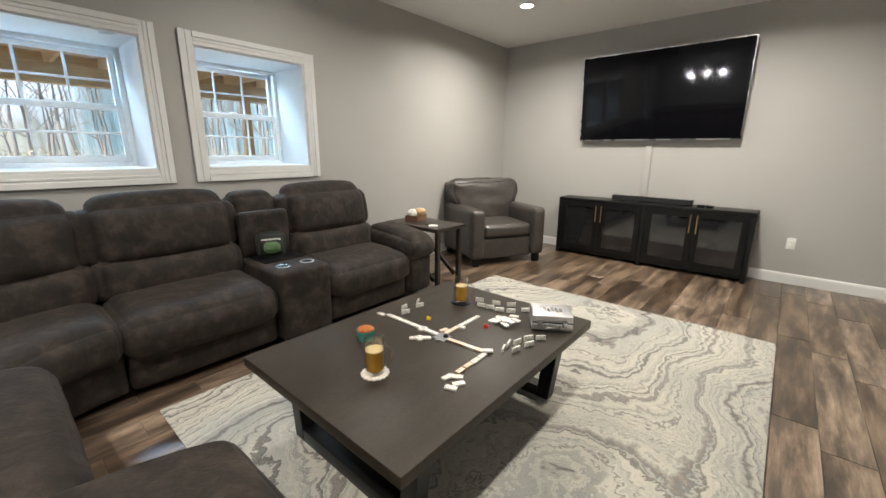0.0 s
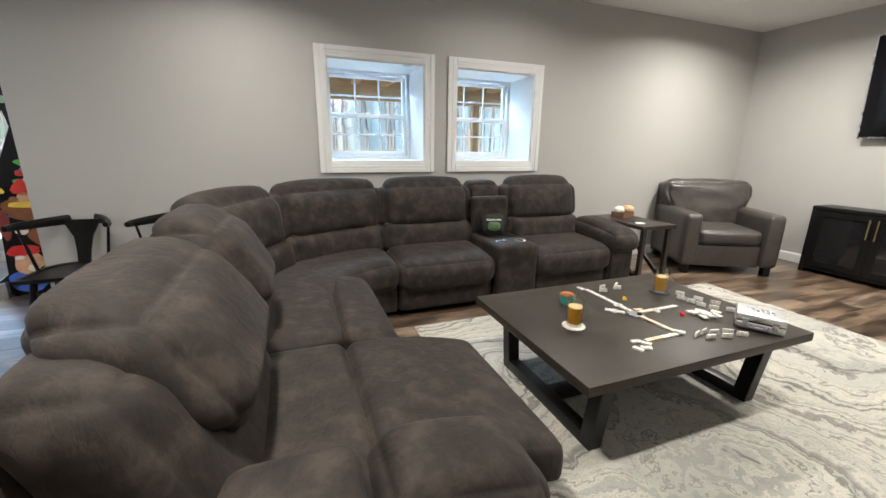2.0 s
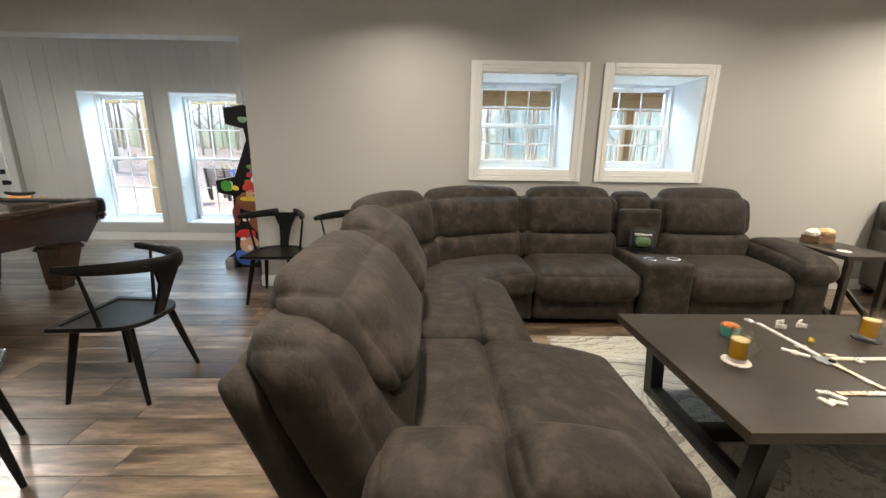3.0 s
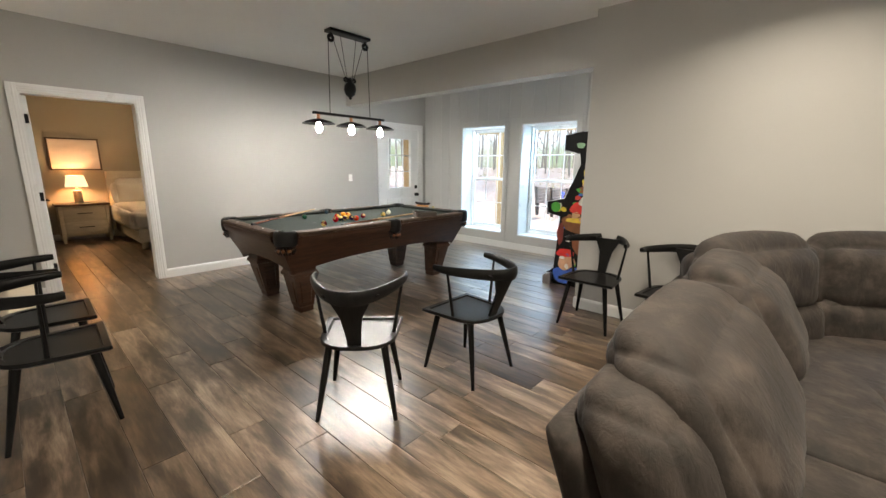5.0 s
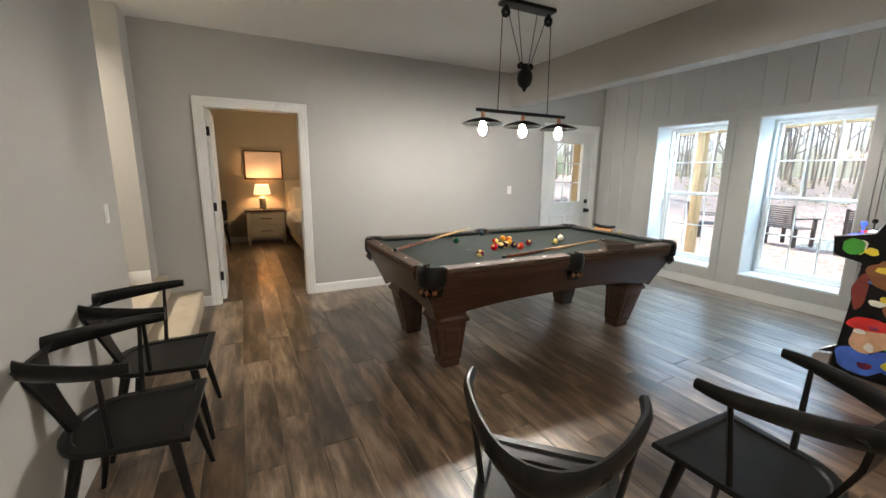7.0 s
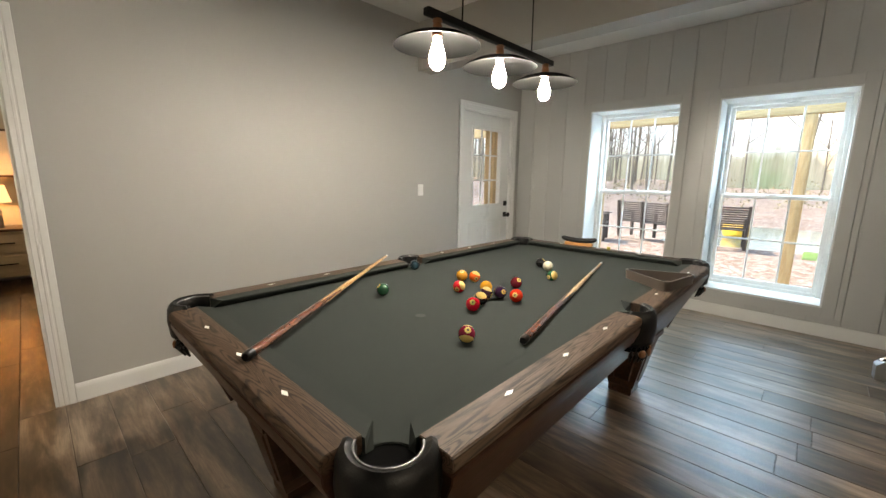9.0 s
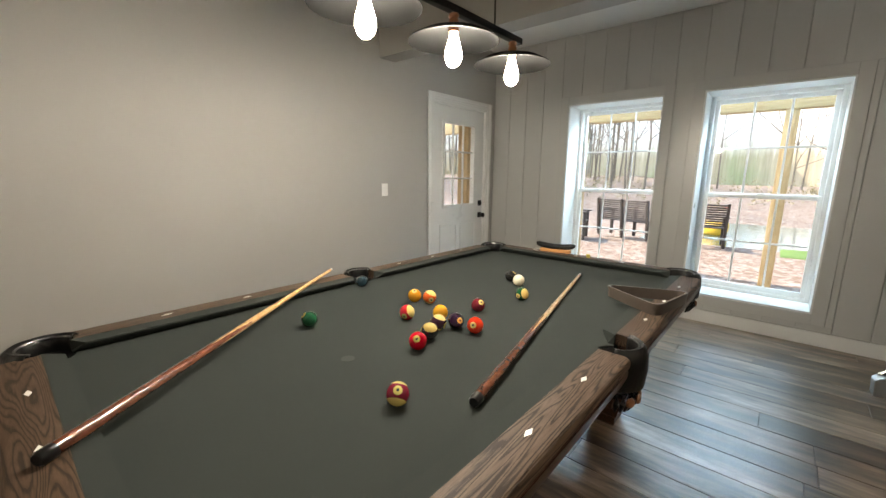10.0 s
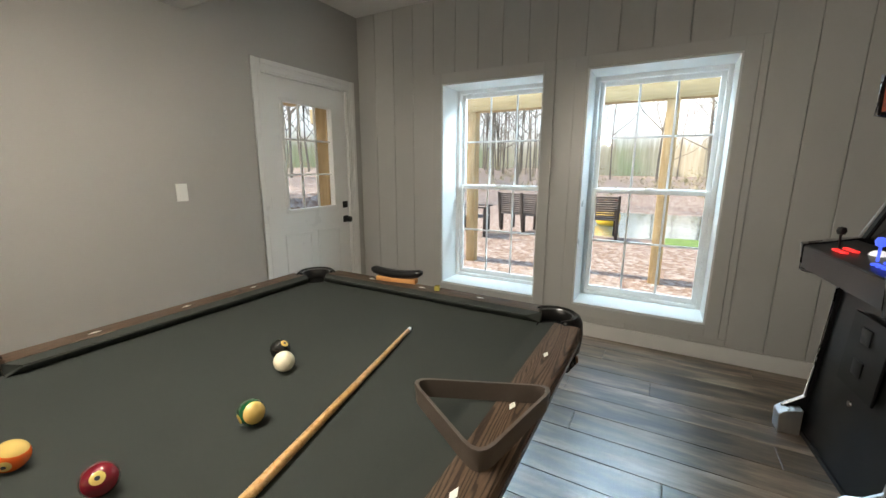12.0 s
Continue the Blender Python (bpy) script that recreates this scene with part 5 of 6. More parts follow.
def apron(axis, half, other, side):
    """A body panel that slopes inwards and has an arched lower edge."""
    top, bot = PZ - 0.1, 0.42
    rings = []
    for k in range(25):
        u = -1 + 2 * k / 24
        zb = bot + 0.09 * (1 - abs(u) ** 2.6)
        f = (top - zb) / (top - bot)
        pts = []
        for inset, z, thick in ((0.0, top, 0), (0.14 * f, zb, 0), (0.14 * f, zb, 0.03), (0.0, top, 0.03)):
            h = half - 0.015 - 0.10 * ((top - z) / (top - bot))
            c = side * (other - 0.035 - inset - thick)
            pts.append(Vector((u * h, c, z)) if axis == "x" else Vector((c, u * h, z)))
        rings.append(pts)
    return loft(rings)


for s in (-1, 1):
    part("apron", apron("x", OL - 0.05, OW, s), MAHOGANY, pool, "arched mahogany side panel")
    part("apron", apron("y", OW - 0.05, OL, s), MAHOGANY_Y, pool, "arched mahogany end panel")
part("underframe", box(-OL + 0.12, OL - 0.12, -OW + 0.12, OW - 0.12, CZ - 0.12, CZ - 0.031), MAHOGANY, pool)
for sx in (-1, 1):
    for sy in (-1, 1):
        cx, cy = sx * 0.94, sy * 0.385
        def sq(h, z, cx=cx, cy=cy, sx=sx, sy=sy, k=0.0):
            return [Vector((cx + sx * k + a * h, cy + sy * k + b * h, z)) for a, b in ((-1, -1), (1, -1), (1, 1), (-1, 1))]
        lg = part("leg", loft([sq(0.062, 0.0, k=-0.03), sq(0.068, 0.012, k=-0.03), sq(0.068, 0.05, k=-0.03), sq(0.075, 0.06, k=-0.028), sq(0.11, 0.37), sq(0.125, 0.375), sq(0.125, 0.40), sq(0.11, 0.42), sq(0.10, 0.60)]), MAHOGANY, pool, "tapered square mahogany leg", sharp=25)
        for ax in ("x", "y"):
            for sg in (-1, 1):
                def pt(w, z, d):
                    f = (z - 0.06) / 0.31
                    h = 0.075 + 0.035 * f
                    k = -0.028 * (1 - f)
                    q = Vector((cx + sx * k, cy + sy * k, z))
                    return q + (Vector((sg * (h + d), w * h, 0)) if ax == "x" else Vector((w * h, sg * (h + d), 0)))
                part("leg_panel", loft([[pt(-0.6, 0.1, 0.0), pt(0.6, 0.1, 0.0), pt(0.6, 0.33, 0.0), pt(-0.6, 0.33, 0.0)], [pt(-0.52, 0.11, 0.007), pt(0.52, 0.11, 0.007), pt(0.52, 0.32, 0.007), pt(-0.52, 0.32, 0.007)]]), MAHOGANY, lg)

BR = 0.0285


def ball(x, y, col, stripe=False, tilt=(0, 0, 0), label="", cue=False):
    t = thing("billiard_ball", label + " on the pool table", "ball", m=pose(x, y, CZ + BR, *tilt), group="billiard balls")
    ivory = mat("ball_ivory", (0.66, 0.47, 0.15) if not cue else (0.72, 0.68, 0.52), 0.12, var=0.03, bump=0, rvar=0.03, coat=0.5)
    paint = ivory if cue else mat("ball_" + label.split()[0], col, 0.12, var=0.05, bump=0, rvar=0.03, coat=0.5)

    def zone(a, b, r=BR):
        return lathe([(r * math.cos(v), r * math.sin(v)) for v in (a + (b - a) * k / 14 for k in range(15))], 28)
    if stripe:
        part("stripe", zone(-0.62, 0.62), paint, t, "coloured band")
        part("cap", merge(zone(0.62, math.pi / 2), zone(-math.pi / 2, -0.62)), ivory, t, "cream caps")
    else:
        part("ball", zone(-math.pi / 2, math.pi / 2), paint, t)
    if not cue:
        dot = part("number_spot", moved(zone(1.19, math.pi / 2, BR + 0.0003), pose(0, 0, 0, 90)), ivory, t, "cream number spot")
        part("number_mark", moved(merge(zone(1.44, math.pi / 2, BR + 0.0007)), pose(0, 0, 0, 90)), PIPS, dot)
    return t


BALLS = [(-2.319, -5.795, (0.012, 0.032, 0.045), 0, (50, 20, 30), "teal solid billiard ball"), (-1.885, -5.527, (0.008, 0.07, 0.03), 0, (-45, 10, 60), "green solid billiard ball"),
         (-2.333, -5.452, (0.62, 0.27, 0.02), 0, (-60, 0, 130), "orange solid billiard ball"), (-2.362, -5.392, (0.72, 0.12, 0.02), 1, (10, 20, 150), "orange striped billiard ball"),
         (-2.168, -5.326, (0.62, 0.02, 0.03), 1, (30, 60, 140), "red striped billiard ball"), (-2.253, -5.235, (0.60, 0.28, 0.02), 0, (60, 0, 10), "amber solid billiard ball"),
         (-2.172, -5.174, (0.05, 0.015, 0.03), 1, (15, 10, 200), "purple striped billiard ball"), (-2.226, -5.137, (0.035, 0.01, 0.04), 0, (-20, 0, 160), "violet solid billiard ball"),
         (-2.094, -5.142, (0.012, 0.012, 0.012), 1, (-10, 20, 40), "black banded billiard ball"), (-2.417, -5.180, (0.16, 0.01, 0.02), 0, (-40, 10, 150), "maroon solid billiard ball"),
         (-2.238, -5.062, (0.72, 0.035, 0.01), 0, (-20, 0, 110), "vermilion solid billiard ball"), (-2.014, -5.117, (0.55, 0.004, 0.02), 0, (-35, 0, 125), "crimson solid billiard ball"),
         (-2.901, -5.327, (0.008, 0.008, 0.008), 0, (-50, 0, 190), "black solid billiard ball"), (-2.665, -5.126, (0.01, 0.08, 0.03), 1, (20, 70, 100), "green striped billiard ball"),
         (-1.769, -4.941, (0.2, 0.01, 0.03), 1, (-48, 8, 130), "maroon striped billiard ball")]
for x, y, c, st, tl, lab in BALLS:
    ball(x, y, c, bool(st), tl, lab)
ball(-2.856, -5.255, None, label="cream cue ball", cue=True)


def cue(p_butt, p_tip, label):
    t = thing("pool_cue", label, "cue", group="pool cues")
    a, b = Vector(p_butt), Vector(p_tip)

    def at(f):
        return a.lerp(b, f)
    dark, light = wood("cue_butt", (0.06, 0.018, 0.01), (0.2, 0.07, 0.035), 0.2, (3, 3, 9), 6.0, 0.6), wood("cue_shaft", (0.42, 0.24, 0.09), (0.6, 0.38, 0.17), 0.28, (3, 3, 9), 5.0, 0.3)
    part("bumper", tube([at(0), at(0.004), at(0.02)], [0.011, 0.0145, 0.0145], 14), BLACK_PAINT, t, "black rubber bumper")
    part("butt", rod(at(0.02), at(0.46), 0.0142, 0.0108, 16), dark, t, "dark stained butt")
    q = (b - a).to_track_quat("Z", "Y")
    for k in range(4):
        ang = k * math.pi / 2 + 0.4
        def pt(f, w, rr):
            c = at(f)
            r = 0.0142 + (0.0108 - 0.0142) * (f - 0.02) / 0.44 + rr
            return c + q @ Vector((r * math.cos(ang + w), r * math.sin(ang + w), 0))
        part("spear", loft([[pt(0.46, -0.62, 0.0003), pt(0.46, 0, 0.0006), pt(0.46, 0.62, 0.0003)], [pt(0.40, -0.3, 0.0003), pt(0.40, 0, 0.0005), pt(0.40, 0.3, 0.0003)], [pt(0.32, -0.04, 0.0002), pt(0.32, 0, 0.0002), pt(0.32, 0.04, 0.0002)]], loop=False, close_ends=False), light, t)
    part("shaft", rod(at(0.46), at(0.985), 0.0108, 0.0066, 14), light, t, "pale maple shaft")
    part("ferrule", rod(at(0.985), at(0.997), 0.0066, 0.0064, 12), PLASTIC_W, t)
    part("tip", rod(at(0.997), at(1.0), 0.0064, 0.005, 12), mat("cue_tip", (0.05, 0.12, 0.16), 0.9), t)
    return t


cue((-1.190, -5.217, PZ + 0.0145), (-2.32, -6.048, PZ + 0.0105), "wooden pool cue laid across the table rails")
cue((-1.877, -4.799, CZ + 0.0148), (-3.26, -5.11, CZ + 0.0075), "wooden pool cue lying on the grey cloth")

tri = thing("ball_rack", "brown plastic triangle ball rack on the pool table rail", "ball rack")
TRI = [Vector((-2.88, -4.848, 0)), Vector((-3.005, -4.56, 0)), Vector((-2.73, -4.615, 0))]


def tri_ring(grow, z):
    c = sum(TRI, Vector()) / 3
    out = []
    for k in range(3):
        p, pa, pb = TRI[k], TRI[k - 1], TRI[(k + 1) % 3]
        e0, e1 = p + (pa - p).normalized() * 0.045, p + (pb - p).normalized() * 0.045
        for f in (0, 0.25, 0.5, 0.75, 1.0):
            q = e0.lerp(p, f).lerp(p.lerp(e1, f), f)
            d = (q - c)
            out.append(q + d.normalized() * grow + Vector((0, 0, z + PZ)))
    return out


rr = [tri_ring(0.0, 0.002), tri_ring(0.006, 0.002), tri_ring(0.007, 0.024), tri_ring(0.010, 0.04), tri_ring(0.009, 0.046), tri_ring(-0.001, 0.046), tri_ring(-0.002, 0.04), tri_ring(0.0, 0.024)]
part("frame", loft(rr + [rr[0]], close_ends=False), mat("rack_plastic", (0.075, 0.06, 0.05), 0.4, var=0.15), tri)
brush = thing("table_brush", "black wooden table brush with tan bristles on the rail", "brush", m=pose(-3.625, -5.43, PZ + 0.0005, 0, 0, 98))
part("bristles", box(-0.10, 0.10, -0.018, 0.018, 0.0, 0.022, 0.003), mat("bristle", (0.45, 0.22, 0.08), 0.9, fine=300, bump=0.6), brush, "tan bristles")
part("handle", soft(0.25, 0.05, 0.028, 0.012, 0.004, 8, lambda p: (p.x, p.y * (1 - 0.3 * abs(p.x) * 6), p.z + 0.036 + 0.9 * p.x ** 2)), BLACK_PAINT, brush, "black handle")
chalk = thing("cue_chalk", "small cube of yellow-green chalk on the rail", "chalk", m=pose(-3.60, -5.20, PZ + 0.0005, 0, 0, 20))
part("cube", box(-0.011, 0.011, -0.011, 0.011, 0, 0.021, 0.002), mat("chalk_paper", (0.35, 0.3, 0.06), 0.8), chalk)
spot = thing("foot_spot", "dark oval maker's badge on the cloth", "badge")
part("badge", lathe([(0.0, 0.0), (0.02, 0.0), (0.02, 0.0006), (0.0, 0.0006)], 20, (-1.83, -5.225, CZ)), mat("badge_ink", (0.02, 0.022, 0.02), 0.7), spot)

# ---- pendant over the table ----
BZ = 1.78
pend = thing("pulley_pendant", "black iron pulley pendant with three shaded bulbs over the pool table", "pendant lamp")
bx = [-1.985, -2.385, -2.785]
by = -5.30
cxm = -2.385
part("ceiling_plate", box(cxm - 0.25, cxm + 0.25, by - 0.06, by + 0.06, CEIL - 0.03, CEIL, 0.005), IRON, pend)
for s in (-1, 1):
    w = cxm + s * 0.215
    part("pulley", merge(moved(lathe([(0.012, -0.008), (0.036, -0.012), (0.04, -0.006), (0.03, 0.0), (0.04, 0.006), (0.036, 0.012), (0.012, 0.008)], 22, closed=True), Matrix.Translation((w, by, CEIL - 0.085)) @ pose(0, 0, 0, 90)),
                         rod((w, by, CEIL - 0.03), (w, by, CEIL - 0.06), 0.008, seg=8), box(w - 0.012, w + 0.012, by - 0.018, by + 0.018, CEIL - 0.075, CEIL - 0.04, 0.003)), IRON, pend)
    part("cord", tube([(w + s * 0.03, by, CEIL - 0.09), (cxm + s * 0.26, by, BZ + 0.13)], 0.0035, 6), IRON, pend)
    part("cord", tube([(w - s * 0.03, by, CEIL - 0.09), (cxm + s * 0.045, by, BZ + 0.50)], 0.003, 6), IRON, pend)
    part("cord", tube([(cxm + s * 0.10, by, CEIL - 0.03), (cxm + s * 0.03, by, BZ + 0.50)], 0.003, 6), IRON, pend)
    part("block_wheel", moved(lathe([(0.008, -0.008), (0.026, -0.01), (0.022, 0), (0.026, 0.01), (0.008, 0.008)], 18, closed=True), Matrix.Translation((cxm + s * 0.05, by, BZ + 0.50)) @ pose(0, 0, 0, 90)), IRON, pend)
part("counterweight", lathe([(0.0, 0.30), (0.012, 0.305), (0.018, 0.325), (0.05, 0.35), (0.066, 0.40), (0.058, 0.45), (0.03, 0.48), (0.018, 0.52), (0.0, 0.525)], 24, (cxm, by, BZ)), IRON, pend, "ball-shaped iron counterweight")
part("crossbar", box(bx[2] - 0.06, bx[0] + 0.06, by - 0.014, by + 0.014, BZ + 0.112, BZ + 0.138, 0.003), IRON, pend)
SHADE = mat("galvanised_shade", (0.0016, 0.0016, 0.0015), 0.6, 0.0, var=0.12, bump=0.04, rvar=0.08, spec=0.08)
for x in bx:
    sock = part("socket", lathe([(0.0, 0.112), (0.016, 0.112), (0.019, 0.104), (0.014, 0.097), (0.018, 0.09), (0.019, 0.05), (0.0, 0.045)], 18, (x, by, BZ)), COPPER, pend, "aged copper socket")
    part("shade", lathe([(0.02, 0.068), (0.05, 0.064), (0.12, 0.044), (0.162, 0.022), (0.166, 0.017), (0.162, 0.017), (0.118, 0.039), (0.05, 0.059), (0.02, 0.063)], 36, (x, by, BZ), closed=True), SHADE, pend, "wide flat galvanised shade")
    part("bulb", lathe([(0.0, -0.068), (0.012, -0.065), (0.024, -0.054), (0.0305, -0.034), (0.029, -0.012), (0.021, 0.014), (0.0155, 0.032), (0.0135, 0.0445), (0.0, 0.0445)], 20, (x, by, BZ)), BULB, sock, "lit filament bulb")

# ---- arcade machine, back against the alcove's north wall ----
arcade = thing("arcade_machine", "black upright arcade machine with bright cartoon-coloured side art", "arcade machine")
ax0, ax1 = -4.72, -4.05
SIDE = [(-3.10, 0.02), (-3.66, 0.02), (-3.70, 0.06), (-3.70, 0.13), (-3.615, 0.20), (-3.575, 0.82), (-3.73, 0.86), (-3.745, 0.985), (-3.54, 1.03), (-3.38, 1.42), (-3.40, 1.53), (-3.575, 1.575), (-3.58, 1.735), (-3.34, 1.77), (-3.10, 1.72)]
for a, b in ((ax0 - 0.018, ax0), (ax1, ax1 + 0.018)):
    part("side_panel", prism(SIDE, "yz", a, b, 0.002), BLACK_PAINT, arcade, "profiled side panel")
    part("edge_trim", tube([((a + b) / 2, y, z) for y, z in SIDE[1:]], 0.0098, 6), STEEL, arcade, "silver T-moulding")
part("front_panel", prism([(-3.61, 0.01), (-3.59, 0.01), (-3.545, 0.83), (-3.56, 0.83)], "yz", ax0 + 0.001, ax1 - 0.001), BLACK_PAINT, arcade)
part("back_panel", box(ax0 + 0.001, ax1 - 0.001, -3.13, -3.11, 0.03, 1.7), BLACK_PAINT, arcade)
for xa, xb in ((ax0 - 0.035, ax0 + 0.05), (ax1 - 0.04, ax1 + 0.075)):
    boot = part("corner_boot", prism([(-3.63, 0.0), (-3.72, 0.0), (-3.725, 0.10), (-3.70, 0.125), (-3.63, 0.14)], "yz", xa, xb, 0.003), ALU, arcade, "diamond-plate metal corner boot")
    for k in range(6):
        part("tread", moved(box(-0.011, 0.011, -0.003, 0.003, -0.001, 0.002), Matrix.Translation((xa + 0.015 + (xb - xa - 0.03) * (k % 3) / 2, -3.683 + 0.03 * (k // 3), 0.1285 + 0.0065 * (k // 3))) @ pose(0, 0, 0, 12, 0, 45 if k % 2 else -45)), STEEL, boot)
panel = part("control_panel", prism([(-3.735, 0.87), (-3.74, 0.98), (-3.55, 1.02), (-3.55, 0.86)], "yz", ax0 + 0.001, ax1 - 0.001, 0.004), BLACK_PAINT, arcade)


def on_panel(x, y):
    return Vector((x, y, 0.98 + (y + 3.74) * 0.2105))


RED_B, BLUE_B, WHITE_B = glow("red_button", (0.9, 0.03, 0.03), 0.25), glow("blue_button", (0.04, 0.09, 0.9), 0.3), glow("white_button", (0.85, 0.88, 0.9), 0.15)
for x, col in ((ax0 + 0.12, RED_B), (ax0 + 0.42, BLUE_B)):
    j = on_panel(x, -3.66)
    part("joystick", merge(rod(j, j + Vector((0, 0, 0.06)), 0.005, seg=8), lathe([(0, 0.055), (0.014, 0.06), (0.019, 0.075), (0.014, 0.09), (0, 0.094)], 14, j)), BLACK_PAINT if col is RED_B else BLUE_B, panel)
    for k in range(6):
        b = on_panel(x + 0.06 + 0.035 * (k % 3), -3.69 + 0.035 * (k // 3))
        part("button", lathe([(0, 0.0), (0.014, 0.001), (0.014, 0.006), (0.011, 0.009), (0, 0.009)], 14, b), col, panel, "lit push button")
b = on_panel((ax0 + ax1) / 2, -3.62)
part("trackball", lathe([(0.03, 0.0), (0.028, 0.008), (0.018, 0.018), (0, 0.022)], 18, b), WHITE_B, panel, "white trackball")
part("screen", prism([(-3.53, 1.035), (-3.52, 1.035), (-3.37, 1.41), (-3.38, 1.42)], "yz", ax0 + 0.03, ax1 - 0.03), SCREEN, arcade)
for a, b in ((ax0 + 0.001, ax0 + 0.032), (ax1 - 0.032, ax1 - 0.001)):
    part("screen_bezel", prism([(-3.54, 1.03), (-3.50, 1.03), (-3.34, 1.43), (-3.385, 1.43)], "yz", a, b), BLACK_PAINT, arcade)
part("marquee", prism([(-3.565, 1.585), (-3.57, 1.73), (-3.55, 1.735), (-3.545, 1.585)], "yz", ax0 + 0.001, ax1 - 0.001), mat("marquee_print", (0.35, 0.06, 0.03), 0.3, var=0.7, scale=14), arcade, "dark red printed marquee")
part("roof", prism([(-3.54, 1.737), (-3.34, 1.765), (-3.11, 1.715), (-3.11, 1.70), (-3.34, 1.745), (-3.54, 1.72)], "yz", ax0 + 0.001, ax1 - 0.001), BLACK_PAINT, arcade)
part("speaker_panel", prism([(-3.54, 1.585), (-3.39, 1.535), (-3.37, 1.44), (-3.36, 1.54), (-3.52, 1.595)], "yz", ax0 + 0.001, ax1 - 0.001), BLACK_PAINT, arcade)
door_c = part("coin_door", prism([(-3.607, 0.42), (-3.597, 0.42), (-3.580, 0.74), (-3.590, 0.74)], "yz", -4.52, -4.25, 0.002), IRON, arcade, "steel coin door")
for k, z in ((0, 0.66), (0, 0.52)):
    part("coin_slot", box(-4.43, -4.36, -3.612 + (z - 0.42) * 0.055, -3.596 + (z - 0.42) * 0.055, z - 0.035, z + 0.035, 0.004), BLACK_PAINT, door_c)
for z in (0.60, 0.36):
    part("lock", moved(lathe([(0, 0), (0.014, 0), (0.012, 0.006), (0, 0.007)], 14), Matrix.Translation((-4.385, -3.60 + (z - 0.42) * 0.055, z)) @ pose(0, 0, 0, 90)), STEEL, door_c)
# plain colour shapes in place of the printed figures, on the side that faces the lounge
ART = [(-3.28, 0.16, 0.15, 0.10, (0.06, 0.12, 0.5)), (-3.50, 0.12, 0.13, 0.09, (0.06, 0.14, 0.55)), (-3.47, 0.30, 0.10, 0.10, (0.62, 0.36, 0.22)), (-3.49, 0.40, 0.10, 0.055, (0.6, 0.03, 0.03)),
       (-3.32, 0.14, 0.06, 0.05, (0.75, 0.6, 0.04)), (-3.30, 0.52, 0.12, 0.12, (0.25, 0.09, 0.04)), (-3.33, 0.50, 0.08, 0.07, (0.6, 0.38, 0.2)), (-3.37, 0.74, 0.19, 0.10, (0.2, 0.08, 0.03)),
       (-3.36, 0.79, 0.17, 0.025, (0.7, 0.5, 0.06)), (-3.32, 0.94, 0.15, 0.08, (0.6, 0.04, 0.03)), (-3.31, 1.0, 0.06, 0.06, (0.7, 0.66, 0.6)), (-3.64, 0.93, 0.07, 0.05, (0.06, 0.3, 0.04)),
       (-3.28, 1.13, 0.12, 0.05, (0.08, 0.4, 0.06)), (-3.25, 1.22, 0.09, 0.04, (0.75, 0.74, 0.7)), (-3.24, 1.32, 0.12, 0.05, (0.72, 0.55, 0.05)), (-3.20, 1.37, 0.06, 0.06, (0.1, 0.42, 0.06)),
       (-3.22, 1.47, 0.10, 0.025, (0.75, 0.6, 0.05)), (-3.23, 1.56, 0.07, 0.07, (0.06, 0.16, 0.5)), (-3.25, 1.66, 0.05, 0.045, (0.75, 0.6, 0.06)), (-3.40, 1.62, 0.045, 0.035, (0.3, 0.5, 0.3)),
       (-3.60, 0.90, 0.02, 0.02, (0.75, 0.65, 0.05)), (-3.40, 0.85, 0.05, 0.035, (0.6, 0.36, 0.2)), (-3.52, 0.34, 0.03, 0.02, (0.75, 0.74, 0.7)), (-3.16, 1.28, 0.05, 0.08, (0.55, 0.04, 0.04)), (-3.56, 0.62, 0.04, 0.12, (0.2, 0.04, 0.03))]
random.seed(14)
INKS = [(0.6, 0.05, 0.04), (0.08, 0.38, 0.07), (0.74, 0.56, 0.05), (0.24, 0.10, 0.04), (0.06, 0.16, 0.5), (0.72, 0.68, 0.6), (0.58, 0.34, 0.18)]
for k in range(46):
    z = 0.10 + 1.58 * k / 45
    front = -3.55 if z < 0.84 else -3.66 if z < 0.99 else -3.50 + 0.38 * (z - 1.03) if z < 1.45 else -3.36
    ART.append((random.uniform(front + 0.05, -3.15), z, random.uniform(0.018, 0.045), random.uniform(0.014, 0.034), INKS[(3 * k + k // 7) % 7]))
for k, (y, z, ry, rz, c) in enumerate(ART):
    pts = [(y + ry * math.cos(a) * (1 + 0.16 * math.sin(3 * a + k)), z + rz * math.sin(a) * (1 + 0.16 * math.cos(2 * a + 2 * k))) for a in (2 * math.pi * i / 20 for i in range(20))]
    pts = [(min(-3.108, max(-3.69, p)), max(0.03, q)) for p, q in pts]
    part("art_shape", prism(pts, "yz", ax1 + 0.018, ax1 + 0.0186 + 0.0004 * (k % 6)), mat("art_print", c, 0.35, var=0.25, scale=12, bump=0.0), arcade, "bright printed colour shape")
part("foot", box(ax0, ax1, -3.62, -3.12, 0.0, 0.021), BLACK_PAINT, arcade)

_c = Vector((-4.38, -3.40, 0))
arcade.matrix_basis = Matrix.Translation(_c + Vector((0, -0.008, 0))) @ pose(0, 0, 0, 0, 0, 5.4) @ Matrix.Translation(-_c)

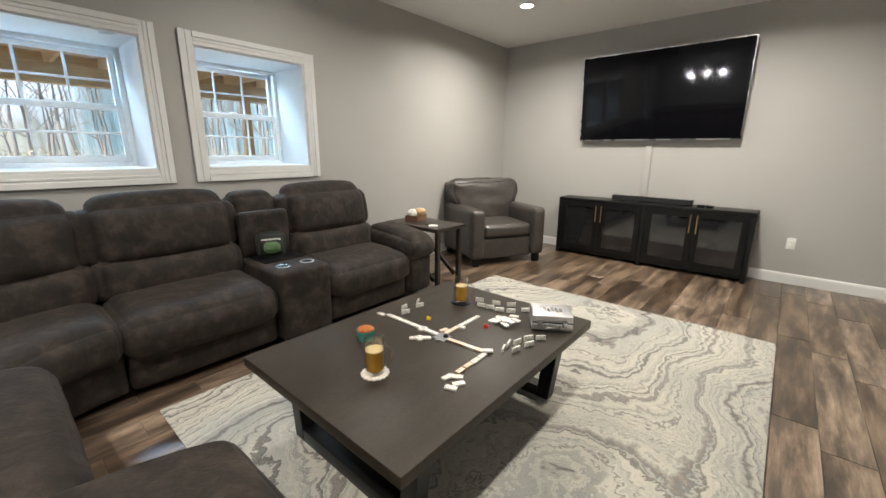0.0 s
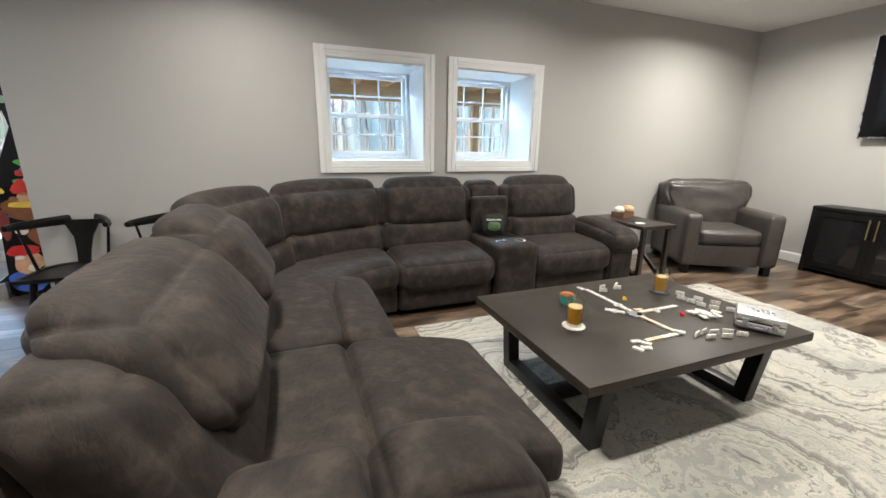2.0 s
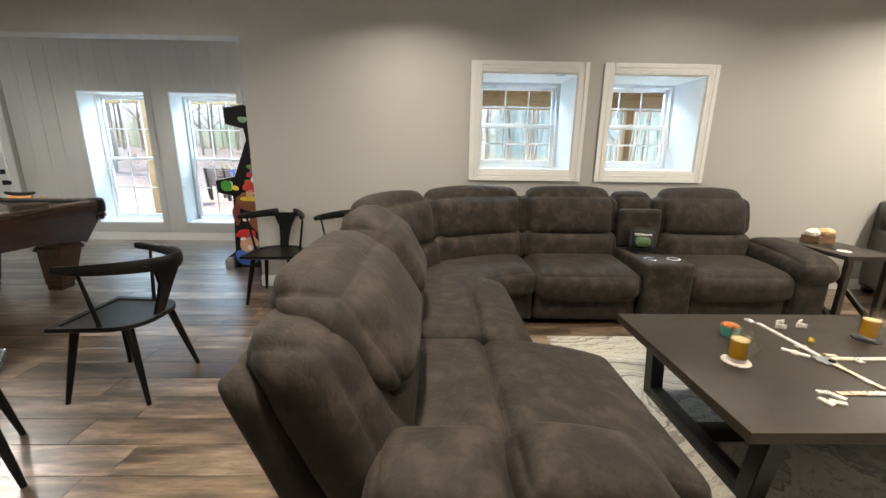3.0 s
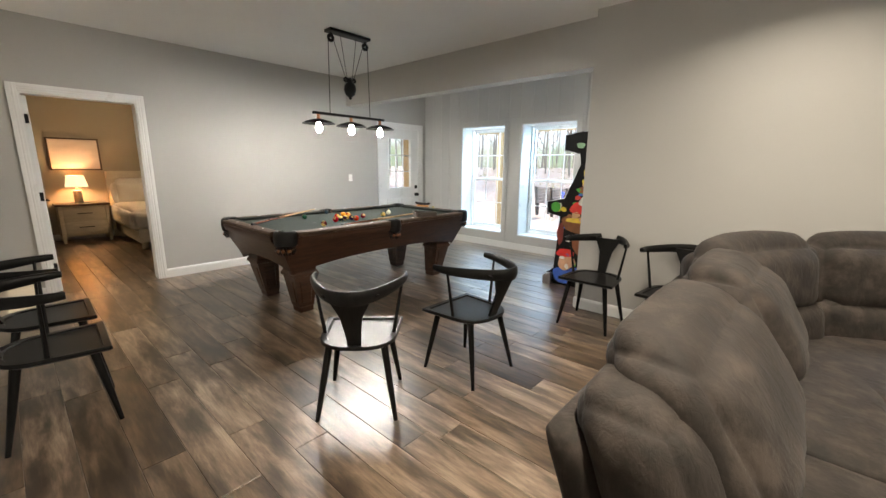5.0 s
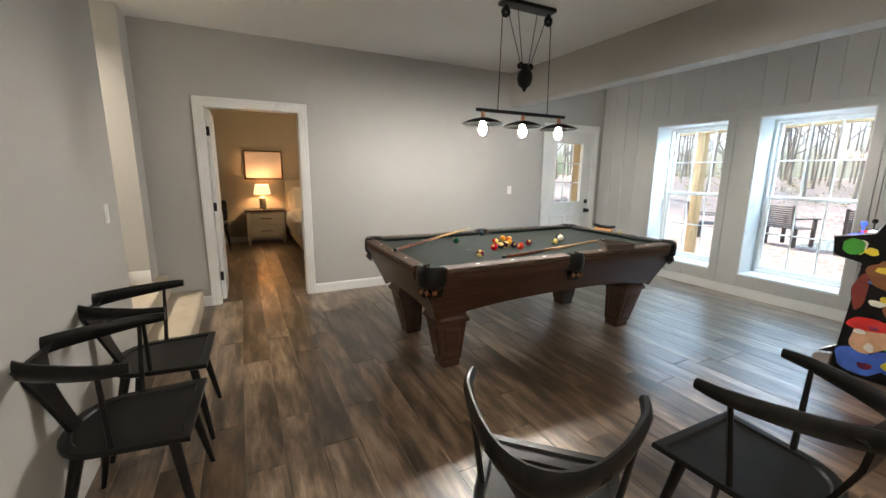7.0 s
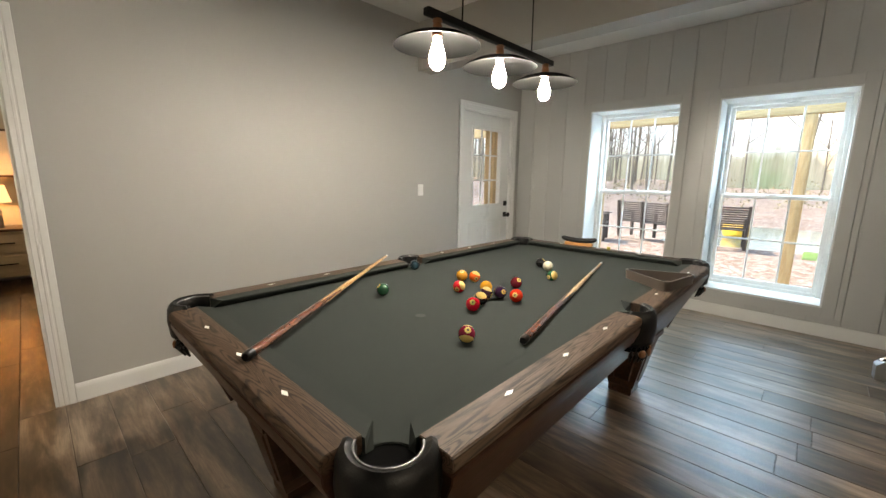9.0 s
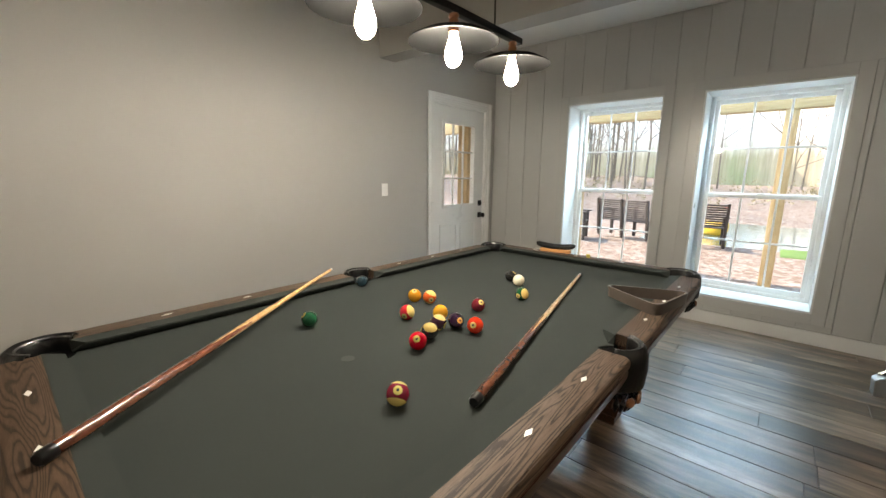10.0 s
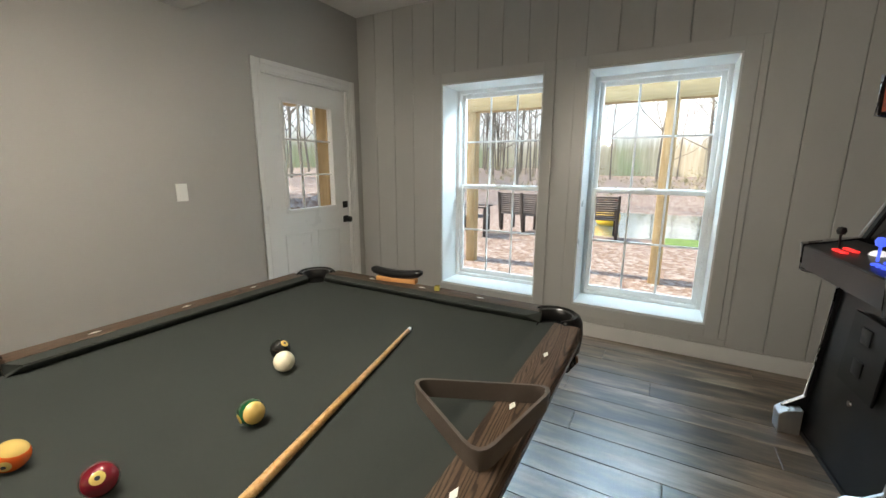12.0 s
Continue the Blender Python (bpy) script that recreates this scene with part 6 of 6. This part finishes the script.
# ---- bedroom ----
LINEN = mat("white_linen", (0.75, 0.73, 0.69), 0.9, fine=260, bump=0.4, var=0.06)
PALE = wood("pale_painted_wood", (0.55, 0.50, 0.41), (0.68, 0.63, 0.53), 0.5, (1, 6, 6), 3.0)
DARKTOP = wood("walnut_top", (0.05, 0.028, 0.016), (0.1, 0.06, 0.036), 0.35, (1, 8, 8), 3.0)
night = thing("nightstand", "cream two-drawer nightstand with dark wooden top", "nightstand", m=pose(-0.585, -10.98, 0))
part("top", box(-0.36, 0.36, -0.235, 0.235, 0.64, 0.67, 0.005), DARKTOP, night, "dark wood top")
part("body", box(-0.33, 0.33, -0.21, 0.20, 0.12, 0.639, 0.003), PALE, night)
for z in (0.16, 0.40):
    dr = part("drawer", box(-0.27, 0.27, 0.198, 0.214, z, z + 0.20, 0.004), PALE, night)
    part("handle", merge(rod((-0.1, 0.235, z + 0.11), (0.1, 0.235, z + 0.11), 0.007, seg=8), rod((-0.08, 0.214, z + 0.11), (-0.08, 0.235, z + 0.11), 0.005, seg=6), rod((0.08, 0.214, z + 0.11), (0.08, 0.235, z + 0.11), 0.005, seg=6)), IRON, dr, "dark bar handle")
for s in (-1, 1):
    for y in (-0.19, 0.185):
        part("leg", box(s * 0.31 - 0.025, s * 0.31 + 0.025, y - 0.025, y + 0.03, 0, 0.64, 0.003), PALE, night)
lamp_b = thing("table_lamp", "lit table lamp with grey ribbed base and cream shade", "table lamp", m=pose(-0.56, -11.0, 0.6705))
part("base", lathe([(0, 0), (0.065, 0), (0.068, 0.012), (0.06, 0.02), (0.062, 0.2), (0.055, 0.22), (0.02, 0.235), (0.012, 0.3), (0, 0.3)], 26), mat("grey_ceramic", (0.16, 0.17, 0.16), 0.5, var=0.25, scale=30), lamp_b)
LSHADE = glow("lit_linen_shade", (1.0, 0.60, 0.28), 0.22)
part("shade", lathe([(0.155, 0.29), (0.118, 0.48), (0.115, 0.48), (0.152, 0.29)], 32, closed=True), LSHADE, lamp_b, "glowing cream drum shade")
lb = new("bedside_bulb", bpy.data.lights.new("bedside_bulb", "POINT"))
lb.data.energy, lb.data.color, lb.data.shadow_soft_size = 2.0, (1.0, 0.66, 0.34), 0.04
lb.location = (-0.56, -11.0, 1.06)
picture = thing("picture", "pale framed landscape print on the bedroom wall", "picture")
part("frame", merge(*[box(a, b, -11.249, -11.22, e, f, 0.003) for a, b, e, f in ((-0.98, -0.28, 1.24, 1.265), (-0.98, -0.28, 1.775, 1.80), (-0.98, -0.955, 1.265, 1.775), (-0.305, -0.28, 1.265, 1.775))]), DARKTOP, picture)
part("print", box(-0.955, -0.305, -11.245, -11.235, 1.265, 1.775), mat("landscape_print", (0.68, 0.58, 0.52), 0.6, var=0.15, scale=2.0, stretch=(1, 1, 4)), picture)
bed = thing("bed", "bed with pale wooden headboard and rumpled white bedding", "bed")
part("headboard", box(-2.62, -1.0, -11.24, -11.16, 0.0, 1.22, 0.01), PALE, bed)
for z in (0.78, 0.95, 1.1):
    part("board", box(-2.56, -1.06, -11.161, -11.15, z, z + 0.13, 0.004), PALE, bed)
part("base", box(-2.58, -1.04, -11.15, -9.25, 0.12, 0.34, 0.01), PALE, bed)
for x in (-2.5, -1.12):
    part("leg", box(x - 0.04, x + 0.04, -9.4, -9.32, 0, 0.12, 0.004), PALE, bed)
    part("leg", box(x - 0.04, x + 0.04, -11.1, -11.02, 0, 0.12, 0.004), PALE, bed)
part("duvet", soft(1.66, 1.75, 0.34, 0.1, 0.04, 18, lambda p: (p.x - 1.81, p.y - 10.13, p.z + 0.47), 0.02, 3), LINEN, bed, "rumpled white duvet")
for x in (-1.4, -2.2):
    part("pillow", soft(0.66, 0.2, 0.44, 0.09, 0.05, 12, lambda p, x=x: (p.x + x, p.y - 11.0 - 0.2 * p.z, p.z + 0.83), 0.01, 7), LINEN, bed, "plump white pillow")
stool = thing("accent_chair", "dark slender-legged chair by the bedroom wall", "chair", m=pose(0.28, -10.6, 0))
part("seat", soft(0.45, 0.45, 0.06, 0.02, 0.006, 8, lambda p: (p.x, p.y, p.z + 0.45)), BLACK_LEATHER, stool)
for sx in (-1, 1):
    for sy in (-1, 1):
        part("leg", rod((sx * 0.17, sy * 0.17, 0.43), (sx * 0.23, sy * 0.23, 0), 0.016, 0.009, 8), BLACK_WOOD, stool)
part("back", soft(0.42, 0.05, 0.36, 0.02, 0.01, 8, lambda p: (p.x, p.y - 0.22 - 0.2 * p.z, p.z + 0.68)), BLACK_LEATHER, stool)
fan = thing("ceiling_fan", "dark wooden bedroom ceiling fan with a lit globe", "ceiling fan", m=pose(-1.35, -9.35, 2.62))
part("canopy", lathe([(0, 0), (0.06, 0), (0.05, -0.04), (0.014, -0.05), (0.014, -0.17), (0.09, -0.19), (0.1, -0.25), (0.06, -0.28), (0, -0.28)], 20), IRON, fan)
for k in range(5):
    part("blade", moved(prism([(0.1, -0.04), (0.2, -0.06), (0.62, -0.065), (0.64, 0.0), (0.62, 0.065), (0.2, 0.06), (0.1, 0.04)], "xy", -0.235, -0.225), pose(0, 0, 0, 0, 0, 72 * k + 24)), DARKTOP, fan)
part("globe", lathe([(0, -0.38), (0.05, -0.375), (0.085, -0.34), (0.09, -0.30), (0.07, -0.281), (0, -0.281)], 20), glow("lit_globe", (1.0, 0.68, 0.38), 15.0), fan, "lit frosted globe")

# ---- outside ----
GZ = -0.14
ground_bm = bmesh.new()
NG = 60
gx = [-5.76 - 0.9 * k ** 1.35 for k in range(NG)]
gy = [-7 + s * 0.8 * k ** 1.5 for s, ks in ((-1, range(40, 0, -1)), (1, range(0, 41))) for k in ks]


def land(x, y):
    """Level terrace, then banks that rise into the woods."""
    z = GZ
    if x < -11.5:
        f = min(1.0, (-11.5 - x) / 1.2)
        z -= 0.35 * f * (1 if x > -17.5 else max(0, 1 - (-17.5 - x) / 1.5))
    if x < -18.5:
        z += min(0.3, 0.03 * (-18.5 - x))
    if y < -13:
        z += min(1.1, 0.12 * (-13 - y))
    return z + 0.03 * noise.noise(Vector((x * 0.7, y * 0.7, 0)))


grid = [[ground_bm.verts.new((x, y, land(x, y))) for y in gy] for x in [6.0, -3.0] + gx]
for i in range(len(grid) - 1):
    for j in range(len(gy) - 1):
        ground_bm.faces.new((grid[i][j], grid[i][j + 1], grid[i + 1][j + 1], grid[i + 1][j]))
for v in ground_bm.verts:
    if v.co.x > -6.0 and -11.6 < v.co.y < 4.8:
        v.co.z = -0.3
structure("ground", ground_bm, GROUND, "leaf-strewn gravel terrace and wooded ground", "ground")
structure("pond", box(-18.6, -12.2, -7.2, 30, -0.42, -0.30), WATER, "still grey-green garden pond", "water")
lawn = structure("lawn", soft(2.2, 9.0, 0.06, 0.03, 0.0, 10, lambda p: (-11.6 + p.x * 0.5 - 0.05 * p.y, 0.2 + p.y, -0.165 + p.z)), GRASS, "strip of green grass beside the pond", "lawn")

deck = thing("deck", "pressure-treated timber deck overhead on posts", "deck", kind="structure")
for y in (-9.4, -7.07, -4.41, 2.57, 5.4):
    xp = -7.95
    part("post", box(xp - 0.07, xp + 0.07, y - 0.07, y + 0.07, GZ - 0.05, 2.16, 0.006), PINE, deck)
part("post", box(-5.35, -5.21, -9.0, -8.86, GZ - 0.05, 2.16, 0.006), PINE, deck)
part("girder", box(-8.04, -7.86, -10.5, 6.0, 2.16, 2.42, 0.006), PINE_H, deck, "doubled deck girder")
part("girder", box(-6.2, -2.8, -9.04, -8.86, 2.16, 2.42, 0.006), PINE_H, deck)
for k in range(28):
    y = -10.2 + 0.6 * k
    xj = -4.03
    if y < -2.8:
        continue
    part("joist", box(-8.3, xj, y - 0.02, y + 0.02, 2.42, 2.62), PINE_H, deck)
part("rim_joist", box(-8.34, -8.301, -2.85, 6.2, 2.40, 2.62), PINE_H, deck)
deck_boards = bmesh.new()
for k in range(18):
    x = -8.3 + 0.145 * k
    merge(deck_boards, box(x, x + 0.138, -2.85, 6.2, 2.621, 2.65))
tagged(part("deck_board", deck_boards, PINE_H, deck, "treated deck boards"), kind="stuff")
deck_in = bmesh.new()
for k in range(11):
    x = -5.69 + 0.145 * k
    merge(deck_in, box(x, x + 0.138, -2.85, 6.2, 2.621, 2.65))
tagged(part("deck_board", deck_in, PINE_H, deck, "treated deck boards"), kind="stuff")

part("post", box(-5.35, -5.17, -7.53, -7.38, GZ - 0.05, 2.42, 0.006), PINE, deck)
# Porch deck added over the door to block high sun from its glass.
porch_sunshade = bmesh.new()
for k in range(24):
    merge(porch_sunshade, box(-6.2 + 0.145 * k, -6.062 + 0.145 * k, -9.7, -7.31, 2.621, 2.65))
tagged(part("deck_board", porch_sunshade, PINE_H, deck, "treated deck boards"), kind="stuff")
for k in range(6):
    part("joist", box(-6.2 + 0.6 * k, -6.16 + 0.6 * k, -9.7, -7.31, 2.42, 2.62), PINE_H, deck)
SLAT = mat("brown_slats", (0.055, 0.042, 0.035), 0.6, var=0.2, fine=60, bump=0.2)


def bench(m, seats, label):
    """A slatted outdoor bench, its back towards +x."""
    t = thing("garden_bench" if seats > 1 else "garden_chair", label, "bench" if seats > 1 else "garden chair", m=m)
    w = 0.62 * seats
    for s in range(seats + 1):
        y = -w / 2 + 0.62 * s
        part("upright", prism([(0.24, 0.05), (0.30, 0.05), (0.40, 0.92), (0.35, 0.92)], "xz", y - 0.025, y + 0.025, 0.003), SLAT, t)
        part("leg", box(-0.30, -0.24, y - 0.03, y + 0.03, 0.0, 0.62, 0.003), SLAT, t)
        part("leg", box(0.20, 0.27, y - 0.03, y + 0.03, 0.0, 0.4, 0.003), SLAT, t)
    for y in (-w / 2, w / 2):
        part("armrest", box(-0.36, 0.30, y - 0.05, y + 0.05, 0.62, 0.645, 0.004), SLAT, t)
    for k in range(10):
        z = 0.44 + 0.047 * k
        xk = 0.245 + 0.115 * (z - 0.05)
        part("slat", box(xk - 0.01, xk + 0.012, -w / 2 - 0.02, w / 2 + 0.02, z, z + 0.035, 0.002, 1), SLAT, t)
    for k in range(7):
        part("seat_slat", box(-0.3 + 0.08 * k, -0.235 + 0.08 * k, -w / 2, w / 2, 0.40, 0.42, 0.002, 1), SLAT, t)
    return t


bench(pose(-11.3, -7.15, land(-11.3, -7.15), 0, 0, -15), 2, "dark brown slatted garden bench on the terrace")
bench(pose(-11.2, -5.55, land(-11.2, -5.55), 0, 0, 10), 1, "dark brown slatted garden chair on the terrace")
bench(pose(-10.3, -8.1, land(-10.3, -8.1), 0, 0, -75), 1, "dark slatted garden chair turned sideways on the terrace")
kayak = thing("kayak", "yellow canoe afloat at the edge of the pond", "canoe", m=pose(-14.6, -5.80, -0.34, 0, 0, 60))
part("hull", soft(0.8, 0.5, 0.40, 0.17, 0.0, 14, lambda p: (p.x, p.y * (1 - 0.75 * abs(p.x / 0.4) ** 2.2), p.z + 0.21 + 0.1 * abs(p.x / 0.4) ** 3)), mat("yellow_hull", (0.7, 0.42, 0.04), 0.35), kayak)
stones = thing("stone_wall", "low mossy dry-stone retaining wall by the outside door", "stone wall", kind="structure")
STONE = mat("mossy_stone", (0.34, 0.36, 0.2), 0.9, var=0.4, scale=4, fine=30, bump=0.7, rand=0.25, dist=0.02)
random.seed(11)
for r_ in range(4):
    xk = -6.9
    while xk < -2.9:
        w = random.uniform(0.3, 0.6)
        part("stone", soft(w - 0.02, 0.4, 0.24, 0.07, 0.02, 3, lambda p, c=xk + w / 2, r_=r_: (p.x + c, p.y - 11.2 - 0.05 * r_, p.z + GZ + 0.14 + 0.24 * r_), 0.02, r_ + xk), STONE, stones)
        xk += w
bank = structure("bank", soft(9, 4, 1.2, 0.3, 0.1, 12, lambda p: (p.x - 4.9, p.y - 13.5, p.z + 0.3 + 0.12 * (-p.y)), 0.1, 2), GROUND, "bank of dry leaves above the stone wall", "ground")


def tree_mesh(seed, h):
    """Trunk and crown of a leafless tree: limbs that fork into twigs."""
    rnd = random.Random(seed)
    pts, rad = [], []
    x = y = 0.0
    for k in range(8):
        pts.append((x, y, h * k / 7))
        rad.append(0.085 * (1 - 0.86 * k / 7))
        x += rnd.uniform(-0.16, 0.16)
        y += rnd.uniform(-0.16, 0.16)
    trunk = tube(pts, rad, 7)
    crown = bmesh.new()

    def limb(p, d, length, r, depth):
        a, q = Vector(p), Vector(d).normalized()
        mid = a + q * length * 0.5 + Vector((rnd.uniform(-1, 1), rnd.uniform(-1, 1), rnd.uniform(0, 1))) * length * 0.09
        end = a + q * length + Vector((0, 0, length * 0.15))
        merge(crown, tube([a, mid, end], [r, r * 0.7, r * 0.3], 4))
        if depth:
            for _ in range(3):
                f = rnd.uniform(0.4, 1.0)
                b = a.lerp(end, f)
                limb(b, (q + Vector((rnd.uniform(-0.9, 0.9), rnd.uniform(-0.9, 0.9), rnd.uniform(0, 0.8)))), length * rnd.uniform(0.4, 0.6), r * 0.5, depth - 1)
    for k in range(11):
        f = rnd.uniform(0.25, 0.97)
        i = min(6, int(f * 7))
        a = rnd.uniform(0, 6.28)
        limb(pts[i], (math.cos(a), math.sin(a), rnd.uniform(0.4, 1.2)), h * rnd.uniform(0.14, 0.26) * (1.2 - f * 0.6), 0.042 * (1.2 - f), 2)
    return trunk, crown


random.seed(21)
models = []
for sd, h in ((1, 15), (2, 18), (3, 13), (4, 16)):
    t = thing("bare_tree", "tall leafless woodland tree behind the pond", "tree", group="bare trees")
    tr, cr = tree_mesh(sd, h)
    part("trunk", tr, BARK, t)
    part("crown", cr, BARK, t, "bare branching crown")
    models.append(t)
spots = []
for k in range(270):
    if k % 3 == 0:
        x, y = random.uniform(-55, -24), random.uniform(-30, 24)
    elif k % 3 == 1:
        x, y = random.uniform(-45, -16), random.uniform(-40, -16)
    else:
        x, y = random.uniform(-50, -22), random.uniform(0, 45)
    spots.append((x, y))
for k, (x, y) in enumerate(spots):
    m = pose(x, y, land(x, y) - 0.2, random.uniform(-3, 3), random.uniform(-3, 3), random.uniform(0, 360))
    if k < 4:
        models[k].matrix_basis = m
    else:
        copy_thing(models[k % 4], m)
wv, wf = [], []
NB = 72
for k in range(NB + 1):
    a = math.pi * (0.5 + 1.02 * k / NB) - 0.05
    r_b = 62 + 3 * noise.noise(Vector((k * 0.3, 0, 0)))
    top_b = 11.0 + 2.4 * noise.noise(Vector((k * 0.45, 3, 0))) + 1.4 * noise.noise(Vector((k * 1.7, 7, 0)))
    for z in (-1.0, top_b):
        wv.append((-8 + r_b * math.cos(a), -4 + r_b * math.sin(a), z))
    if k:
        n0 = 2 * k
        wf.append((n0 - 2, n0, n0 + 1, n0 - 1))
far = bpy.data.meshes.new("backdrop")
far.from_pydata(wv, [], wf)
m_far, nt_far, b_far = blank("hazy_glowing_woods")
stems = noise_at(nt_far, position(nt_far, (1, 1, 0.06)), 1.1, 6.0, 0.75, 0.3)
tone = noise_at(nt_far, position(nt_far, (1, 1, 0.5)), 0.12, 4.0)
woods = ramp(nt_far, tone, [(0.35, (0.55, 0.48, 0.36)), (0.52, (0.56, 0.52, 0.38)), (0.68, (0.40, 0.45, 0.27))])
woods = mix_col(nt_far, 0.8, woods, ramp(nt_far, stems, [(0.36, (0.58, 0.55, 0.5)), (0.6, (1, 1, 1))]), "MULTIPLY")
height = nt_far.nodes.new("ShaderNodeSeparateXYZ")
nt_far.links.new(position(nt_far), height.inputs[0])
# Haze and bright sky are painted in: the woods whiten with height.
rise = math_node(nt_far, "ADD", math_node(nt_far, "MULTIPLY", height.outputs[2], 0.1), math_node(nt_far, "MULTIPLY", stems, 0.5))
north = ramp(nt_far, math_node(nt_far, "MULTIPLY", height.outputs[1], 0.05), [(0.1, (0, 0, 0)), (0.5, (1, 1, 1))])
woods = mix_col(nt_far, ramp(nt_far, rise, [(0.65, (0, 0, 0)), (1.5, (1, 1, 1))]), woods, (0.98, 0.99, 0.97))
# Away from the sun's side, shade is painted in as darker blue.
shaded_woods = ramp(nt_far, stems, [(0.36, (0.06, 0.10, 0.10)), (0.5, (0.13, 0.19, 0.195)), (0.66, (0.25, 0.31, 0.33))])
woods = mix_col(nt_far, north, woods, shaded_woods)
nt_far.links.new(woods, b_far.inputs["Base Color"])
# Faint emission of the same colours brightens the backdrop.
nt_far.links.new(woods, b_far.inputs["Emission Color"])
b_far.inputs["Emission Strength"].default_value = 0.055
b_far.inputs["Roughness"].default_value = 0.95
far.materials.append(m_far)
tagged(new("backdrop", far), "faintly glowing backdrop of tan and green winter woods with painted haze and northern shade", "backdrop", kind="structure")
BUSH = mat("dry_brush", (0.34, 0.29, 0.17), 0.9, var=0.5, scale=2, fine=20, bump=0.5)
rnd = random.Random(31)
vs_all, fs_all = [], []
for k in range(420):
    cxk, cyk = rnd.uniform(-44, -20), rnd.uniform(-30, 40)
    hk = rnd.uniform(0.3, 1.3)
    zk = land(cxk, cyk)
    for q in range(36):
        a, e, rr_ = rnd.uniform(0, 6.28), rnd.uniform(0, 1), rnd.uniform(0.3, 1.0)
        c = Vector((cxk + math.cos(a) * rr_ * hk * 0.6, cyk + math.sin(a) * rr_ * hk * 0.6, zk + e * hk))
        u = Vector((rnd.uniform(-1, 1), rnd.uniform(-1, 1), rnd.uniform(-1, 1))).normalized() * rnd.uniform(0.03, 0.09)
        w = Vector((rnd.uniform(-1, 1), rnd.uniform(-1, 1), rnd.uniform(-1, 1))).normalized() * 0.05
        n0 = len(vs_all)
        vs_all += [c - u, c + w, c + u, c - w]
        fs_all.append((n0, n0 + 1, n0 + 2, n0 + 3))
me = bpy.data.meshes.new("undergrowth")
me.from_pydata([tuple(v) for v in vs_all], [], fs_all)
me.materials.append(BUSH)
tagged(new("undergrowth", me), "dry green-brown undergrowth among the trees", "undergrowth", kind="stuff")

# ---- boards of the alcove wall ----
y = YS + 0.005
BW = 0.215
while y < YN - 0.02:
    yb = min(y + BW, YN - 0.002)
    cuts = [(a - 0.085, b + 0.085) for a, b in W_TALL if a - 0.085 < yb and b + 0.085 > y]
    pieces = []
    if not cuts:
        pieces = [(y, yb, 0.115, CEIL)]
    else:
        a, b = cuts[0]
        pieces += [(y, yb, 0.115, ALCOVE_SILL - 0.085), (y, yb, 2.14, CEIL)]
        if y < a:
            pieces.append((y, a, ALCOVE_SILL - 0.085, 2.14))
        if yb > b:
            pieces.append((b, yb if len(cuts) < 2 else cuts[1][0], ALCOVE_SILL - 0.085, 2.14))
    for p, q, r, s in pieces:
        if q - p > 0.004:
            part("board", box(XA - 0.0118, XA, p + 0.0018, q - 0.0018, r, s, 0.0025, 1), BOARD, wall_alcove, smooth=False)
    y = yb
structure("trim_alcove", box(XA - 0.012, XA + 0.006, YS, YN, 0.0, 0.113, 0.002), WHITE, "flat white base board under the board wall", "baseboard")

# ---- floor planks, laid along y ----
PLW, PLL = 0.182, 1.22
plank_cache = {}
rest_v, rest_f = [], []


def plank(x0, x1, y0, y1):
    w, l = round(x1 - x0, 3), round(y1 - y0, 3)
    if w < 0.02 or l < 0.02:
        return
    if (w, l) not in plank_cache:
        g, c = 0.0007, 0.0022
        lower = [(g, g), (w - g, g), (w - g, l - g), (g, l - g)]
        upper = [(g + c, g + c), (w - g - c, g + c), (w - g - c, l - g - c), (g + c, l - g - c)]
        vs = [(a - w / 2, b - l / 2, -0.0062) for a, b in lower] + [(a - w / 2, b - l / 2, -0.0016) for a, b in lower] + [(a - w / 2, b - l / 2, 0.0) for a, b in upper]
        fs = [(0, 1, 5, 4), (1, 2, 6, 5), (2, 3, 7, 6), (3, 0, 4, 7), (4, 5, 9, 8), (5, 6, 10, 9), (6, 7, 11, 10), (7, 4, 8, 11), (8, 9, 10, 11)]
        me = bpy.data.meshes.new("plank")
        me.from_pydata(vs, [], fs)
        me.materials.append(FLOOR)
        plank_cache[w, l] = me
    ob = new("plank", plank_cache[w, l])
    ob.parent = floor
    ob.location = ((x0 + x1) / 2, (y0 + y1) / 2, 0.0)


def column_spans(xc):
    if xc < XW:
        return [(YS, YN)]
    if xc < XL:
        return [(-11.25, YT)] if -3.2 < xc < 0.9 else [(YS, YT)]
    return [(-2.4, YT), (-11.25, -7.3)]


random.seed(8)
x = -5.40
while x < 2.2:
    xb = x + PLW
    off = random.uniform(0, PLL)
    xc = (x + xb) / 2
    for s0, s1 in (column_spans(xc) if xc < XE else [(-11.25, -7.3)]):
        yy = s0 - off
        while yy < s1:
            a, b = max(yy, s0), min(yy + PLL, s1)
            plank(x, min(xb, XE) if xc < XE else xb, a, b)
            yy += PLL
    x = xb
